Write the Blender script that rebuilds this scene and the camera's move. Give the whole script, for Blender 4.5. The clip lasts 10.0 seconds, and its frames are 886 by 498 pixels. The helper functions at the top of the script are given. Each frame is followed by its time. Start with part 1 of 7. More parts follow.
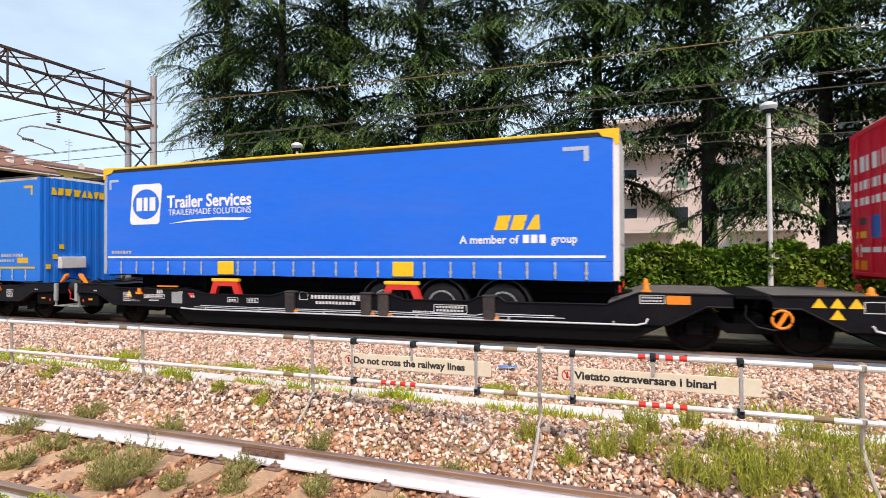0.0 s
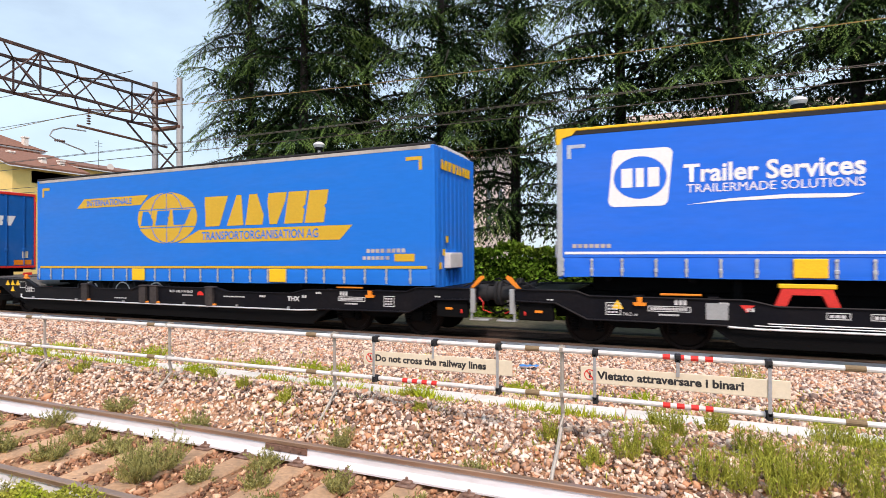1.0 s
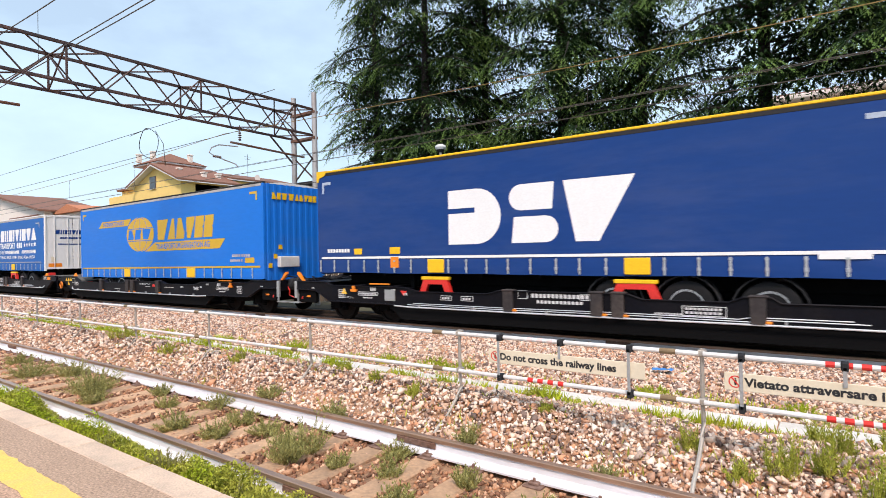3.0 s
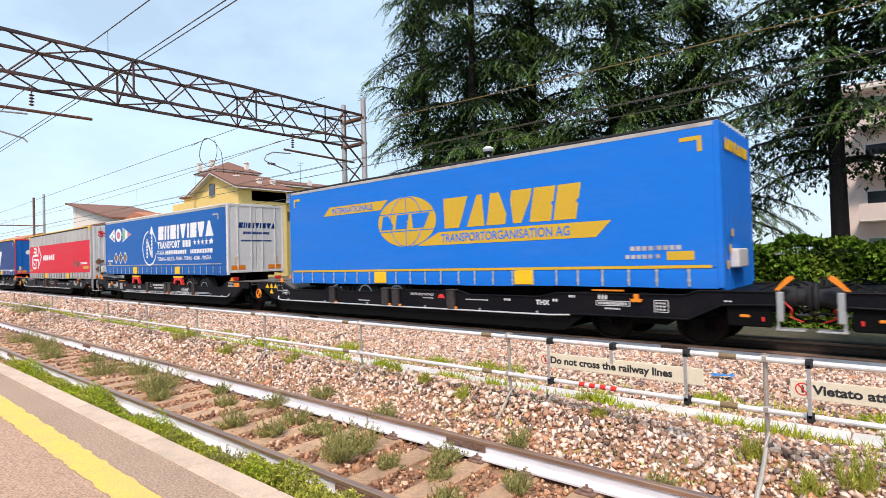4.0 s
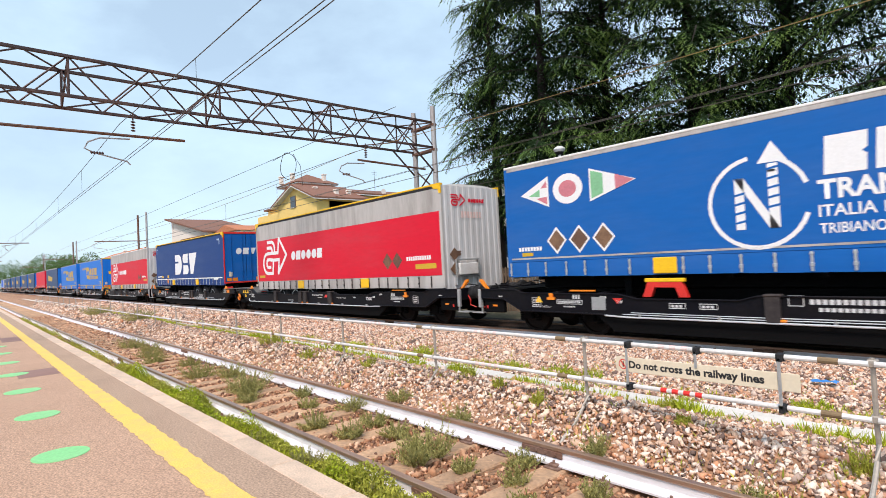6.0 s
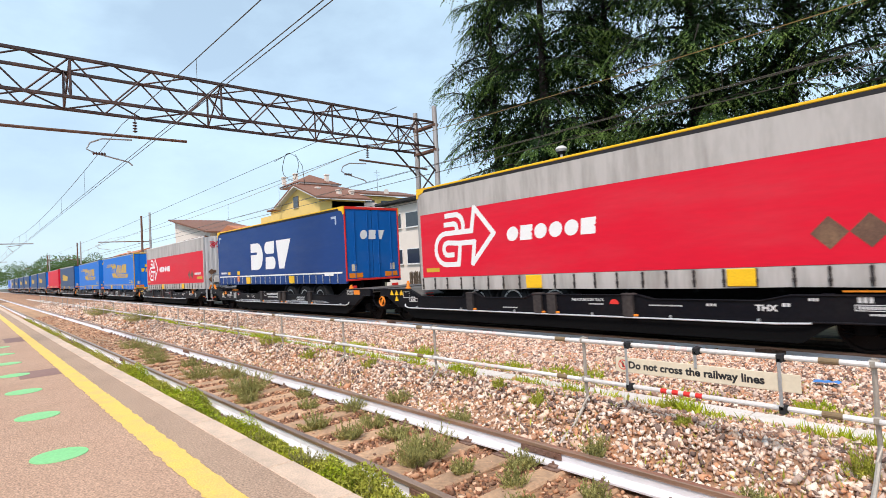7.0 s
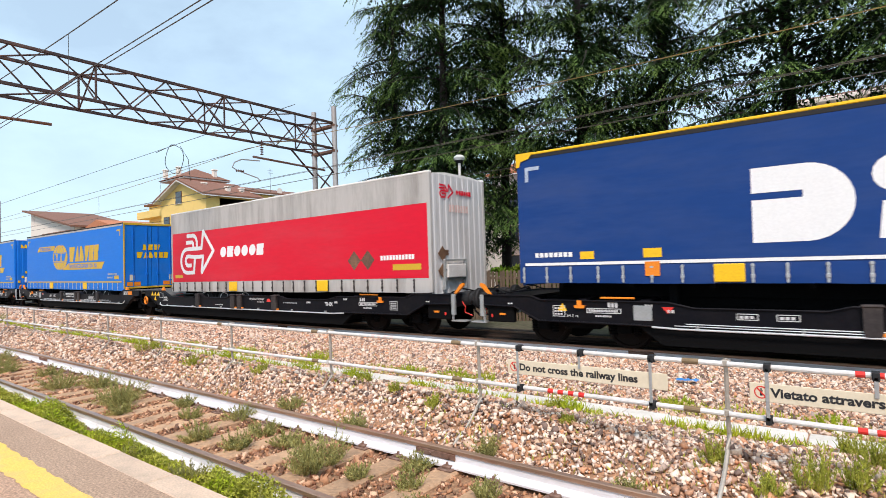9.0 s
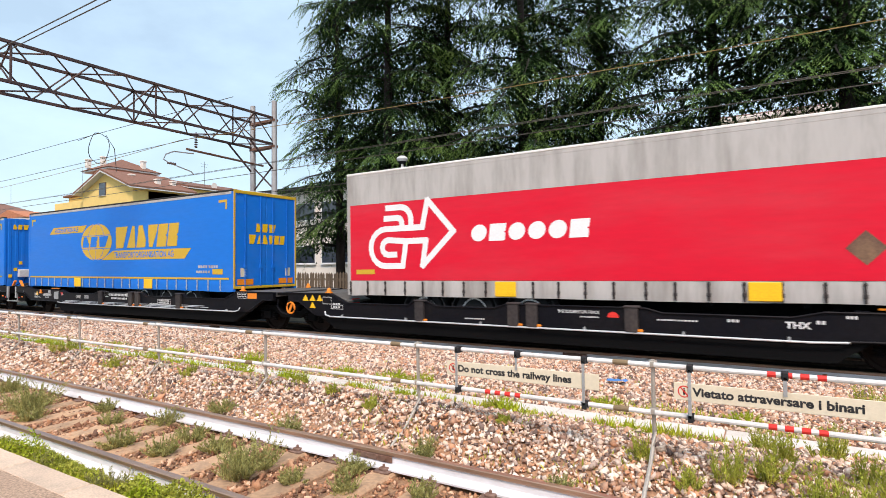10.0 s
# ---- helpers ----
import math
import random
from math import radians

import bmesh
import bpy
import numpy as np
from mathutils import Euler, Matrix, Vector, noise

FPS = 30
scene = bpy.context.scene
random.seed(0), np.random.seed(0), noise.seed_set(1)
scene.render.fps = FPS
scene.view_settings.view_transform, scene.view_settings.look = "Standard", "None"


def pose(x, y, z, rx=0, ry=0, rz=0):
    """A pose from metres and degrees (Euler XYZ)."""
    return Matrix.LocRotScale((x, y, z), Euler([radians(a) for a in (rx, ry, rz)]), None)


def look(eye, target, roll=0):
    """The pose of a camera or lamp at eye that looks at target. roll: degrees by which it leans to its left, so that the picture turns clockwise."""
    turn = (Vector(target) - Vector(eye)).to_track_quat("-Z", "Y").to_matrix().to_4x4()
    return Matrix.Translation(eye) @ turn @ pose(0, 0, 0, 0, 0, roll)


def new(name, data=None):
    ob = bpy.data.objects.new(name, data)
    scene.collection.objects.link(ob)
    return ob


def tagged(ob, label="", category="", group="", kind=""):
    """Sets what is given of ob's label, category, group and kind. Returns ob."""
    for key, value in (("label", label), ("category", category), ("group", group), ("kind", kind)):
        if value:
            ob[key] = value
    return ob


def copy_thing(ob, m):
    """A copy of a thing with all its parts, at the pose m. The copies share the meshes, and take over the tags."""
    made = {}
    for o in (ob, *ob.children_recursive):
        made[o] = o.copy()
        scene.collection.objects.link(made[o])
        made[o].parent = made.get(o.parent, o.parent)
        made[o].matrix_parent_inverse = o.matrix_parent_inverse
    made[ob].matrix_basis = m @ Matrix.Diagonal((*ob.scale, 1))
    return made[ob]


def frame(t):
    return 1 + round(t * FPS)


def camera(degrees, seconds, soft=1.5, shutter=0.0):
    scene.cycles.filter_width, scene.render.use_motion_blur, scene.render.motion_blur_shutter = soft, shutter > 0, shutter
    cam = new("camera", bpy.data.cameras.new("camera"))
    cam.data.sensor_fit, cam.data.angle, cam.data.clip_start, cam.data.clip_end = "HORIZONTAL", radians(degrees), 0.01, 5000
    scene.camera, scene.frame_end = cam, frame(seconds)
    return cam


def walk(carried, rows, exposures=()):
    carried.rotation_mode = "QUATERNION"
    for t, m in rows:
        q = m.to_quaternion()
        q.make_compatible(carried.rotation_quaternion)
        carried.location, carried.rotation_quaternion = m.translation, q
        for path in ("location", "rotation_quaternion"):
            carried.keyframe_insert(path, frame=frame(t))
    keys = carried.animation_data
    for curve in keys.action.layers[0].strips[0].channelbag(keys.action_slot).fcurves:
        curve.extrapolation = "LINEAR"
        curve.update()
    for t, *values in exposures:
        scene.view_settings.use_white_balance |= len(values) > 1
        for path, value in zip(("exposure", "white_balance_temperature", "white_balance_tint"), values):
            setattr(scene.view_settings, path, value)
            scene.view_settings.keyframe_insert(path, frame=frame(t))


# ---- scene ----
cam = camera(78.7, 10.0, soft=0.6, shutter=0.1)
# seconds, yaw, pitch, roll, x, y: a hand-held turn on the spot, on the platform
TURN = [
    (0.0, 20.35, 0.69, 0.34, 0.006, -0.012), (0.5, 20.79, 0.64, 0.29, 0.003, -0.012), (1.0, 22.54, 0.54, 0.30, -0.002, -0.009),
    (1.5, 25.51, 0.38, 0.54, -0.012, -0.007), (2.0, 28.95, 0.35, 0.76, -0.014, -0.010), (2.5, 32.37, 0.41, 0.92, -0.021, -0.006),
    (3.0, 35.31, 0.55, 1.10, -0.027, -0.012), (4.5, 42.87, 1.15, 1.75, -0.023, -0.009), (5.0, 45.33, 1.40, 2.15, -0.019, -0.011),
    (5.5, 47.49, 1.63, 2.66, -0.009, -0.006), (7.0, 48.60, 1.68, 2.96, 0.018, 0.070), (7.5, 46.90, 1.65, 2.80, 0.020, 0.058),
    (8.0, 44.44, 1.68, 2.55, 0.010, 0.035), (8.5, 41.21, 1.69, 2.21, 0.008, 0.006), (9.0, 37.51, 1.71, 1.69, 0.004, 0.001),
    (9.5, 33.97, 1.72, 1.11, 0.003, -0.004), (10.0, 31.23, 1.73, 0.65, 0.001, -0.005)]
EYE_Z = 1.892
walk(cam, [(t, pose(x, y, EYE_Z, 90 + p, r, w)) for t, w, p, r, x, y in TURN],
     exposures=[(0.0, 0.30, 6950, 23.0), (1.5, 0.30, 6900, 22.5), (3.0, 0.30, 6700, 21.0), (5.5, 0.24, 6650, 19.5), (7.5, 0.22, 6600, 17.8), (8.5, 0.24, 6600, 17.5), (10.0, 0.30, 6700, 18.5)])
scene.view_settings.exposure = 0.27
scene.view_settings.use_white_balance = True
scene.view_settings.white_balance_temperature, scene.view_settings.white_balance_tint = 6600, 17.5

# ---- sky and sun: bright thin overcast ----
world = bpy.data.worlds.new("sky")
scene.world = world
world.use_nodes = True
wn, wl = world.node_tree.nodes, world.node_tree.links
wn.clear()
SUN_EL, SUN_AZ = radians(52), radians(150)      # azimuth clockwise from +y
sky = wn.new("ShaderNodeTexSky")
sky.sky_type, sky.sun_disc, sky.sun_elevation, sky.sun_rotation = "NISHITA", False, SUN_EL, SUN_AZ
sky.air_density, sky.dust_density, sky.ozone_density = 1.0, 1.2, 1.5
coord = wn.new("ShaderNodeTexCoord")
stretch = wn.new("ShaderNodeMapping")
stretch.inputs["Scale"].default_value = (1.0, 1.6, 3.2)
cloud = wn.new("ShaderNodeTexNoise")
cloud.inputs["Scale"].default_value, cloud.inputs["Detail"].default_value, cloud.inputs["Roughness"].default_value = 1.7, 7, 0.55
veil = wn.new("ShaderNodeMapRange")
veil.inputs["From Min"].default_value, veil.inputs["From Max"].default_value = 0.38, 0.72
veil.inputs["To Min"].default_value, veil.inputs["To Max"].default_value = 0.48, 0.86
mixsky = wn.new("ShaderNodeMix")
mixsky.data_type = "RGBA"
mixsky.inputs["B"].default_value = (6.0, 8.6, 9.9, 1)
back = wn.new("ShaderNodeBackground")
back.inputs["Strength"].default_value = 0.115
wout = wn.new("ShaderNodeOutputWorld")
wl.new(coord.outputs["Generated"], stretch.inputs["Vector"])
wl.new(stretch.outputs["Vector"], cloud.inputs["Vector"])
wl.new(cloud.outputs["Fac"], veil.inputs["Value"])
wl.new(veil.outputs["Result"], mixsky.inputs["Factor"])
wl.new(sky.outputs["Color"], mixsky.inputs["A"])
wl.new(mixsky.outputs["Result"], back.inputs["Color"])
wl.new(back.outputs["Background"], wout.inputs["Surface"])
sun = new("sun", bpy.data.lights.new("sun", "SUN"))
sun.data.energy, sun.data.angle, sun.data.color = 2.8, radians(12), (1.0, 0.915, 0.80)
sun_way = Vector((math.sin(SUN_AZ) * math.cos(SUN_EL), math.cos(SUN_AZ) * math.cos(SUN_EL), math.sin(SUN_EL)))
sun.matrix_world = look(sun_way * 100, (0, 0, 0))


# ---- materials ----
def mat(name, color, rough=0.6, metal=0.0, vary=0.12, grain=30.0, stain=1.2, bump=0.15, second=None, amount=0.3, island=0.0, per_object=0.0, coat=0.0, spec=0.5, stretch=(1, 1, 1), bump_scale=None):
    """Base colour with fine grain and wide stains (towards second), and fine relief."""
    m = bpy.data.materials.new(name)
    m.use_nodes = True
    n, l = m.node_tree.nodes, m.node_tree.links
    b = n["Principled BSDF"]
    b.inputs["Roughness"].default_value, b.inputs["Metallic"].default_value = rough, metal
    b.inputs["Specular IOR Level"].default_value = spec
    if coat:
        b.inputs["Coat Weight"].default_value = coat
    tc = n.new("ShaderNodeTexCoord")
    mp = n.new("ShaderNodeMapping")
    mp.inputs["Scale"].default_value = stretch
    l.new(tc.outputs["Object"], mp.inputs["Vector"])
    fine, wide = n.new("ShaderNodeTexNoise"), n.new("ShaderNodeTexNoise")
    fine.inputs["Scale"].default_value, fine.inputs["Detail"].default_value = grain, 4
    wide.inputs["Scale"].default_value, wide.inputs["Detail"].default_value = stain, 6
    wide.inputs["Roughness"].default_value = 0.65
    l.new(mp.outputs["Vector"], fine.inputs["Vector"])
    l.new(mp.outputs["Vector"], wide.inputs["Vector"])
    sec = second if second else tuple(c * 0.6 for c in color)
    ramp = n.new("ShaderNodeMapRange")
    ramp.inputs["From Min"].default_value, ramp.inputs["From Max"].default_value = 0.45, 0.75
    ramp.inputs["To Max"].default_value = amount
    l.new(wide.outputs["Fac"], ramp.inputs["Value"])
    mx = n.new("ShaderNodeMix")
    mx.data_type = "RGBA"
    mx.inputs["A"].default_value, mx.inputs["B"].default_value = (*color, 1), (*sec, 1)
    l.new(ramp.outputs["Result"], mx.inputs["Factor"])
    hsv = n.new("ShaderNodeHueSaturation")
    l.new(mx.outputs["Result"], hsv.inputs["Color"])
    val = n.new("ShaderNodeMapRange")
    val.inputs["From Min"].default_value, val.inputs["From Max"].default_value = 0.25, 0.75
    val.inputs["To Min"].default_value, val.inputs["To Max"].default_value = 1 - vary, 1 + vary
    l.new(fine.outputs["Fac"], val.inputs["Value"])
    last = val.outputs["Result"]
    for amt, kind in ((island, "g"), (per_object, "o")):
        if amt:
            src = n.new("ShaderNodeNewGeometry").outputs["Random Per Island"] if kind == "g" else n.new("ShaderNodeObjectInfo").outputs["Random"]
            r = n.new("ShaderNodeMapRange")
            r.inputs["To Min"].default_value, r.inputs["To Max"].default_value = 1 - amt, 1 + amt
            l.new(src, r.inputs["Value"])
            mul = n.new("ShaderNodeMath")
            mul.operation = "MULTIPLY"
            l.new(last, mul.inputs[0])
            l.new(r.outputs["Result"], mul.inputs[1])
            last = mul.outputs["Value"]
    l.new(last, hsv.inputs["Value"])
    l.new(hsv.outputs["Color"], b.inputs["Base Color"])
    if bump:
        bp = n.new("ShaderNodeBump")
        bp.inputs["Strength"].default_value, bp.inputs["Distance"].default_value = bump, 0.02
        if bump_scale:
            bn = n.new("ShaderNodeTexNoise")
            bn.inputs["Scale"].default_value, bn.inputs["Detail"].default_value = bump_scale, 3
            l.new(mp.outputs["Vector"], bn.inputs["Vector"])
            l.new(bn.outputs["Fac"], bp.inputs["Height"])
        else:
            l.new(fine.outputs["Fac"], bp.inputs["Height"])
        l.new(bp.outputs["Normal"], b.inputs["Normal"])
    return m


def stone_mat(name, ramp_colors, rough=0.85):
    """Stones whose colour differs piece by piece, with grain."""
    m = mat(name, (0.4, 0.35, 0.3), rough, grain=60, bump=0.3)
    n, l = m.node_tree.nodes, m.node_tree.links
    geo, cr = n.new("ShaderNodeNewGeometry"), n.new("ShaderNodeValToRGB")
    cr.color_ramp.interpolation = "CONSTANT"
    els = cr.color_ramp.elements
    while len(els) < len(ramp_colors):
        els.new(0.5)
    for i, c in enumerate(ramp_colors):
        els[i].position, els[i].color = i / len(ramp_colors), (*c, 1)
    l.new(geo.outputs["Random Per Island"], cr.inputs["Fac"])
    for node in n:
        if node.bl_idname == "ShaderNodeHueSaturation":
            l.new(cr.outputs["Color"], node.inputs["Color"])
    return m


def leaf_mat(name, a, b, island=0.35):
    m = mat(name, a, 0.55, vary=0.15, grain=3.0, stain=0.8, bump=0, second=b, amount=0.8, island=island, spec=0.08)
    n, l = m.node_tree.nodes, m.node_tree.links
    bs, out = n["Principled BSDF"], n["Material Output"]
    tr, mx = n.new("ShaderNodeBsdfTranslucent"), n.new("ShaderNodeMixShader")
    mx.inputs["Fac"].default_value = 0.08
    for node in n:
        if node.bl_idname == "ShaderNodeHueSaturation":
            l.new(node.outputs["Color"], tr.inputs["Color"])
    l.new(bs.outputs["BSDF"], mx.inputs[1])
    l.new(tr.outputs["BSDF"], mx.inputs[2])
    l.new(mx.outputs["Shader"], out.inputs["Surface"])
    return m


def tarp(name, color, dirt=(0.25, 0.25, 0.26), amount=0.10, run=(0.35, 1, 1.6)):
    return mat(name, color, 0.5, vary=0.04, grain=9, stain=0.7, bump=0.22, second=dirt, amount=amount, spec=0.22, stretch=run, bump_scale=2.2)


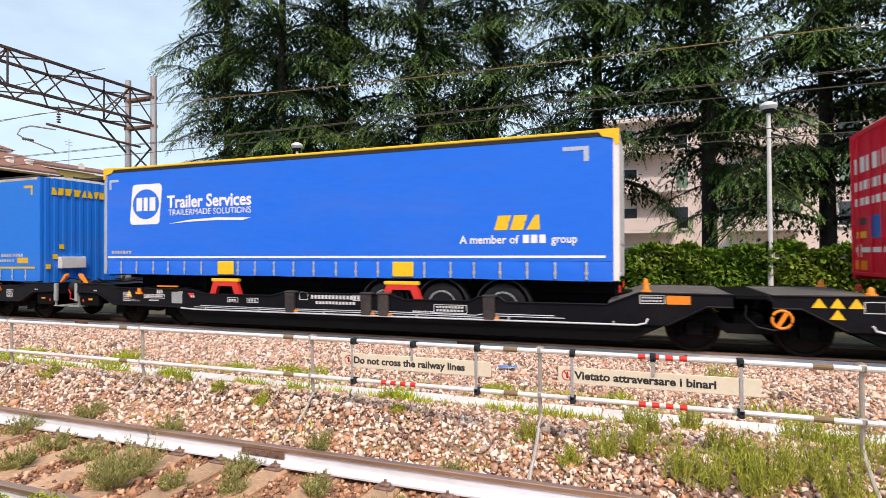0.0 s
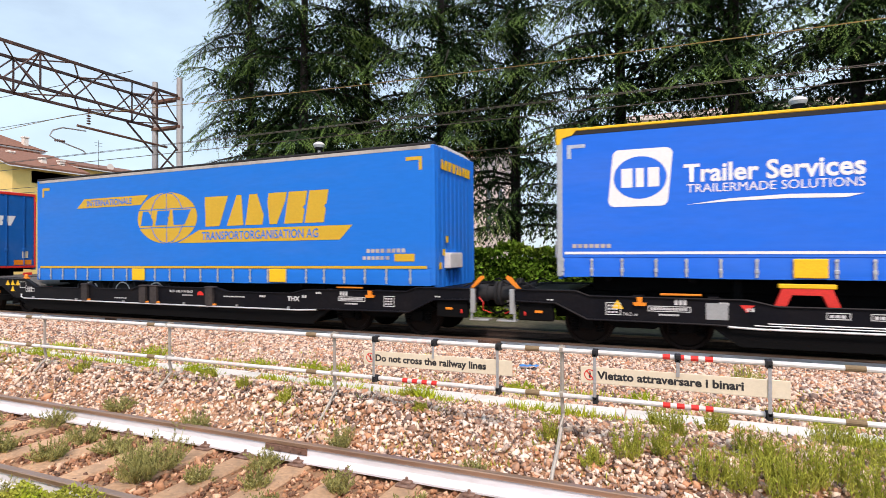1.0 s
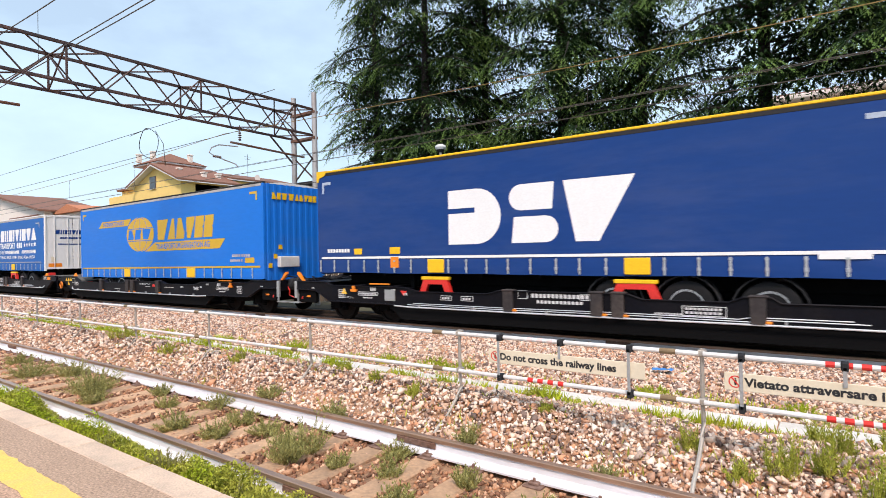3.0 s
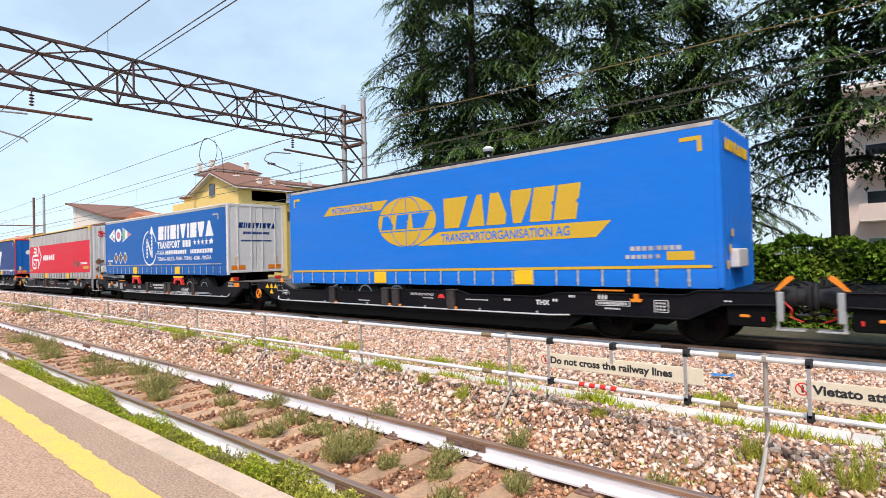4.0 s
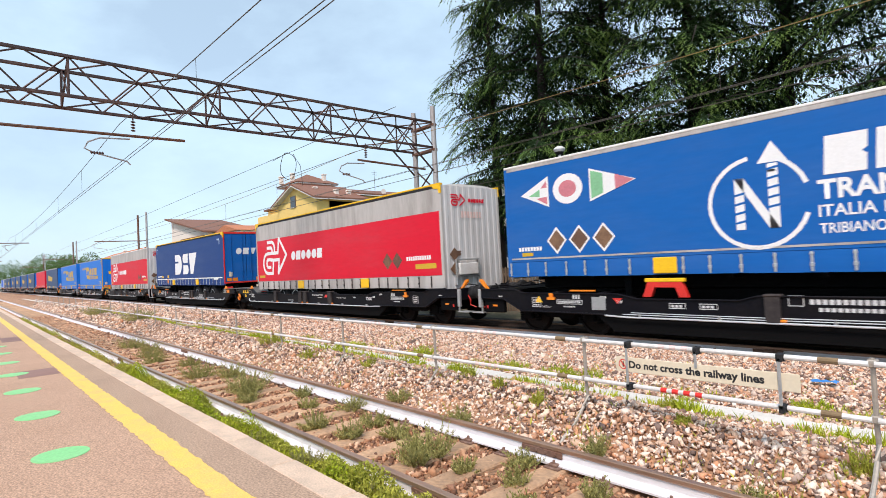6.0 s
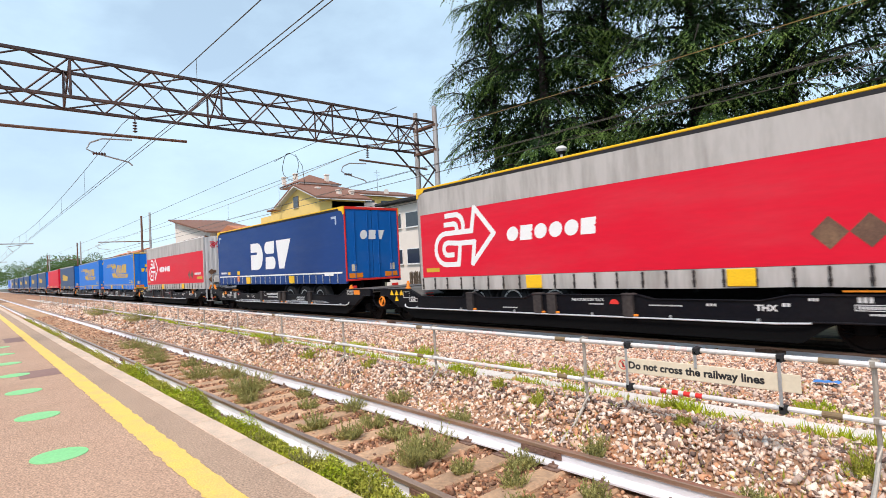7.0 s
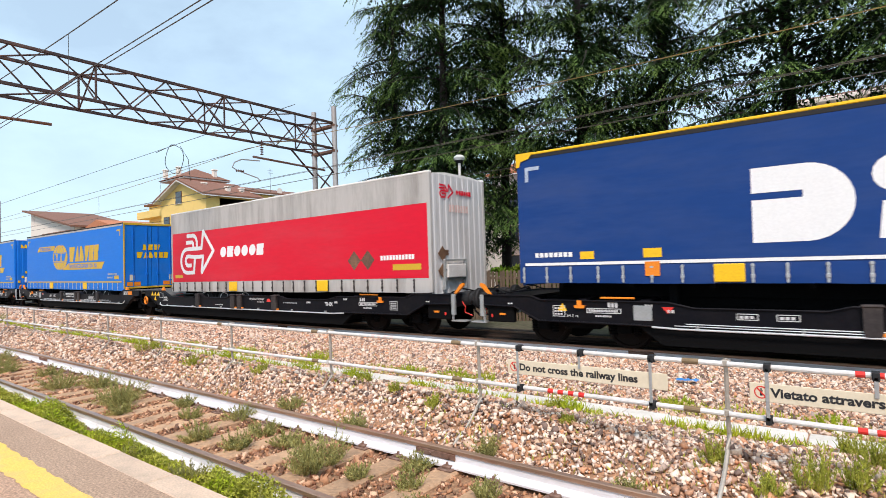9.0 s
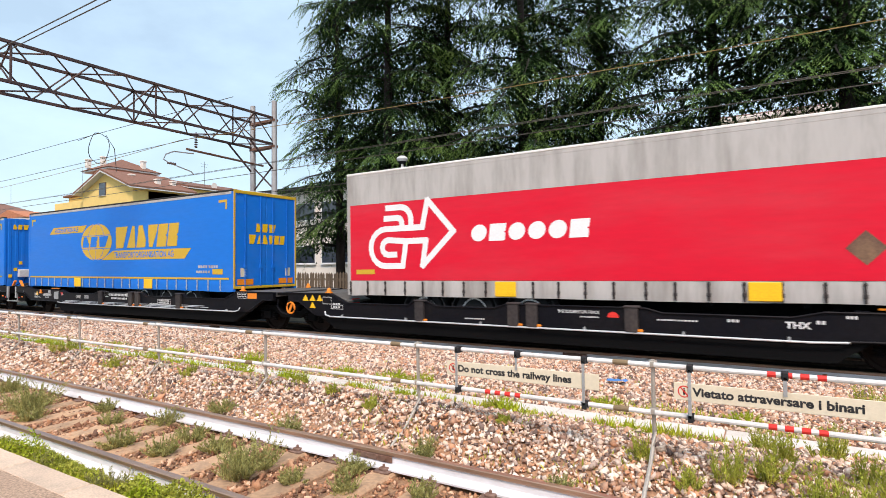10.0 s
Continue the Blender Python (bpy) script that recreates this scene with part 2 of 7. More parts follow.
M = {
    "azure": tarp("azure_tarpaulin", (0.006, 0.150, 0.74)),
    "sky_blue": tarp("sky_blue_tarpaulin", (0.001, 0.17, 0.66)),
    "navy": tarp("navy_tarpaulin", (0.006, 0.045, 0.20)),
    "mid_blue": tarp("royal_blue_tarpaulin", (0.002, 0.115, 0.42)),
    "grey_blue": tarp("faded_blue_tarpaulin", (0.03, 0.07, 0.17)),
    "red": tarp("red_tarpaulin", (0.70, 0.008, 0.030)),
    "grey_tarp": tarp("grey_tarpaulin", (0.48, 0.455, 0.435), (0.15, 0.13, 0.11), 0.75, (2.2, 1, 0.35)),
    "white_tarp": tarp("white_tarpaulin", (0.78, 0.76, 0.73), (0.42, 0.37, 0.32), 0.2, (2.2, 1, 0.4)),
    "yellow": mat("yellow_paint", (0.90, 0.52, 0.005), 0.5, amount=0.25),
    "ochre": mat("ochre_print", (0.62, 0.38, 0.02), 0.5, vary=0.06, bump=0.03, amount=0.12),
    "orange": mat("orange_paint", (0.88, 0.25, 0.01), 0.5, amount=0.25),
    "signal_red": mat("red_paint", (0.72, 0.03, 0.02), 0.5, amount=0.25),
    "white": mat("white_print", (0.82, 0.82, 0.82), 0.5, vary=0.05, bump=0.03, amount=0.08),
    "white_paint": mat("white_paint", (0.74, 0.72, 0.70), 0.55, second=(0.4, 0.36, 0.32), amount=0.5),
    "alu": mat("aluminium", (0.55, 0.56, 0.57), 0.42, 0.7, grain=40, bump=0.05),
    "steel": mat("galvanised_steel", (0.46, 0.47, 0.47), 0.5, 0.6, grain=50, bump=0.08, amount=0.4),
    "post_steel": mat("dull_galvanised_post", (0.46, 0.42, 0.37), 0.6, 0.35, grain=40, second=(0.30, 0.24, 0.18), amount=0.5, bump=0.08),
    "dark_grey": mat("dark_grey_rubber", (0.028, 0.028, 0.03), 0.75, spec=0.2),
    "wagon": mat("black_wagon_paint", (0.0045, 0.0045, 0.0075), 0.5, vary=0.3, grain=14, stain=1.0, second=(0.02, 0.016, 0.014), amount=0.4, spec=0.12),
    "wagon_deck": mat("dusty_deck_paint", (0.10, 0.095, 0.09), 0.7, vary=0.3, grain=10, second=(0.2, 0.17, 0.14), amount=0.6),
    "stanchion": mat("brown_grey_steel", (0.040, 0.034, 0.034), 0.6, vary=0.3, grain=14, second=(0.09, 0.07, 0.06), amount=0.6, spec=0.2),
    "pale_pipe": mat("pale_zinc_pipe", (0.62, 0.64, 0.66), 0.45, 0.3, grain=40, bump=0.05),
    # near-black: the shade beneath trailers and wagons is put into this colour
    "under": mat("shaded_underframe", (0.004, 0.004, 0.0045), 0.85, vary=0.3, spec=0.1),
    "tyre": mat("black_rubber", (0.012, 0.012, 0.013), 0.8, vary=0.2, spec=0.2),
    # rust, darkened by the underfloor shade painted into it
    "rust_wheel": mat("shaded_rusty_wheel_steel", (0.010, 0.006, 0.005), 0.7, 0.2, vary=0.3, spec=0.2),
    "stencil": mat("white_stencil", (0.62, 0.62, 0.62), 0.6, vary=0.1, amount=0.4),
    "rust": mat("rusty_steel", (0.17, 0.075, 0.045), 0.75, 0.1, vary=0.35, grain=18, second=(0.30, 0.25, 0.22), amount=0.5),
    "lattice": mat("weathered_brown_steel", (0.055, 0.036, 0.036), 0.6, 0.3, vary=0.3, grain=12, second=(0.20, 0.10, 0.07), amount=0.7),
    "pole": mat("grey_mast_paint", (0.42, 0.41, 0.41), 0.55, 0.2, vary=0.12, second=(0.25, 0.15, 0.11), amount=0.6),
    "wire": mat("dark_cable", (0.09, 0.075, 0.06), 0.5, 0.5),
    "wire_ochre": mat("copper_cable", (0.30, 0.19, 0.07), 0.5, 0.6),
    "insulator": mat("brown_glaze", (0.10, 0.05, 0.04), 0.25),
    "rail_top": mat("worn_rail_head", (0.42, 0.27, 0.19), 0.36, 0.55, vary=0.2, grain=8, second=(0.18, 0.09, 0.06), amount=0.6, stretch=(0.2, 1, 1)),
    "rail_white": mat("whitewashed_rail_web", (0.74, 0.73, 0.76), 0.75, vary=0.1, grain=12, second=(0.45, 0.36, 0.30), amount=0.5, stretch=(0.4, 1, 2)),
    "rail_dark": mat("brown_rail", (0.10, 0.065, 0.05), 0.7, vary=0.3),
    "sleeper": mat("pale_worn_sleeper", (0.54, 0.33, 0.195), 0.85, vary=0.2, grain=22, stain=3, second=(0.20, 0.14, 0.10), amount=0.7, per_object=0.18, bump=0.4),
    "duct": mat("whitewashed_concrete", (0.70, 0.66, 0.60), 0.85, vary=0.1, grain=25, stain=1.5, second=(0.40, 0.34, 0.27), amount=0.6, per_object=0.06),
    "platform": mat("reddish_asphalt", (0.50, 0.31, 0.21), 0.9, vary=0.5, grain=55, stain=0.8, second=(0.40, 0.24, 0.155), amount=0.6, bump=0.5),
    "asphalt_strip": mat("darker_asphalt", (0.44, 0.295, 0.205), 0.9, vary=0.5, grain=55, stain=1.0, second=(0.33, 0.215, 0.15), amount=0.7, bump=0.5),
    "edge": mat("pale_edge_stone", (0.68, 0.50, 0.37), 0.85, vary=0.18, grain=60, stain=2.5, second=(0.36, 0.28, 0.22), amount=0.6, per_object=0.07, bump=0.3),
    "stripe": mat("worn_yellow_line", (0.86, 0.56, 0.12), 0.8, vary=0.14, grain=60, stain=3.5, second=(0.62, 0.42, 0.2), amount=0.7, bump=0.3),
    "green_spot": mat("green_floor_film", (0.23, 0.62, 0.24), 0.6, vary=0.1, amount=0.3, second=(0.4, 0.5, 0.3)),
    "patch": mat("red_brown_patch", (0.30, 0.17, 0.14), 0.85, vary=0.2, grain=60),
    "bed": mat("ballast_fines", (0.40, 0.215, 0.12), 0.95, vary=0.55, grain=26, stain=1.2, second=(0.17, 0.11, 0.08), amount=0.8, bump=0.8, bump_scale=20),
    "bed_track": mat("rusty_ballast_fines", (0.32, 0.175, 0.095), 0.95, vary=0.5, grain=26, stain=1.2, second=(0.16, 0.10, 0.07), amount=0.8, bump=0.8, bump_scale=20),
    # the train's shade, painted into the ballast colour around the far track
    "bed_shade": mat("shade_darkened_ballast", (0.018, 0.014, 0.013), 0.9, vary=0.5, grain=26, stain=1.2, bump=0.8, bump_scale=20),
    "earth": mat("dark_garden_earth", (0.10, 0.09, 0.06), 0.95, vary=0.4, grain=6, stain=0.4, second=(0.06, 0.08, 0.03), amount=0.8),
    "stones": stone_mat("pale_ballast_stone", [(0.742, 0.520, 0.394), (0.488, 0.270, 0.173), (0.869, 0.680, 0.547), (0.318, 0.185, 0.130), (0.657, 0.430, 0.298), (0.900, 0.750, 0.634), (0.159, 0.105, 0.086), (0.636, 0.480, 0.394), (0.678, 0.330, 0.182), (0.466, 0.340, 0.278), (0.827, 0.600, 0.451), (0.233, 0.155, 0.125), (0.890, 0.710, 0.576), (0.551, 0.300, 0.182)]),
    "stones_brown": stone_mat("brown_ballast_stone", [(0.410, 0.196, 0.106), (0.256, 0.113, 0.062), (0.589, 0.319, 0.185), (0.179, 0.088, 0.053), (0.486, 0.237, 0.123), (0.768, 0.474, 0.308), (0.333, 0.165, 0.097)]),
    # two greens: needle age, with crown shade and lit tips painted in
    "needles": leaf_mat("shaded_cedar_needles", (0.018, 0.041, 0.015), (0.046, 0.088, 0.024), 0.14),
    "shoots": leaf_mat("lit_young_cedar_shoots", (0.10, 0.18, 0.045), (0.20, 0.28, 0.070), 0.15),
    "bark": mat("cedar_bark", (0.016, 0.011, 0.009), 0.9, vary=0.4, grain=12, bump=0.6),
    "ivy": leaf_mat("ivy_leaves", (0.105, 0.20, 0.020), (0.27, 0.31, 0.045), 0.5),
    "weed": leaf_mat("weed_leaves", (0.37, 0.39, 0.06), (0.56, 0.46, 0.11), 0.40),
    "weed_dark": leaf_mat("grey_green_weed", (0.33, 0.32, 0.115), (0.52, 0.42, 0.17), 0.40),
    "grass": leaf_mat("fresh_grass", (0.36, 0.44, 0.03), (0.58, 0.50, 0.06), 0.4),
    "far_leaf": leaf_mat("far_tree_leaves", (0.09, 0.17, 0.05), (0.14, 0.2, 0.05), 0.3),
    "fence_wood": mat("weathered_picket_wood", (0.17, 0.125, 0.085), 0.85, vary=0.25, grain=15, per_object=0.2),
    "sign": mat("cream_sign", (0.74, 0.64, 0.48), 0.55, vary=0.05, grain=30, second=(0.5, 0.42, 0.3), amount=0.4),
    "ink": mat("black_ink", (0.02, 0.02, 0.022), 0.5),
    "brown_clamp": mat("brown_joint_tape", (0.22, 0.15, 0.08), 0.8, vary=0.2),
    "wall_yellow": mat("yellow_render", (0.86, 0.60, 0.20), 0.9, vary=0.05, second=(0.6, 0.42, 0.16), amount=0.3),
    "wall_pink": mat("pale_pink_render", (0.80, 0.66, 0.60), 0.9, vary=0.04, amount=0.15),
    "wall_cream": mat("cream_render", (0.80, 0.72, 0.64), 0.9, vary=0.04, amount=0.15),
    "roof_tile": mat("brown_roof_tiles", (0.22, 0.10, 0.065), 0.85, vary=0.25, grain=5, per_object=0.1),
    "roof_orange": mat("orange_roof_tiles", (0.52, 0.19, 0.09), 0.85, vary=0.2, grain=4),
    "window_dark": mat("window_glass", (0.03, 0.035, 0.045), 0.15, spec=0.8, bump=0),
    "frame_white": mat("white_window_frame", (0.75, 0.74, 0.72), 0.5),
    "frame_brown": mat("brown_shutter", (0.12, 0.06, 0.03), 0.6),
    "shutter_green": mat("green_shutter", (0.20, 0.30, 0.22), 0.7),
    "faded_red": mat("faded_red_paint", (0.72, 0.50, 0.46), 0.6, second=(0.7, 0.66, 0.62), amount=0.8, stain=8),
    "rag": mat("blue_plastic_rag", (0.05, 0.25, 0.62), 0.4),
    "lamp_head": mat("lamp_head_plastic", (0.65, 0.66, 0.66), 0.4),
}


# ---- mesh building ----
class Shape:
    """Collects faces of one mesh."""

    def __init__(self):
        self.v, self.f = [], []

    def add(self, verts, faces):
        o = len(self.v)
        self.v += [tuple(p) for p in verts]
        self.f += [tuple(i + o for i in f) for f in faces]
        return self

    def box(self, x0, x1, y0, y1, z0, z1, bevel=0.0):
        """A box with chamfered edges."""
        if bevel <= 0:
            vs = [(x, y, z) for x in (x0, x1) for y in (y0, y1) for z in (z0, z1)]
            return self.add(vs, [(0, 1, 3, 2), (4, 6, 7, 5), (0, 4, 5, 1), (2, 3, 7, 6), (0, 2, 6, 4), (1, 5, 7, 3)])
        b = min(bevel, (x1 - x0) * 0.45, (y1 - y0) * 0.45, (z1 - z0) * 0.45)
        c, h = ((x0 + x1) / 2, (y0 + y1) / 2, (z0 + z1) / 2), ((x1 - x0) / 2, (y1 - y0) / 2, (z1 - z0) / 2)
        vs, idx = [], {}
        for sx in (-1, 1):
            for sy in (-1, 1):
                for sz in (-1, 1):
                    for ax in range(3):
                        s = (sx, sy, sz)
                        p = [c[k] + s[k] * (h[k] - (0 if k == ax else b)) for k in range(3)]
                        idx[s, ax] = len(vs)
                        vs.append(p)
        fs = []
        for ax in range(3):
            u, w = (ax + 1) % 3, (ax + 2) % 3
            for s in (-1, 1):
                loop = []
                for a, d in ((-1, -1), (1, -1), (1, 1), (-1, 1)):
                    k = [0, 0, 0]
                    k[ax], k[u], k[w] = s, a, d
                    loop.append(idx[tuple(k), ax])
                fs.append(loop if s > 0 else loop[::-1])
            for a in (-1, 1):
                for d in (-1, 1):
                    k0, k1 = [0, 0, 0], [0, 0, 0]
                    k0[ax], k0[u], k0[w] = -1, a, d
                    k1[ax], k1[u], k1[w] = 1, a, d
                    q = [idx[tuple(k0), u], idx[tuple(k1), u], idx[tuple(k1), w], idx[tuple(k0), w]]
                    fs.append(q if a * d > 0 else q[::-1])
        for s in [(a, d, e) for a in (-1, 1) for d in (-1, 1) for e in (-1, 1)]:
            q = [idx[s, 0], idx[s, 1], idx[s, 2]]
            fs.append(q if s[0] * s[1] * s[2] > 0 else q[::-1])
        return self.add(vs, fs)

    def prism(self, outline, a0, a1, axis="y"):
        """An outline of two coordinates, pushed along an axis: (x, z) along y, (y, z) along x, (x, y) along z."""
        n = len(outline)
        put = {"y": lambda p, a: (p[0], a, p[1]), "x": lambda p, a: (a, p[0], p[1]), "z": lambda p, a: (p[0], p[1], a)}[axis]
        vs = [put(p, a0) for p in outline] + [put(p, a1) for p in outline]
        fs = [tuple(range(n)), tuple(range(2 * n - 1, n - 1, -1))]
        fs += [(i, i + n, (i + 1) % n + n, (i + 1) % n) for i in range(n)]
        return self.add(vs, fs)

    def tube(self, path, r, sides=8, r_end=None):
        """A round bar along a path, tapering to r_end."""
        path = [Vector(p) for p in path]
        n, vs = len(path), []
        r_end = r if r_end is None else r_end
        for i, p in enumerate(path):
            d = (path[min(i + 1, n - 1)] - path[max(i - 1, 0)]).normalized()
            u = d.cross(Vector((0, 0, 1)) if abs(d.z) < 0.9 else Vector((1, 0, 0))).normalized()
            w = d.cross(u)
            rr = r + (r_end - r) * i / max(n - 1, 1)
            vs += [p + (u * math.cos(a) + w * math.sin(a)) * rr for a in (2 * math.pi * k / sides for k in range(sides))]
        fs = [(i * sides + k, i * sides + (k + 1) % sides, (i + 1) * sides + (k + 1) % sides, (i + 1) * sides + k) for i in range(n - 1) for k in range(sides)]
        fs += [tuple(range(sides - 1, -1, -1)), tuple(range((n - 1) * sides, n * sides))]
        return self.add(vs, fs)

    def lathe(self, profile, center, axis="y", sides=20):
        """Turns a profile of (distance along the axis, radius) about an axis."""
        vs, n = [], len(profile)
        for a, r in profile:
            for k in range(sides):
                c, s = r * math.cos(2 * math.pi * k / sides), r * math.sin(2 * math.pi * k / sides)
                p = {"y": (c, a, s), "x": (a, c, s), "z": (c, s, a)}[axis]
                vs.append([center[j] + p[j] for j in range(3)])
        fs = [(i * sides + k, i * sides + (k + 1) % sides, (i + 1) * sides + (k + 1) % sides, (i + 1) * sides + k) for i in range(n - 1) for k in range(sides)]
        fs += [tuple(range(sides - 1, -1, -1)), tuple(range((n - 1) * sides, n * sides))]
        return self.add(vs, fs)

    def flat(self, polys, y):
        """Flat outlines (x, z) in a plane of constant y, facing -y."""
        for p in polys:
            self.add([(a, y, b) for a, b in p], [tuple(range(len(p)))])
        return self

    def mesh(self, name, material, smooth=False):
        me = bpy.data.meshes.new(name)
        me.from_pydata(self.v, [], self.f)
        bm = bmesh.new()
        bm.from_mesh(me)
        bmesh.ops.recalc_face_normals(bm, faces=bm.faces)
        bm.to_mesh(me)
        bm.free()
        me.materials.append(material)
        if smooth:
            me.shade_smooth()
            me.set_sharp_from_angle(angle=radians(35))
        return me


def part(name, shape, material, parent=None, label="", smooth=False):
    me = shape if isinstance(shape, bpy.types.Mesh) else shape.mesh(name, material, smooth)
    ob = new(name, me)
    if parent is not None:
        ob.parent = parent
    return tagged(ob, label)


def empty(name, label, category, group="", kind=""):
    ob = new(name)
    ob.empty_display_size = 0.3
    return tagged(ob, label, category, group, kind)


def quick_mesh(name, verts, faces, material):
    """A large mesh from numpy arrays; all faces have the same number of corners."""
    k = faces.shape[1]
    me = bpy.data.meshes.new(name)
    me.vertices.add(len(verts))
    me.vertices.foreach_set("co", np.ascontiguousarray(verts, dtype=np.float32).ravel())
    me.loops.add(faces.size)
    me.loops.foreach_set("vertex_index", np.ascontiguousarray(faces, dtype=np.int32).ravel())
    me.polygons.add(len(faces))
    me.polygons.foreach_set("loop_start", np.arange(0, faces.size, k, dtype=np.int32))
    me.update(calc_edges=True)
    me.validate()
    me.materials.append(material)
    return me


def leaves(pos, way, length, width, rng, level=0.0):
    """Diamond leaves at pos pointing along way, each folded a little: verts and quads."""
    n = len(pos)
    way = way / (np.linalg.norm(way, axis=1, keepdims=True) + 1e-9)
    side = np.cross(way, rng.normal(size=(n, 3)) * (1 - level) + np.array([0, 0, 2.2 * level]))
    side /= np.linalg.norm(side, axis=1, keepdims=True) + 1e-9
    length, width = np.broadcast_to(length, n)[:, None], np.broadcast_to(width, n)[:, None]
    mid = pos + way * length * 0.45
    v = np.stack([pos, mid + side * width / 2, pos + way * length, mid - side * width / 2], axis=1).reshape(-1, 3)
    return v, np.arange(4 * n).reshape(-1, 4)


def text_mesh(words, size, material, width=None, bold=0.0):
    """Words in the built-in font as a mesh in the x-z plane, from x = 0, standing on z = 0; width sets the length."""
    cu = bpy.data.curves.new("lettering", "FONT")
    cu.body, cu.size, cu.offset, cu.resolution_u = words, size, bold, 3
    ob = bpy.data.objects.new("lettering", cu)
    scene.collection.objects.link(ob)
    bpy.context.view_layer.update()
    me = bpy.data.meshes.new_from_object(ob.evaluated_get(bpy.context.evaluated_depsgraph_get()))
    bpy.data.objects.remove(ob)
    xs = [v.co.x for v in me.vertices]
    lo, k = min(xs), (width / (max(xs) - min(xs)) if width else 1)
    for v in me.vertices:
        v.co = Vector(((v.co.x - lo) * k, 0, v.co.y))
    me.materials.clear()
    me.materials.append(material)
    return me


def lettering(words, size, material, parent, x, y, z, width=None, bold=0.0, name="lettering"):
    ob = part(name, text_mesh(words, size, material, width, bold), material, parent)
    ob.location = (x, y, z)
    return ob


# ---- ground, tracks, platform ----
TRACK_Y, GAUGE = 3.74, 1.505
FAR_Y, FAR_Z = 12.05, 0.05
X0, X1 = -420.0, 60.0


def ground_z(y):
    pts = [(2.2, -0.27), (2.8, -0.24), (3.0, -0.225), (4.5, -0.225), (4.62, -0.15), (5.1, 0.0), (5.6, 0.06), (6.1, 0.02), (6.6, -0.08), (7.3, -0.10), (8.5, -0.02), (9.8, -0.04), (10.6, -0.08), (11.2, -0.13), (13.2, -0.13), (14.2, -0.12), (15.0, -0.2)]
    return float(np.interp(y, [p[0] for p in pts], [p[1] for p in pts]))


def heap(x, y):
    """The ballast heaped up along the barrier, left of its last posts."""
    a = np.clip((-1.3 - np.asarray(x, dtype=float)) / 2.2, 0, 1)
    return 0.17 * a * a * (3 - 2 * a) * np.exp(-((np.asarray(y, dtype=float) - 5.45) / 0.55) ** 2)


def build_ground():
    ys = [-400, -40, -4, 2.2, 2.5, 2.8, 3.0, 3.7, 4.5, 4.62, 5.1, 5.6, 6.1, 6.6, 7.3, 8.0, 8.5, 9.2, 9.8, 10.6, 11.2, 12.2, 13.2, 14.2, 15.0, 18, 30, 60, 120, 400]
    xs = [-900, -420, -200, -100, -60, -40, -30] + [-25 + 1.0 * i for i in range(36)] + [20, 40, 80, 400]
    rng = np.random.default_rng(3)
    v, f, mi = [], [], []
    for x in xs:
        for y in ys:
            z = ground_z(y) if 2.2 <= y <= 15 else (-0.3 if y < 2.2 else -0.2)
            v.append((x, y, z + float(heap(x, y)) * (4.55 < y < 8) + (rng.uniform(-0.012, 0.012) if 4.6 < y < 10.8 else 0)))
    n = len(ys)
    for i in range(len(xs) - 1):
        for j in range(n - 1):
            f.append((i * n + j, (i + 1) * n + j, (i + 1) * n + j + 1, i * n + j + 1))
            ym = (ys[j] + ys[j + 1]) / 2
            # slot 3 is the strip under the train with shade in its colour
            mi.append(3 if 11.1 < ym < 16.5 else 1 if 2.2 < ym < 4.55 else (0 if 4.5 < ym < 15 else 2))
    me = bpy.data.meshes.new("ground")
    me.from_pydata(v, [], f)
    for m in ("bed", "bed_track", "earth", "bed_shade"):
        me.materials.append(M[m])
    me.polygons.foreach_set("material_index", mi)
    tagged(new("ground", me), "stony railway ground with ballast and garden earth", "ground", kind="structure")


def build_rail(y, z, white, label):
    track = empty("rail", label, "rail", "rails", "structure")
    head = [(-0.036, 0.0), (-0.036, -0.03), (-0.028, -0.042), (0.028, -0.042), (0.036, -0.03), (0.036, 0.0), (0.028, 0.006), (-0.028, 0.006)]
    web = [(-0.010, -0.042), (-0.012, -0.11), (-0.03, -0.135), (-0.075, -0.148), (-0.075, -0.165), (0.075, -0.165), (0.075, -0.148), (0.03, -0.135), (0.012, -0.11), (0.010, -0.042)]
    part("rail_head", Shape().prism([(y + a, z + b - 0.006) for a, b in head], X0, X1, "x"), M["rail_top"], track, "rust-brown rail head with worn shiny top")
    part("rail_web", Shape().prism([(y + a * 1.25, z + b - 0.006) for a, b in web], X0, X1, "x"), M["rail_white" if white else "rail_dark"], track, "whitewashed rail web")
    if white:
        plate = Shape()
        plate.box(-0.26, 0.26, -0.035, -0.018, -0.115, -0.05, 0.006)
        for k in (-0.18, -0.06, 0.06, 0.18):
            plate.lathe([(-0.05, 0.014), (-0.035, 0.014)], (k, 0, -0.082), "y", 6)
        me = plate.mesh("fishplate", M["rust"])
        for x in (-39.6, -27.6, -15.6, -3.6):
            ob = part("fishplate", me, M["rust"], track)
            ob.location = (x, y, z)


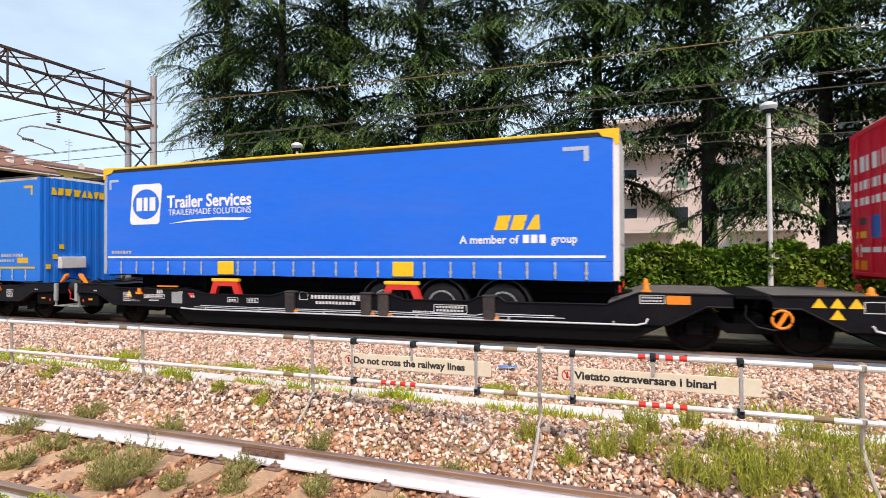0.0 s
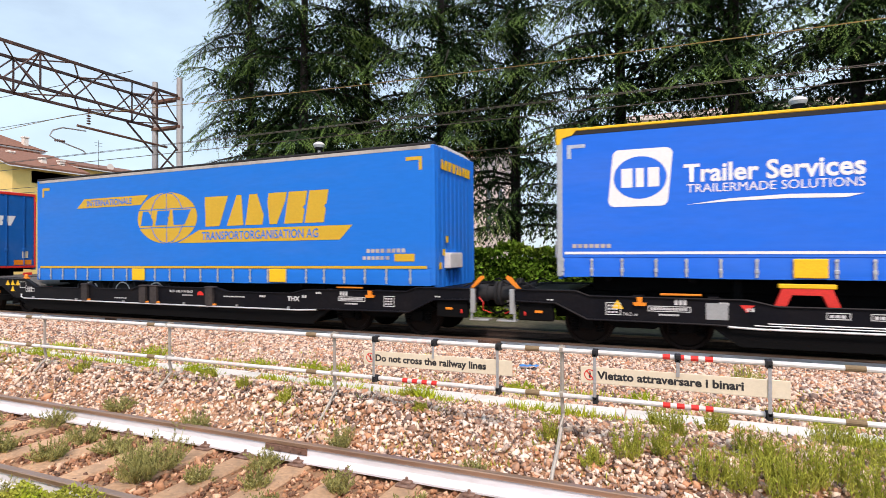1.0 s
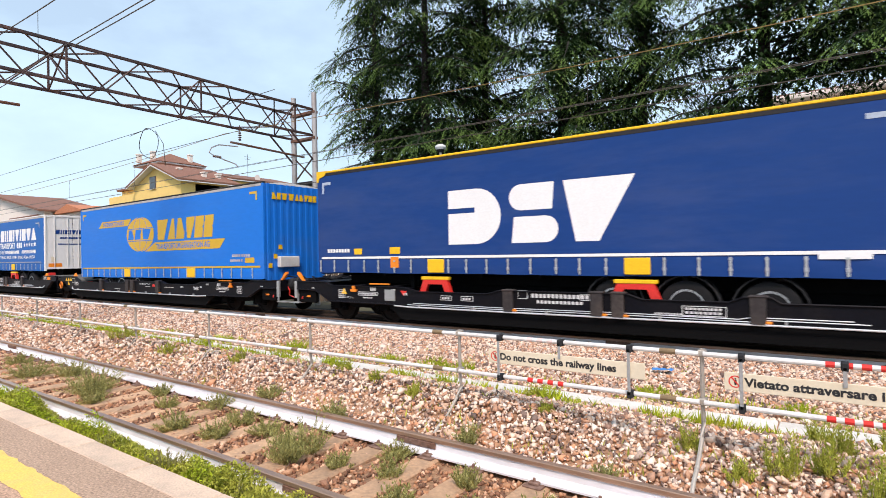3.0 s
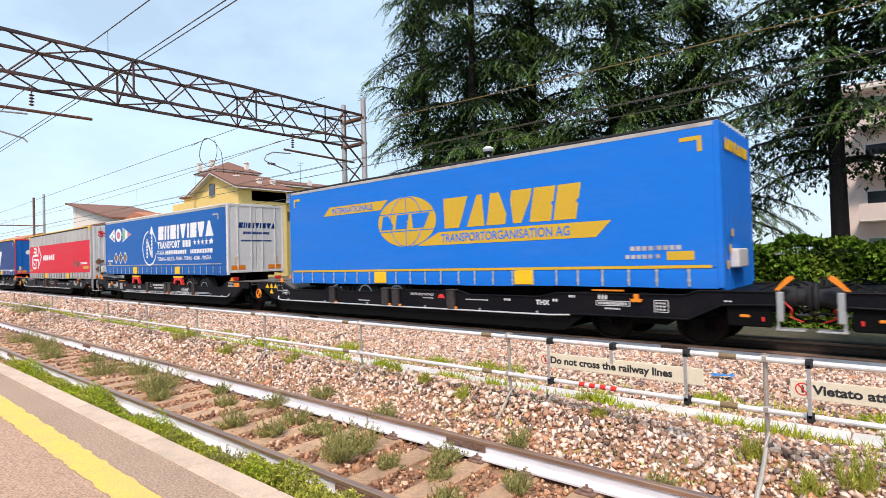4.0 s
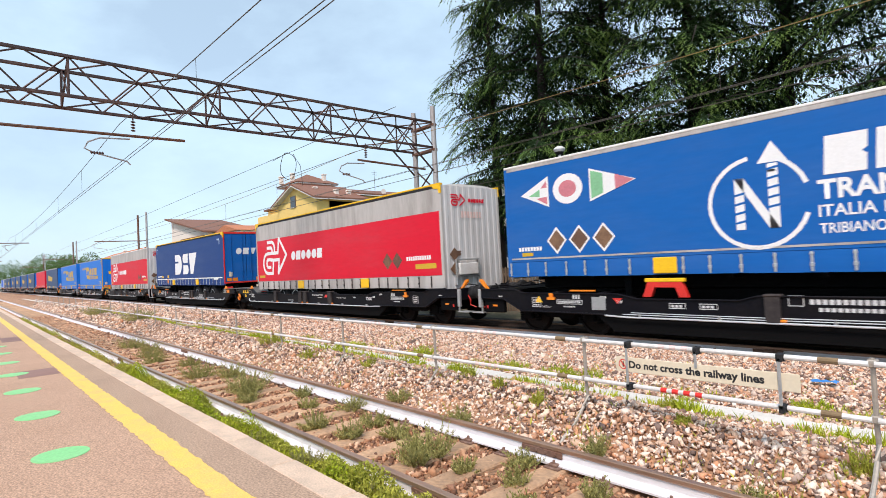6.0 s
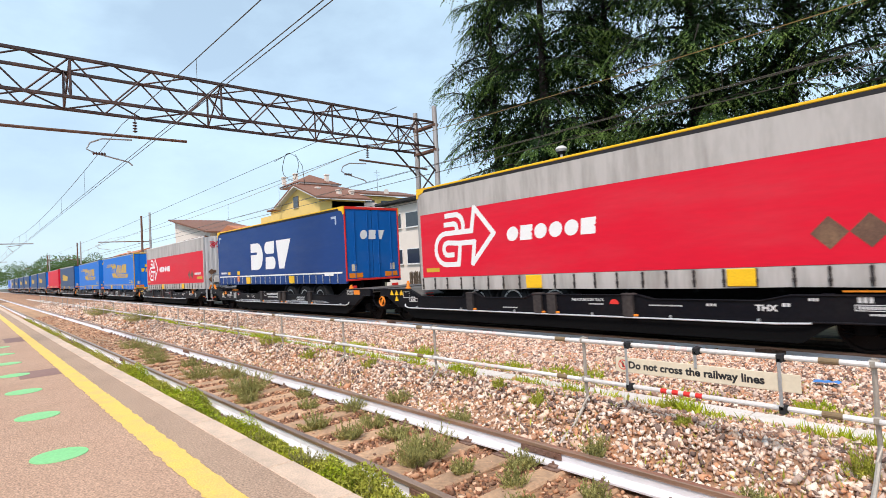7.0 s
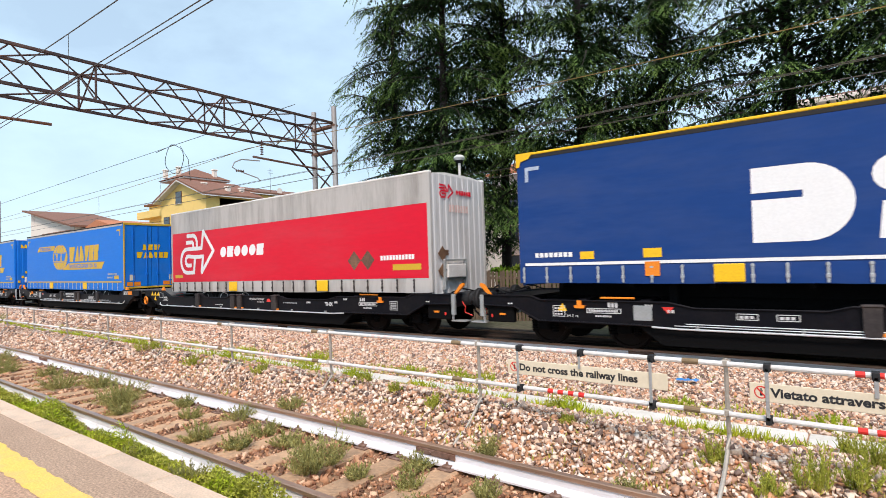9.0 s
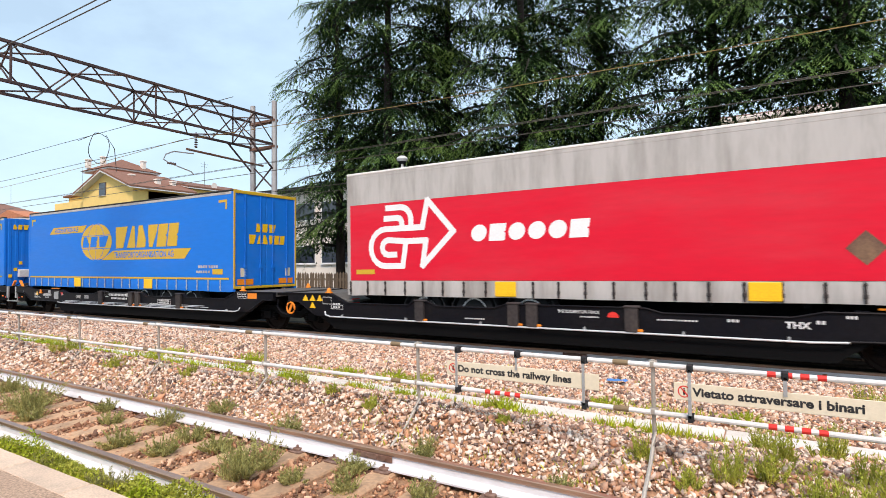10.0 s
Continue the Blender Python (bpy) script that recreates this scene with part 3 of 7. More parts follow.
def build_sleepers():
    rng = random.Random(4)
    track = empty("sleepers", "row of worn pale sleepers under the near track", "sleepers", kind="structure")
    base = Shape().box(-0.13, 0.13, -1.28, 1.28, -0.15, 0.0, 0.018).mesh("sleeper", M["sleeper"])
    chair = Shape().box(-0.09, 0.09, -0.19, 0.19, 0.0, 0.018, 0.005)
    for s in (-1, 1):
        chair.box(-0.05, 0.05, s * 0.125 - 0.03, s * 0.125 + 0.03, 0.015, 0.045, 0.008)
        chair.lathe([(0.04, 0.016), (0.075, 0.014)], (0, s * 0.125, 0), "z", 6)
    chair = chair.mesh("rail_chair", M["rust"])
    for i in range(170):
        x = 8 - i * 0.6
        ob = part("sleeper", base, M["sleeper"], track)
        ob.matrix_basis = pose(x + rng.uniform(-0.02, 0.02), TRACK_Y + rng.uniform(-0.03, 0.03), -0.185 + rng.uniform(-0.008, 0.004), 0, 0, rng.uniform(-0.8, 0.8))
        if -25 < x < 3:
            for s in (-1, 1):
                c = part("rail_chair", chair, M["rust"], ob, "rusty rail fastening")
                c.location = (0, s * GAUGE / 2, 0.0)


def stones(name, x0, x1, y0, y1, density, size, material, label, seed, sink=0.3, keep=None):
    """A field of angular stones, each with its own shape and turn."""
    rng = np.random.default_rng(seed)
    n = int((x1 - x0) * (y1 - y0) * density)
    p = np.stack([rng.uniform(x0, x1, n), rng.uniform(y0, y1, n)], axis=1)
    if keep is not None:
        p = p[keep(p[:, 0], p[:, 1])]
        n = len(p)
    block = np.array([(x, y, z) for x in (-1, 1) for y in (-1, 1) for z in (-1, 1)]) * 0.62
    tri = np.array([(0, 1, 3), (0, 3, 2), (4, 6, 7), (4, 7, 5), (0, 4, 5), (0, 5, 1), (2, 3, 7), (2, 7, 6), (0, 2, 6), (0, 6, 4), (1, 5, 7), (1, 7, 3)])
    s = size * np.exp(rng.normal(0, 0.30, n)) / 2
    v = (block[None] * (1 + rng.uniform(-0.6, 0.35, (n, 8, 1))) + rng.uniform(-0.16, 0.16, (n, 8, 3))) * rng.uniform(0.5, 1.45, (n, 1, 3)) * s[:, None, None]
    q = rng.normal(size=(n, 4))
    q /= np.linalg.norm(q, axis=1, keepdims=True)
    w, x, y, z = q.T
    R = np.stack([1 - 2 * (y * y + z * z), 2 * (x * y - z * w), 2 * (x * z + y * w), 2 * (x * y + z * w), 1 - 2 * (x * x + z * z), 2 * (y * z - x * w), 2 * (x * z - y * w), 2 * (y * z + x * w), 1 - 2 * (x * x + y * y)], axis=1).reshape(n, 3, 3)
    v = np.einsum("nij,nkj->nki", R, v)
    gz = np.interp(p[:, 1], np.arange(2.2, 15.01, 0.1), [ground_z(a) for a in np.arange(2.2, 15.01, 0.1)]) + heap(p[:, 0], p[:, 1]) * (p[:, 1] > 4.55)
    v += np.concatenate([p, (gz + s * (1 - 2 * sink) * 0.8 + rng.uniform(0, size * 0.45, n))[:, None]], axis=1)[:, None, :]
    f = (tri[None] + (np.arange(n) * 8)[:, None, None]).reshape(-1, 3)
    tagged(new(name, quick_mesh(name, v.reshape(-1, 3), f, M[material])), label, "ballast", kind="stuff")


def build_ballast():
    off_duct = lambda x, y: (y < 6.74 + 0.05 * np.sin(x * 2.1)) | (y > 7.18 + 0.06 * np.sin(x * 1.7 + 1))
    pale = "pale angular ballast stones beside the track"
    stones("ballast", -9.5, 4.5, 4.56, 11.15, 980, 0.044, "stones", pale, 11, keep=off_duct)
    stones("ballast", -23, -9.5, 4.56, 11.15, 520, 0.050, "stones", pale, 12, keep=off_duct)
    stones("ballast", -62, -23, 4.56, 11.15, 130, 0.085, "stones", pale, 13, keep=off_duct)
    def in_track(x, y):
        over = np.abs(((8 - x) / 0.6 + 0.5) % 1.0 - 0.5) * 0.6 < 0.135       # on a sleeper: nearly bare
        thin = np.random.default_rng(5).random(len(x)) < 0.42
        return (np.abs(y - 2.99) > 0.06) & (np.abs(y - 4.49) > 0.06) & (~over | thin)
    brown = "rust-brown ballast between the rails"
    stones("ballast", -12, 3, 2.75, 4.6, 480, 0.046, "stones_brown", brown, 14, 0.5, in_track)
    stones("ballast", -45, -12, 2.75, 4.6, 170, 0.066, "stones_brown", brown, 15, 0.5, in_track)
    stones("ballast", -30, 5, 11.15, 11.27, 200, 0.06, "stones_brown", "dark ballast under the far track", 16)


def build_duct():
    duct = empty("cable_duct", "whitewashed concrete cable duct sunk in the ballast", "cable duct", kind="structure")
    slab = Shape().box(-0.494, 0.494, -0.235, 0.235, -0.2, 0.0, 0.012).mesh("duct_slab", M["duct"])
    rng = random.Random(7)
    for i in range(110):
        ob = part("duct_slab", slab, M["duct"], duct)
        ob.matrix_basis = pose(6 - i * 1.0, 6.96 + rng.uniform(-0.008, 0.008), -0.07 + rng.uniform(-0.01, 0.006), rng.uniform(-0.5, 0.5), rng.uniform(-0.3, 0.3), rng.uniform(-0.4, 0.4))


def build_platform():
    plat = empty("platform", "low reddish asphalt railway platform with pale stone edge", "platform", kind="structure")
    part("platform_surface", Shape().box(X0, X1, -6.0, 1.945, -0.4, 0.25), M["platform"], plat)
    rng = random.Random(9)
    slab = Shape().box(-0.495, 0.495, -0.118, 0.118, -0.12, 0.0, 0.012).mesh("edge_stone", M["edge"])
    part("edge_wall", Shape().box(X0, X1, 1.95, 2.12, -0.4, 0.13), M["edge"], plat, "pale concrete platform wall")
    for i in range(120):
        ob = part("edge_stone", slab, M["edge"], plat)
        ob.matrix_basis = pose(8 - i, 2.067 + rng.uniform(-0.006, 0.006), 0.253 + rng.uniform(-0.004, 0.003), 0, 0, rng.uniform(-0.2, 0.2))
    s = Shape()                     # the far rest of the edge, too far to tell stones apart
    s.box(X0, -112, 1.95, 2.185, 0.13, 0.253)
    part("edge_rest", s, M["edge"], plat)
    part("asphalt_strip", Shape().prism([(X0, 1.60), (X1, 1.60), (X1, 1.944), (X0, 1.944)], 0.2490, 0.2535, "z"), M["asphalt_strip"], plat, "darker asphalt strip behind the edge")
    s, xs = Shape(), [12 - 0.07 * i for i in range(1000)]
    lo = [(x, 1.37 + rng.uniform(-0.014, 0.014)) for x in xs]
    hi = [(x, 1.60 + rng.uniform(-0.014, 0.014)) for x in xs]
    for i in range(len(xs) - 1):
        s.add([(*lo[i], 0.254), (*hi[i], 0.254), (*hi[i + 1], 0.254), (*lo[i + 1], 0.254)], [(0, 1, 2, 3)])
    s.add([(xs[-1], 1.37, 0.254), (xs[-1], 1.60, 0.254), (X0, 1.60, 0.254), (X0, 1.37, 0.254)], [(0, 1, 2, 3)])
    part("safety_line", s, M["stripe"], plat, "worn yellow safety line")
    for x in (-4.3, -6.43, -8.57, -10.75, -12.9, -15.0, -17.2, -19.3):
        ring = [(x + 0.235 * math.cos(a), 0.71 + 0.235 * math.sin(a)) for a in (2 * math.pi * k / 36 for k in range(36))]
        part("floor_marker", Shape().prism(ring, 0.2505, 0.2555, "z"), M["green_spot"], plat, "round green floor sticker")
    part("manhole_cover", Shape().prism([(-13.2, 0.75), (-12.2, 0.75), (-12.2, 1.36), (-13.2, 1.36)], 0.2505, 0.2535, "z"), M["patch"], plat, "red-brown repaired patch")
    part("manhole_cover", Shape().prism([(-22.4, 0.9), (-20.6, 0.9), (-20.6, 1.36), (-22.4, 1.36)], 0.2505, 0.2535, "z"), M["patch"], plat, "red-brown repaired patch")


build_ground()
build_rail(TRACK_Y - GAUGE / 2, 0.0, True, "near rail, whitewashed web and worn brown head")
build_rail(TRACK_Y + GAUGE / 2, 0.0, True, "second rail, whitewashed web and worn brown head")
build_rail(FAR_Y - GAUGE / 2, FAR_Z, True, "whitewashed rail of the far track under the train")
build_rail(FAR_Y + GAUGE / 2, FAR_Z, False, "dark rail of the far track under the train")
build_duct()
build_platform()


# ---- barrier along the track ----
def build_barrier():
    y, top, low = 5.3, 0.958, 0.525
    fence = empty("track_barrier", "white tube barrier with red stripes on steel posts", "barrier")
    p = Shape()
    p.tube([(0, y, 1.0), (0, y, 0.45), (0, y + 0.02, 0.33), (0, y - 0.08, 0.22), (0, y - 0.22, 0.10), (0, y - 0.36, 0.02), (0, y - 0.48, -0.03), (0, y - 0.56, -0.10)], 0.019, 8)
    for z in (top, low):
        p.box(-0.035, 0.035, y - 0.04, y + 0.05, z - 0.03, z + 0.03, 0.008)
    me = p.mesh("post", M["post_steel"], True)
    xs = [1.66 - 2.617 * i for i in range(-1, 26)]
    for x in xs:
        ob = part("post", me, M["post_steel"], fence, "bent galvanised post")
        ob.location.x = x
    tube = {z: Shape().tube([(-1.29, y - 0.045, z), (1.29, y - 0.045, z)], 0.023, 10).mesh("rail_tube", M["white_paint"], True) for z in (top, low)}
    tape = Shape().tube([(-0.07, 0, 0), (0.07, 0, 0)], 0.027, 10).mesh("joint_tape", M["brown_clamp"], True)
    red = Shape().tube([(0, 0, 0), (0.062, 0, 0)], 0.0245, 10).mesh("red_stripe", M["signal_red"], True)
    pink = Shape().tube([(0, 0, 0), (0.062, 0, 0)], 0.0245, 10).mesh("red_stripe", M["faded_red"], True)
    for i in range(len(xs) - 1):
        xm = (xs[i] + xs[i + 1]) / 2
        for z in (top, low):
            ob = part("rail_tube", tube[z], M["white_paint"], fence, "white painted tube")
            ob.location.x = xm
            ob = part("joint_tape", tape, None, fence, "brown joint tape")
            ob.location = (xs[i] - 0.28, y - 0.045, z)
            fresh = z == low and -4 < xm < 2 or z == top and -1 < xm < 1
            for q in range(4):
                ob = part("red_stripe", red if fresh else pink, None, fence, "red stripe" if fresh else "faded red stripe")
                ob.location = (xm - 0.40 + q * 0.115, y - 0.045, z)
    for x0, words, w in ((-3.114, "Do not cross the railway lines", 1.27), (-0.764, "Vietato attraversare i binari", 1.20)):
        sign = empty("warning_sign", "cream warning sign clamped to the barrier tubes", "sign", "warning signs")
        part("panel", Shape().box(x0, x0 + 1.69, y - 0.115, y - 0.105, 0.680, 0.834, 0.004), M["sign"], sign)
        lettering(words, 0.100, M["ink"], sign, x0 + 0.150, y - 0.117, 0.728, w, 0.0035)
        ring = Shape()
        for a in range(24):
            q = [(x0 + 0.085 + r * math.cos(b), 0.758 + r * math.sin(b)) for r, b in ((0.052, a * math.pi / 12), (0.052, (a + 1) * math.pi / 12), (0.043, (a + 1) * math.pi / 12), (0.043, a * math.pi / 12))]
            ring.flat([q], y - 0.117)
        ring.flat([[(x0 + 0.05, 0.791), (x0 + 0.058, 0.799), (x0 + 0.12, 0.726), (x0 + 0.112, 0.718)]], y - 0.1172)
        part("prohibition_ring", ring, M["signal_red"], sign, "red prohibition ring")
        part("pictogram", Shape().flat([[(x0 + 0.077, 0.730), (x0 + 0.093, 0.730), (x0 + 0.096, 0.775), (x0 + 0.074, 0.775)], [(x0 + 0.079, 0.778), (x0 + 0.091, 0.778), (x0 + 0.091, 0.790), (x0 + 0.079, 0.790)]], y - 0.1165), M["ink"], sign)
        for k, dx in enumerate((0.130, 0.84, 1.54)):
            c = Shape().box(x0 + dx - 0.014, x0 + dx + 0.014, y - 0.128, y - 0.12, 0.80 if k == 1 else low, top, 0.003)
            strap = part("strap", c, M["alu"], sign, "aluminium hanging strap")
            for z in ((top,) if k == 1 else (top, low)):
                cl = Shape()
                cl.tube([(x0 + dx - 0.025, y - 0.045, z), (x0 + dx + 0.025, y - 0.045, z)], 0.036, 10)
                cl.box(x0 + dx - 0.022, x0 + dx + 0.022, y - 0.128, y - 0.06, z - 0.035, z + 0.035, 0.006)
                part("clamp", cl, M["dark_grey"], sign, "black plastic clamp")


build_barrier()


# ---- the train ----
HALF_W, LEN, TOP = 1.275, 13.6, 4.24
ARTIC_GAP, PERIOD = 2.27, 34.2


def advance(t):
    """How far the first wagon's middle has come along the track at t seconds."""
    return 1.77 + 11.983 * t + 0.01658 * t * t + 0.001772 * t ** 3


def slanted(x, z, w, h, lean=0.18):
    return [(x, z), (x + w, z), (x + w + h * lean, z + h), (x + h * lean, z + h)]


def disc(x, z, rx, rz, n=28):
    return [(x + rx * math.cos(a), z + rz * math.sin(a)) for a in (2 * math.pi * k / n for k in range(n))]


def band(points, w):
    """Quads of width w along a run of (x, z) points."""
    out = []
    for (a, b), (c, d) in zip(points, points[1:]):
        k = math.hypot(c - a, d - b) or 1
        ex, ez = (c - a) / k * w * 0.35, (d - b) / k * w * 0.35
        nx, nz = -(d - b) / k * w / 2, (c - a) / k * w / 2
        out.append([(a - ex + nx, b - ez + nz), (c + ex + nx, d + ez + nz), (c + ex - nx, d + ez - nz), (a - ex - nx, b - ez - nz)])
    return out


def arc(x, z, r, a0, a1, n=8):
    return [(x + r * math.cos(radians(a0 + (a1 - a0) * i / n)), z + r * math.sin(radians(a0 + (a1 - a0) * i / n))) for i in range(n + 1)]


def block_word(x, z, w, h, forms, lean=0.2, gap=0.18):
    """A brand name as a row of plain forms: b block, i narrow bar, v and a triangles, w wide wedge, o oval, l corner wedge."""
    forms = forms if isinstance(forms, str) else "b" * forms
    widths = [{"i": 0.45, "w": 1.45}.get(c, 1.0) for c in forms]
    unit, out = w / sum(widths), []
    for c, k in zip(forms, widths):
        b = unit * k * (1 - gap) if c != "i" else unit * k * 0.62
        shape = {"v": [(0.36, 0), (0.64, 0), (1, 1), (0, 1)], "a": [(0, 0), (1, 0), (0.64, 1), (0.36, 1)], "w": [(0.2, 0), (0.8, 0), (1, 1), (0, 1)],
                 "l": [(0, 0), (1, 0), (1, 0.3), (0.45, 1), (0, 1)], "t": [(0.3, 0), (0.7, 0), (1, 0.72), (1, 1), (0, 1), (0, 0.72)],
                 "o": [(0.5 + 0.5 * math.cos(q * math.pi / 8), 0.5 + 0.5 * math.sin(q * math.pi / 8)) for q in range(16)]}.get(c, [(0, 0), (1, 0), (1, 0.42), (0.88, 0.5), (1, 0.58), (1, 1), (0, 1)] if c == "b" else [(0, 0), (1, 0), (1, 1), (0, 1)])
        out.append([(x + p * b + q * h * lean, z + q * h) for p, q in shape])
        x += unit * k
    return out


def bars(x, z, w, h, n, gap=0.25):
    cell = w / n
    return [[(x + i * cell, z), (x + (i + 1 - gap) * cell, z), (x + (i + 1 - gap) * cell, z + h), (x + i * cell, z + h)] for i in range(n)]


def decorate(root, style, y):
    """Prints on the curtain that faces the platform; x runs from -6.8 to 6.8."""
    sx = {"globe": 0.08, "compass": -0.13}.get(style, 0.0)        # where the prints sit along the curtain

    def d(name, polys, m, lift=0.0, label=""):
        polys = [[(a + sx * (abs(a) < 5.5), b) for a, b in poly] for poly in polys]
        if name in ("brand_block", "star", "corner_mark", "bar_mark", "badge_piece", "code_plate", "hazard_plate"):
            for poly in polys:
                part(name, Shape().flat([poly], y - 0.006 - lift), M[m], root, label)
            return
        ob = part(name, Shape().flat(polys, y - 0.006 - lift), M[m], root, label)
        if name.endswith("_bars") or name == "globe_grid":
            tagged(ob, kind="stuff")

    if style == "ring":
        sq = []
        for cx, cz, a in ((-4.80, 3.66, 0), (-5.62, 3.66, 90), (-5.70, 2.82, 180), (-4.88, 2.82, 270)):
            sq += arc(cx, cz, 0.12, a, a + 90, 5)
        d("emblem_plate", [sq], "white", 0, "white rounded square emblem")
        d("emblem_disc", [disc(-5.25, 3.24, 0.47, 0.40)], "azure", 0.002)
        d("bar_mark", [slanted(-5.58, 3.06, 0.2, 0.36, 0), slanted(-5.32, 3.06, 0.14, 0.36, 0), slanted(-5.11, 3.06, 0.2, 0.36, 0)], "white", 0.004)
        lettering("Trailer Services", 0.45, M["white"], root, -4.50, y - 0.008, 3.12, 2.72, 0.012)
        lettering("TRAILERMADE SOLUTIONS", 0.22, M["white"], root, -4.45, y - 0.008, 2.92, 2.66)
        swoosh = [(-4.45, 2.70), (-3.75, 2.79), (-2.85, 2.83), (-1.80, 2.80), (-2.05, 2.74), (-2.85, 2.76), (-3.75, 2.74)]
        d("swoosh", [swoosh], "white")
        d("brand_block", block_word(4.35, 2.37, 1.0, 0.30, "bba", 0.3), "yellow")
        lettering("A member of", 0.24, M["white"], root, 3.60, y - 0.008, 2.10, 1.27, 0.004)
        d("brand_bars", bars(4.95, 2.10, 0.5, 0.17, 3), "white")
        lettering("group", 0.24, M["white"], root, 5.52, y - 0.008, 2.10, 0.50, 0.004)
        d("corner_mark", [[(5.75, 3.98), (6.25, 3.98), (6.25, 3.68), (6.15, 3.68), (6.15, 3.90), (5.75, 3.90)]], "faded_print")
        d("corner_mark", [[(-6.6, 3.95), (-6.25, 3.95), (-6.25, 3.88), (-6.52, 3.88), (-6.52, 3.68), (-6.6, 3.68)]], "faded_print")
        d("line", [[(-6.65, 1.80), (6.55, 1.80), (6.55, 1.85), (-6.65, 1.85)]], "white")
        d("code_bars", bars(-6.5, 1.92, 0.75, 0.08, 7), "grey_tarp")
    if style == "globe":
        d("flash", [[(-5.0, 3.28), (-2.3, 3.28), (-2.0, 3.55), (-4.67, 3.55)]], "ochre", 0, "ochre pointed flash")
        d("globe", [disc(-1.3, 2.88, 1.12, 0.70, 36)], "ochre", 0.001, "ochre oval globe")
        grid = [band([(-1.3 + 1.12 * k * math.cos(a), 2.88 + 0.70 * math.sin(a)) for a in (math.pi * (i / 8 - 0.5) for i in range(9))], 0.025) for k in (-0.55, 0, 0.55)]
        d("globe_grid", sum(grid, []) + band([(-2.4, 3.12), (-0.2, 3.12)], 0.025) + band([(-2.4, 2.62), (-0.2, 2.62)], 0.025), "sky_blue", 0.003)
        d("brand_block", block_word(-2.3, 2.68, 1.95, 0.40, "lbw", 0.25), "sky_blue", 0.005)
        d("lower_flash", [[(-0.9, 2.18), (4.28, 2.18), (4.63, 2.52), (-0.1, 2.52)]], "ochre", 0, "ochre pointed flash")
        d("brand_block", block_word(-0.05, 2.60, 3.95, 0.78, "waltbb", 0.18, 0.1), "ochre", 0, "large ochre slanted brand blocks")
        lettering("TRANSPORTORGANISATION AG", 0.30, M["sky_blue"], root, sx - 0.02, y - 0.0095, 2.25, 3.7, 0.004)
        lettering("INTERNATIONALE", 0.24, M["sky_blue"], root, sx - 4.55, y - 0.0095, 3.33, 1.9, 0.004)
        d("line", [[(-6.65, 1.50), (6.6, 1.50), (6.6, 1.56), (-6.65, 1.56)]], "ochre")
        d("code_bars", bars(5.0, 1.86, 1.1, 0.09, 9) + bars(4.9, 1.70, 0.8, 0.08, 7), "grey_tarp")
        d("code_plate", [[(5.8, 1.66), (6.3, 1.66), (6.3, 1.83), (5.8, 1.83)]], "ochre")
        d("corner_mark", [[(6.1, 3.98), (6.5, 3.98), (6.5, 3.68), (6.42, 3.68), (6.42, 3.90), (6.1, 3.90)], [(-6.55, 3.98), (-6.2, 3.98), (-6.2, 3.90), (-6.47, 3.90), (-6.47, 3.70), (-6.55, 3.70)]], "ochre")
    if style == "navy_print":
        x, z, h = -2.16, 2.06, 1.30       # three heavy white forms
        big = [[(x, z), (x + 0.8, z)] + arc(x + 0.8, z + h / 2, h / 2, -90, 90, 14)[1:-1] + [(x + 0.8, z + h), (x, z + h), (x, z + 0.86), (x + 0.75, z + 0.86), (x + 0.75, z + 0.74), (x, z + 0.74)]]
        big += [[(x + 1.72, z), (x + 2.55, z)] + arc(x + 2.55, z + 0.29, 0.29, -90, 90, 8) + [(x + 1.78, z + 0.58)], [(x + 2.75, z + h), (x + 1.95, z + h)] + arc(x + 1.95, z + h - 0.29, 0.29, 90, 270, 8) + [(x + 2.70, z + h - 0.58)]]
        big += [[(x + 2.95, z + h), (x + 4.45, z + h), (x + 3.72, z), (x + 3.22, z)]]
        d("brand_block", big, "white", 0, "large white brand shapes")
        d("line", [[(-6.65, 1.74), (6.55, 1.74), (6.55, 1.80), (-6.65, 1.80)]], "white")
        d("corner_mark", [[(5.85, 3.95), (6.25, 3.95), (6.25, 3.62), (6.15, 3.62), (6.15, 3.86), (5.85, 3.86)], [(-6.6, 3.95), (-6.25, 3.95), (-6.25, 3.87), (-6.52, 3.87), (-6.52, 3.62), (-6.6, 3.62)]], "faded_print")
        d("code_bars", bars(-6.4, 1.92, 0.9, 0.10, 8), "white")
        d("bar_mark", [[(-5.35, 1.86), (-5.05, 1.86), (-5.05, 2.02), (-5.35, 2.02)], [(-4.05, 1.86), (-3.7, 1.86), (-3.7, 2.04), (-4.05, 2.04)]], "yellow")
        d("red_label", [[(-4.02, 1.50), (-3.74, 1.50), (-3.74, 1.78), (-4.02, 1.78)]], "orange", 0.012)
        d("white_label", [[(5.2, 1.66), (5.9, 1.66), (5.9, 1.78), (5.2, 1.78)]], "white", 0.012)
    if style == "compass":
        d("brand_block", block_word(0.38, 3.02, 5.4, 0.64, "biibivibta", 0.06, 0.16), "white", 0, "tall white brand blocks")
        lettering("TRANSPORT", 0.44, M["white"], root, sx + 0.28, y - 0.008, 2.63, 2.42, 0.014)
        d("brand_bars", bars(2.95, 2.63, 0.85, 0.30, 3), "white")
        star = []
        for k in range(5):
            cx, cz = 4.12 + k * 0.35, 2.80
            star.append([(cx + (0.15 if i % 2 == 0 else 0.062) * math.sin(i * math.pi / 5), cz + (0.15 if i % 2 == 0 else 0.062) * math.cos(i * math.pi / 5)) for i in range(10)])
        d("star", star, "white", 0, "white star")
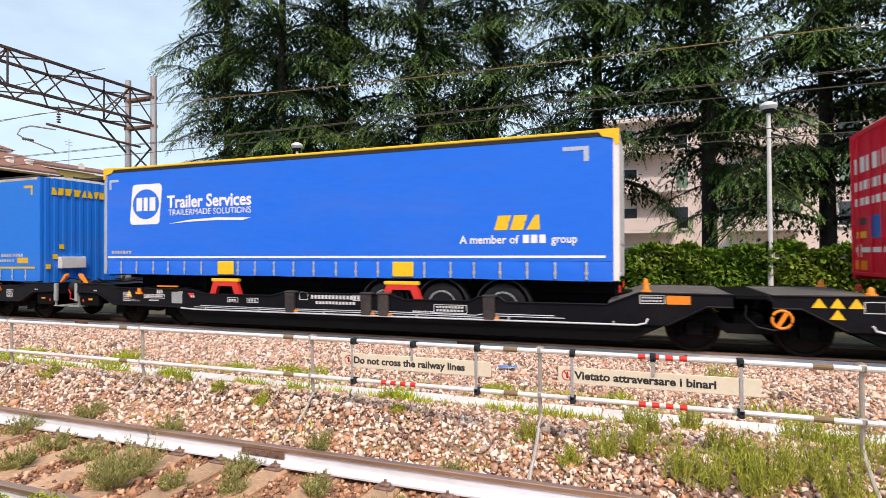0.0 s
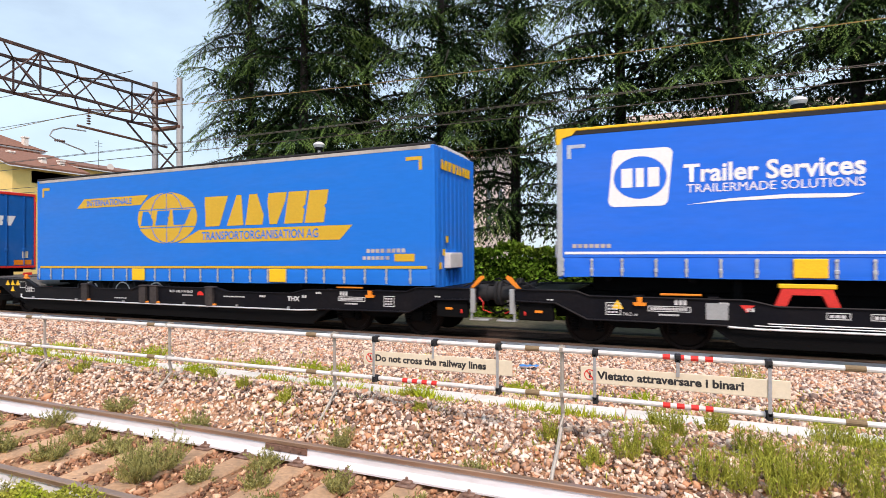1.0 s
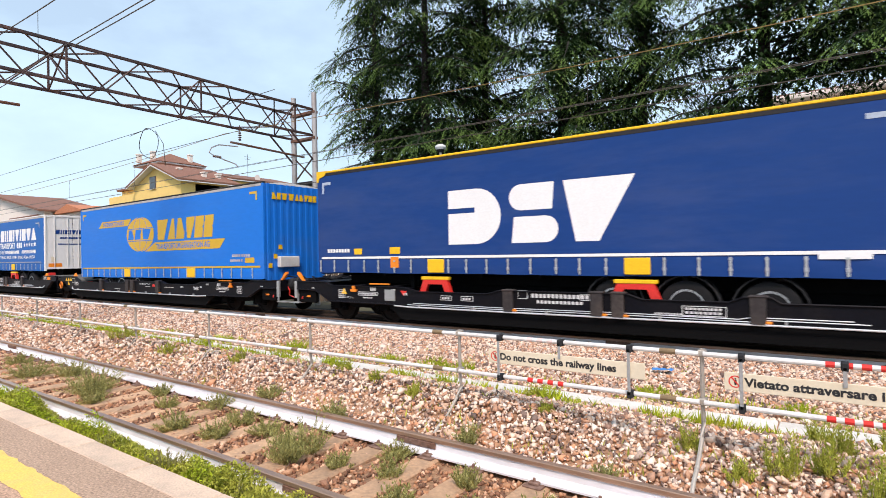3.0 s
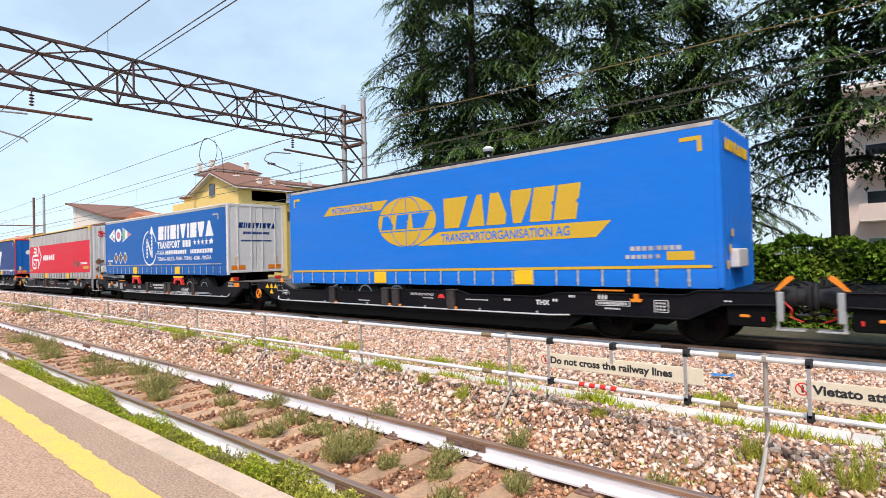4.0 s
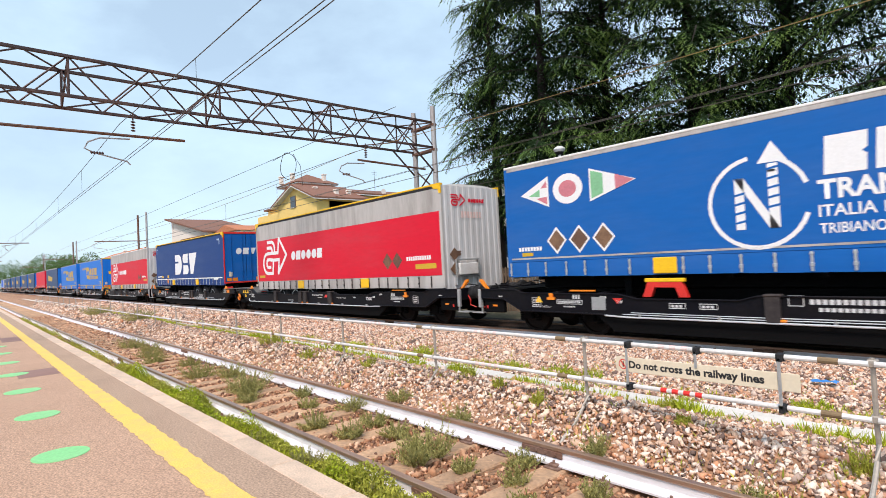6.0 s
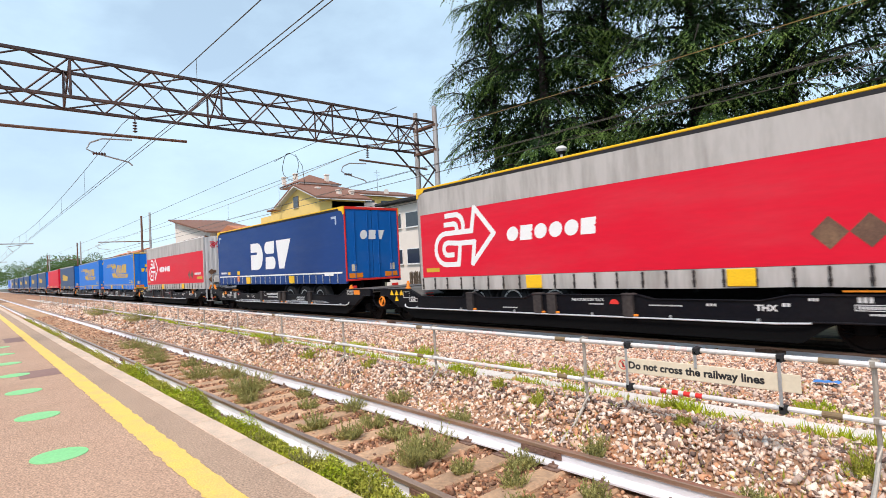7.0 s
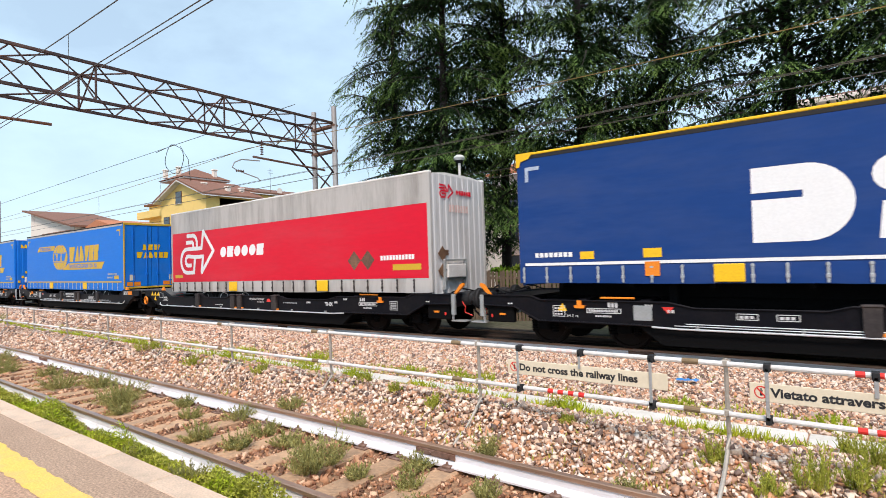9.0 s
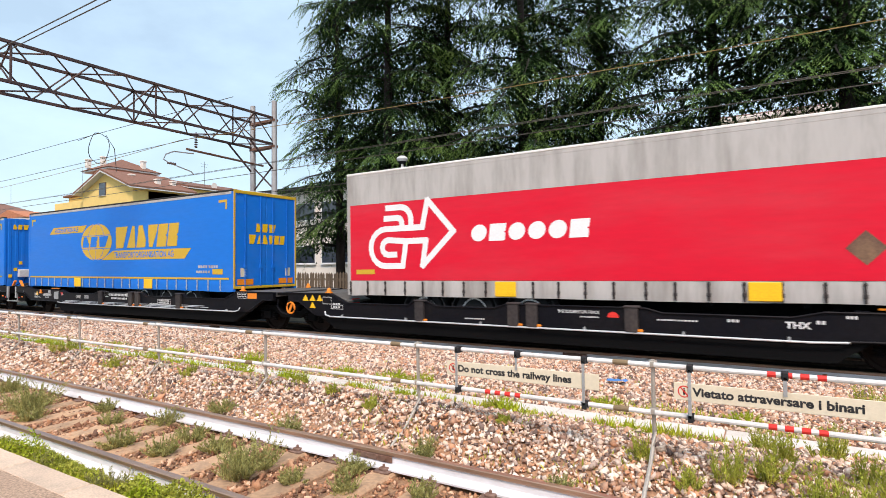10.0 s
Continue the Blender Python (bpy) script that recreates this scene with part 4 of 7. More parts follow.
        lettering("ITALIA", 0.28, M["white"], root, sx + 0.28, y - 0.008, 2.33, 0.78, 0.004)
        d("number_bars", bars(1.15, 2.33, 2.2, 0.18, 12) + bars(3.7, 2.33, 1.9, 0.18, 13), "white")
        lettering("TRIBIANO - BRESCIA - PARMA - TORINO - ROMA - VANTAA", 0.24, M["white"], root, sx + 0.28, y - 0.008, 2.05, 5.3, 0.003)
        d("emblem_ring", sum((band([(-0.65 + 0.82 * math.cos(a), 2.68 + 0.82 * math.sin(a)) for a in (2 * math.pi * (i + j) / 36 for j in (0, 1))], 0.075) for i in range(2, 34) if not 5 < i < 10), []), "white", 0, "white ring emblem with an arrow")
        d("bar_mark", [slanted(-1.02, 2.20, 0.16, 0.95, 0), slanted(-0.46, 2.20, 0.17, 1.15, 0), [(-1.02, 3.15), (-0.86, 3.15), (-0.30, 2.20), (-0.46, 2.20)], [(-0.62, 3.37), (-0.13, 3.37), (-0.375, 3.75)]] + bars(-0.46, 3.2, 0.17, 0.04, 1), "white", 0.001)
        d("emblem_rungs", [[(-1.04, 2.3 + k * 0.17), (-0.84, 2.34 + k * 0.17), (-0.84, 2.38 + k * 0.17), (-1.04, 2.34 + k * 0.17)] for k in range(4)] + [[(-0.48, 2.55 + k * 0.17), (-0.26, 2.59 + k * 0.17), (-0.26, 2.63 + k * 0.17), (-0.48, 2.59 + k * 0.17)] for k in range(5)], "mid_blue", 0.003)
        d("badge_piece", [[(-6.25, 3.46), (-5.25, 3.10), (-5.25, 3.86)], disc(-4.70, 3.48, 0.42, 0.36, 20), [(-4.1, 3.10), (-4.1, 3.86), (-2.95, 3.46)]], "white", 0, "faded pale badge of two triangles and an oval")
        d("badge_piece", [[(-5.75, 3.34), (-5.3, 3.16), (-5.3, 3.36)], [(-5.62, 3.58), (-5.3, 3.58), (-5.3, 3.76)], disc(-4.7, 3.48, 0.25, 0.2, 16), [(-3.45, 3.30), (-3.45, 3.64), (-3.0, 3.46)]], "badge_red", 0.002)
        d("badge_piece", [[(-6.0, 3.42), (-5.65, 3.38), (-5.65, 3.56)], [(-4.06, 3.16), (-4.06, 3.80), (-3.75, 3.70), (-3.75, 3.26)]], "badge_green", 0.002)
        for k in range(3):
            cx = -5.08 + k * 0.64
            d("hazard_diamond", [[(cx - 0.29, 2.27), (cx, 1.94), (cx + 0.29, 2.27), (cx, 2.60)]], "white", 0.001)
            d("hazard_plate", [[(cx - 0.23, 2.27), (cx, 2.01), (cx + 0.23, 2.27), (cx, 2.53)]], "badge_brown", 0.003)
        d("line", [[(-6.65, 1.84), (6.3, 1.84), (6.3, 1.88), (-6.65, 1.88)]], "grey_tarp")
        d("code_bars", bars(-6.4, 2.05, 0.75, 0.1, 8), "white")
        d("code_plate", [[(-6.3, 1.92), (-5.95, 1.92), (-5.95, 2.01), (-6.3, 2.01)]], "ochre")
        d("corner_mark", [[(5.6, 3.92), (6.1, 3.92), (6.1, 3.66), (6.02, 3.66), (6.02, 3.86), (5.6, 3.86)]], "grey_tarp")
    if style == "arc":
        d("grey_band", [[(-6.70, 3.44), (6.70, 3.44), (6.70, 4.137), (-6.70, 4.137)]], "grey_tarp", -0.003, "weathered grey tarpaulin band")
        w, ox, oz = 0.145, -6.05, 1.80
        loops = [(ox + 0.55, oz + 1.50), (ox + 0.95, oz + 1.50)] + arc(ox + 0.95, oz + 1.18, 0.32, 90, 0, 6) + [(ox + 1.27, oz + 1.02)]
        loops2 = [(ox + 0.50, oz + 1.24), (ox + 0.85, oz + 1.24)] + arc(ox + 0.86, oz + 1.10, 0.14, 90, 0, 4) + [(ox + 1.0, oz + 1.02)]
        ring = [(ox + 1.6, oz + 0.98), (ox + 0.55, oz + 0.98)] + arc(ox + 0.50, oz + 0.52, 0.46, 90, 270, 10) + [(ox + 1.02, oz + 0.06), (ox + 1.12, oz + 0.66), (ox + 0.62, oz + 0.70)] + arc(ox + 0.58, oz + 0.52, 0.18, 90, 270, 6) + [(ox + 0.80, oz + 0.34)]
        arrow = [(ox + 1.6, oz + 0.98), (ox + 1.75, oz + 1.62), (ox + 2.45, oz + 0.85), (ox + 1.60, oz + 0.06), (ox + 1.70, oz + 0.66), (ox + 1.12, oz + 0.66)]
        d("emblem", band(loops, w) + band(loops2, w) + band(ring, w) + band(arrow, w), "white", 0, "white looped arrow emblem")
        d("brand_block", block_word(-3.15, 2.38, 2.75, 0.38, "obooob", 0.12, 0.14), "white", 0, "row of white brand blocks")
        d("hazard_plate", [[(cx - 0.27, 2.03), (cx, 1.75), (cx + 0.27, 2.03), (cx, 2.31)] for cx in (3.95, 4.5)], "badge_brown")
        d("code_bars", bars(5.0, 2.0, 1.25, 0.13, 11), "white")
        d("code_plate", [[(5.45, 1.72), (6.45, 1.72), (6.45, 1.88), (5.45, 1.88)], [(-6.5, 1.66), (-5.9, 1.66), (-5.9, 1.78), (-6.5, 1.78)]], "ochre")
    if style == "plain":
        d("faded_flash", [[(-4.2, 2.4), (0.5, 2.3), (1.2, 2.9), (-4.2, 3.3)]], "ochre")


M["pale_wall"] = tarp("pale_sheet_wall", (0.62, 0.61, 0.61), (0.30, 0.26, 0.22), 0.5, (2.2, 1, 0.35))
M["faded_print"] = mat("faded_print", (0.42, 0.50, 0.62), 0.55, vary=0.15, amount=0.5)
M["badge_red"] = mat("faded_red_print", (0.62, 0.20, 0.24), 0.6)
M["badge_green"] = mat("faded_green_print", (0.22, 0.52, 0.28), 0.6)
M["badge_brown"] = mat("brown_covered_plate", (0.13, 0.065, 0.04), 0.55, vary=0.25, second=(0.35, 0.2, 0.1), amount=0.7)

STRAP = Shape().box(-0.022, 0.022, -0.012, 0.0, 0.02, 0.36, 0.003).box(-0.032, 0.032, -0.022, 0.0, 0.10, 0.17, 0.006).box(-0.03, 0.03, -0.018, 0.0, 0.30, 0.34, 0.004).mesh("strap", M["alu"])
STRAP_DULL = STRAP.copy()
STRAP_DULL.materials[0] = M["stanchion"]
PAD = Shape().box(-0.25, 0.25, -0.03, 0.0, 0.0, 0.33, 0.02).mesh("lift_pad", M["yellow"])
TYRE = Shape().lathe([(-0.14, 0.33), (-0.15, 0.42), (-0.12, 0.485), (-0.04, 0.50), (0.04, 0.50), (0.12, 0.485), (0.15, 0.42), (0.14, 0.33)], (0, 0, 0), "y", 28).mesh("tyre", M["tyre"], True)
_rim = Shape().lathe([(-0.10, 0.335), (-0.135, 0.33), (-0.135, 0.29), (-0.05, 0.27), (-0.04, 0.15), (-0.12, 0.13), (-0.14, 0.08), (0.1, 0.08), (0.1, 0.335)], (0, 0, 0), "y", 24)
for _k in range(8):
    _rim.lathe([(-0.075, 0.018), (-0.03, 0.018)], (0.2 * math.cos(_k * math.pi / 4), 0, 0.2 * math.sin(_k * math.pi / 4)), "y", 6)
RIM = _rim.mesh("rim", M["alu"], True)


def build_trailer(style, rear, bottom, label, colours, door_words=None):
    """A curtain-sided semi-trailer; rear = 1 when its doors are at +x. colours: curtain, skirt, roof rail, front wall, doors, frame."""
    curtain, skirt, rail, front, doors, trim = colours
    y, h = HALF_W, LEN / 2
    root = empty("semi_trailer", label, "semi-trailer", "trailers on the train")
    lo = bottom + 0.40
    for s in (-1, 1):
        ya, yb = sorted((s * y, s * (y - 0.03)))
        ob = part("curtain", Shape().box(-h + 0.08, h - 0.08, ya, yb, lo - 0.02, TOP - 0.10, 0.006), M[curtain], root)
        part("roof_rail", Shape().box(-h, h, min(s * (y + 0.012), s * (y - 0.10)), max(s * (y + 0.012), s * (y - 0.10)), TOP - 0.02, TOP + 0.035, 0.012), M[rail], root, rail.replace("_", " ") + " roof edge strip")
        part("rail_cover", Shape().box(-h + 0.02, h - 0.02, min(s * (y + 0.006), s * (y - 0.06)), max(s * (y + 0.006), s * (y - 0.06)), TOP - 0.105, TOP - 0.022, 0.006), M["dark_grey" if rail == "yellow" else "grey_tarp"], root)
        # skirt: the hanging lower hem, pulled in by its straps
        sk, n = Shape(), 96
        rows = []
        for j, z in enumerate((lo, lo - 0.13, lo - 0.26, bottom)):
            for i in range(n + 1):
                x = -h + 0.10 + (LEN - 0.20) * i / n
                bulge = 0.018 * abs(math.sin(i * 24.0 / n * math.pi)) * (0, 0.8, 1.0, 0.5)[j] + 0.006 * noise.noise(Vector((x * 1.7, j * 3.1, s + len(style))))
                rows.append((x, s * (y - 0.012 + bulge), z + (0.02 * noise.noise(Vector((x * 0.9, 7.7, s))) if j == 3 else 0)))
        sk.add(rows, [(j * (n + 1) + i, j * (n + 1) + i + 1, (j + 1) * (n + 1) + i + 1, (j + 1) * (n + 1) + i) for j in range(3) for i in range(n)])
        part("skirt", sk, M[skirt], root, "creased curtain hem", True)
        part("side_rail", Shape().box(-h + 0.05, h - 0.05, min(s * (y - 0.03), s * (y - 0.10)), max(s * (y - 0.03), s * (y - 0.10)), bottom + 0.08, lo, 0.01), M["steel"], root)
    for i in range(24):
        ob = part("strap", STRAP_DULL if style == "arc" else STRAP, M["alu"], root)
        ob.location = (-h + 0.10 + (LEN - 0.20) * (i + 0.0 + 0.5 * (i % 5 == 3) * 0.15) / 24 + 0.01, -y - 0.004, bottom)
    for x in (-2.55 * rear * -1 * -1, 2.3 * rear):
        ob = part("lift_pad", PAD, M["yellow"], root, "yellow lifting pad")
        ob.location = (x, -y - 0.008, bottom + 0.03)
    part("roof", Shape().prism([(-y + 0.05, TOP - 0.03), (-0.6, TOP + 0.05), (0.6, TOP + 0.05), (y - 0.05, TOP - 0.03)], -h + 0.02, h - 0.02, "x"), M["white_tarp"], root, "pale roof tarpaulin")
    for e in (-1, 1):
        for s in (-1, 1):
            xa, xb = sorted((e * h, e * (h - 0.11)))
            ya, yb = sorted((s * (y + 0.008), s * (y - 0.09)))
            part("corner_post", Shape().box(xa, xb, ya, yb, bottom, TOP - 0.02, 0.012), M["white_tarp" if e == rear and style in ("ring", "compass") else "alu" if style == "ring" else "grey_tarp" if style == "arc" else curtain], root)
    if rail == "yellow":
        for e in (-1, 1):
            for s in (-1, 1):
                cap = [(e * (h + 0.012), TOP + 0.04), (e * (h - 0.42), TOP + 0.04), (e * (h - 0.30), TOP - 0.10), (e * (h - 0.10), TOP - 0.15), (e * (h - 0.06), TOP - 0.27), (e * (h + 0.012), TOP - 0.27)]
                part("corner_cap", Shape().prism(cap, s * (y - 0.02), s * (y + 0.022)), M["yellow"], root, "yellow corner cap")
    # front wall, corrugated, with the air and light couplings
    xf = -rear * (h - 0.02)
    sheet = []
    for k in range(9):
        yy = -y + 0.22 + k * (2 * y - 0.44) / 8
        sheet += [(xf, yy - 0.075), (xf - rear * 0.014, yy - 0.05), (xf - rear * 0.014, yy + 0.05), (xf, yy + 0.075)]
    sheet = [(xf, -y + 0.09)] + sheet + [(xf, y - 0.09), (xf + rear * 0.06, y - 0.09), (xf + rear * 0.06, -y + 0.09)]
    fw = Shape().prism(sheet, bottom - 0.05, TOP - 0.02, "z")
    wall = part("front_wall", fw, M[front], root)
    box = part("coupling_box", Shape().box(min(xf, xf - rear * 0.16), max(xf, xf - rear * 0.16), -0.75, 0.05, bottom + 0.36, bottom + 0.72, 0.02), M["white_paint"], wall, "white air-line coupling box")
    for k in range(3):
        part("placard", Shape().prism([(-1.05 + 0.0, bottom + 0.55 + k * 0.45), (-0.85, bottom + 0.35 + k * 0.45), (-0.65, bottom + 0.55 + k * 0.45), (-0.85, bottom + 0.75 + k * 0.45)], xf - rear * 0.05, xf - rear * 0.06, "x") if style == "arc" and k < 2 else Shape().box(min(xf - rear * 0.045, xf - rear * 0.05), max(xf - rear * 0.045, xf - rear * 0.05), -1.12 + k * 0.2, -0.98 + k * 0.2, bottom + 0.35 + k * 0.3, bottom + 0.5 + k * 0.3), M["badge_brown" if style == "arc" else "yellow"], wall)
    if style in ("globe", "arc", "plain"):
        for poly in (block_word(-0.95, TOP - 0.52, 1.9, 0.22, "lbwwaltbb", 0.1) if style != "arc" else block_word(-0.25, TOP - 0.52, 1.2, 0.13, "ooboob", 0.1)):
            part("brand_block", Shape().prism([(a * (1 if rear < 0 else -1) * (0.6 if style == "arc" else 1), b) for a, b in poly], xf - rear * 0.034, xf - rear * 0.04, "x"), M["yellow" if style != "arc" else "red"], wall)
    if style == "arc":
        loops = [[(0.0, 0.32), (0.22, 0.32), (0.30, 0.22)], [(0.0, 0.24), (0.18, 0.24), (0.22, 0.18)], [(0.36, 0.17), (0.06, 0.17), (0.0, 0.09), (0.06, 0.0), (0.22, 0.0), (0.26, 0.10), (0.10, 0.10)], [(0.36, 0.17), (0.40, 0.34), (0.58, 0.16), (0.36, 0.0)]]
        red_mark = Shape()
        for run in loops:
            for quad in band(run, 0.045):
                red_mark.prism([(-rear * (a - 0.85), b + TOP - 0.62) for a, b in quad], xf - rear * 0.018, xf - rear * 0.024, "x")
        part("emblem", red_mark, M["red"], wall, "red looped arrow emblem")
        for k in range(7):
            part("digit_bar", Shape().box(min(xf - rear * 0.018, xf - rear * 0.023), max(xf - rear * 0.018, xf - rear * 0.023), -0.45 + k * 0.13, -0.36 + k * 0.13, TOP - 1.0, TOP - 0.80), M["faded_red"], wall)
        rack = Shape()
        for zz in (0.30, 0.55, 0.80):
            rack.box(min(xf - rear * 0.05, xf - rear * 0.12), max(xf - rear * 0.05, xf - rear * 0.12), -0.85, 0.15, bottom + zz, bottom + zz + 0.05, 0.01)
        for yy in (-0.85, 0.10):
            rack.box(min(xf - rear * 0.01, xf - rear * 0.12), max(xf - rear * 0.01, xf - rear * 0.12), yy, yy + 0.05, bottom + 0.05, bottom + 0.85, 0.01)
        part("coupling_rack", rack, M["steel"], wall, "steel rack of the air couplings")
    # rear doors with lock bars, bumper and lights
    xr = rear * (h - 0.02)
    for s in (-1, 1):
        ya, yb = sorted((s * 0.012, s * (y - 0.09)))
        door = part("rear_door", Shape().box(min(xr, xr - rear * 0.05), max(xr, xr - rear * 0.05), ya, yb, bottom + 0.16, TOP - 0.06, 0.01), M[doors], root)
        for yy in (0.25, 0.85):
            part("lock_bar", Shape().tube([(xr + rear * 0.03, s * yy, bottom + 0.15), (xr + rear * 0.03, s * yy, TOP - 0.08)], 0.017, 6).box(min(xr, xr + rear * 0.05), max(xr, xr + rear * 0.05), s * yy - 0.05, s * yy + 0.05, bottom + 0.7, bottom + 0.82, 0.01), M[doors if style != "ring" else "steel"], door)
        part("reflector_plate", Shape().box(min(xr + rear * 0.004, xr + rear * 0.012), max(xr + rear * 0.004, xr + rear * 0.012), s * 0.82 - 0.3, s * 0.82 + 0.3, bottom + 0.20, bottom + 0.38), M["orange"], door, "orange reflective plate")
        part("label_plate", Shape().box(min(xr + rear * 0.004, xr + rear * 0.010), max(xr + rear * 0.004, xr + rear * 0.010), s * 0.9 - 0.1, s * 0.9 + 0.1, bottom + 0.45, bottom + 0.72), M["sign"], door)
    if style in ("globe", "navy_print", "compass"):
        words = {"globe": ((-0.42, 3.0, 0.85, 0.27, "lbw"), (-0.72, 2.62, 1.5, 0.29, "waltbb")), "navy_print": ((-0.6, 3.02, 1.2, 0.36, "obv"),), "compass": ((-0.8, 3.3, 1.7, 0.22, "biibivibta"), (-0.6, 3.05, 1.2, 0.1, 12), (-0.7, 2.75, 1.4, 0.06, 14))}[style]
        for a, b, c, e, k in words:
            for poly in block_word(a, b, c, e, k, 0.12):
                part("brand_block", Shape().prism([(p * (1 if rear > 0 else -1), q) for p, q in poly], xr + rear * 0.004, xr + rear * 0.009, "x"), M[{"globe": "yellow", "navy_print": "white", "compass": "navy"}[style]], root)
    if style == "red":
        def on_door(name, y0, y1, z0, z1, m):
            part(name, Shape().box(min(xr + rear * 0.004, xr + rear * 0.009), max(xr + rear * 0.004, xr + rear * 0.009), y0, y1, z0, z1), M[m], root)
        for z0, z1, n in ((3.45, 3.75, 7), (3.10, 3.28, 9), (2.80, 2.95, 8)):
            for i in range(n):
                on_door("brand_block", 1.1 - i * 2.1 / n - 1.5 / n, 1.1 - i * 2.1 / n, z0, z1, "white_tarp")
        on_door("flag_stripe", 0.55, 1.05, 2.42, 2.55, "ink")
        on_door("flag_stripe", 0.55, 1.05, 2.16, 2.29, "yellow")
        on_door("flag_square", -0.15, 0.4, 2.15, 2.58, "mid_blue")
        on_door("white_bar", -1.1, 1.1, 1.88, 1.98, "white_tarp")
    frame_r = Shape()
    for a, b, c, e in ((-y, y, TOP - 0.07, TOP + 0.03), (-y, y, bottom + 0.08, bottom + 0.16)):
        frame_r.box(min(xr - rear * 0.04, xr + rear * 0.026), max(xr - rear * 0.04, xr + rear * 0.026), a, b, c, e, 0.01)
    for s in (-1, 1):
        frame_r.box(min(xr, xr + rear * 0.03), max(xr, xr + rear * 0.03), s * (y - 0.035) - 0.035, s * (y - 0.035) + 0.035, bottom + 0.08, TOP + 0.03, 0.01)
    part("rear_frame", frame_r, M[trim], root)
    bumper = part("bumper", Shape().box(min(xr - rear * 0.12, xr), max(xr - rear * 0.12, xr), -1.15, 1.15, bottom - 0.52, bottom - 0.38, 0.02), M["steel"], root)
    for s in (-1, 1):
        part("tail_light", Shape().box(min(xr, xr + rear * 0.03), max(xr, xr + rear * 0.03), s * 0.98 - 0.16, s * 0.98 + 0.16, bottom - 0.24, bottom - 0.10, 0.02), M["signal_red"], bumper, "red tail light")
    # chassis, axles, wheels, landing legs
    ch = Shape()
    for s in (-1, 1):
        ch.box(-h + 0.6, h - 0.1, s * 0.5 - 0.06, s * 0.5 + 0.06, bottom - 0.30, bottom + 0.08, 0.01)
    for k in range(9):
        ch.box(-h + 0.9 + k * 1.5, -h + 1.0 + k * 1.5, -y + 0.1, y - 0.1, bottom - 0.08, bottom + 0.10)
    ch.box(-h + 0.1, h - 0.1, -y + 0.08, y - 0.08, bottom + 0.08, bottom + 0.15)
    part("chassis", ch, M["under"], root)
    for k, dx in enumerate((1.75, 3.1, 4.45)):
        xw = rear * (h - dx - 0.55)
        ax = part("axle", Shape().tube([(xw, -0.95, 0.78), (xw, 0.95, 0.78)], 0.07, 10), M["under"], root)
        for s in (-1, 1):
            ty = part("tyre", TYRE, M["tyre"], ax)
            ty.matrix_basis = pose(xw, s * 1.0, 0.78, 0, 0, 0 if s < 0 else 180)
            rm = part("rim", RIM, M["alu"], ax)
            rm.matrix_basis = pose(xw, s * 1.005, 0.78, 0, 0, 0 if s < 0 else 180)
            guard = [(xw + (0.60) * math.cos(a), 0.78 + 0.60 * math.sin(a)) for a in (math.pi * i / 10 for i in range(11))]
            guard += [(xw + (0.575) * math.cos(a), 0.78 + 0.575 * math.sin(a)) for a in (math.pi * i / 10 for i in range(10, -1, -1))]
            guard = [(a, min(b, bottom - 0.01)) for a, b in guard]
            part("mudguard", Shape().prism(guard, s * 0.84, s * 1.17), M["dark_grey"], ax)
    for s in (-1, 1):
        part("landing_leg", Shape().box(-rear * 3.6 - 0.08, -rear * 3.6 + 0.08, s * 0.85 - 0.08, s * 0.85 + 0.08, bottom - 0.48, bottom + 0.05, 0.015).box(-rear * 3.6 - 0.15, -rear * 3.6 + 0.15, s * 0.85 - 0.12, s * 0.85 + 0.12, bottom - 0.52, bottom - 0.47, 0.01), M["under"], root)
    for xk in (-2.6 * rear, 2.25 * rear):
        fr = Shape().prism([(xk - 0.48, bottom - 0.46), (xk - 0.36, bottom - 0.14), (xk + 0.36, bottom - 0.14), (xk + 0.48, bottom - 0.46), (xk + 0.30, bottom - 0.46), (xk + 0.22, bottom - 0.26), (xk - 0.22, bottom - 0.26), (xk - 0.30, bottom - 0.46)], -y - 0.0, -y + 0.10)
        if style in ("ring", "navy_print", "compass"):
            sup = part("side_support", fr, M["signal_red"], root, "red and yellow support trestle")
            part("support_cap", Shape().box(xk - 0.42, xk + 0.42, -y - 0.012, -y + 0.10, bottom - 0.15, bottom - 0.07, 0.012), M["yellow"], sup)
    decorate(root, style, -HALF_W)
    return root


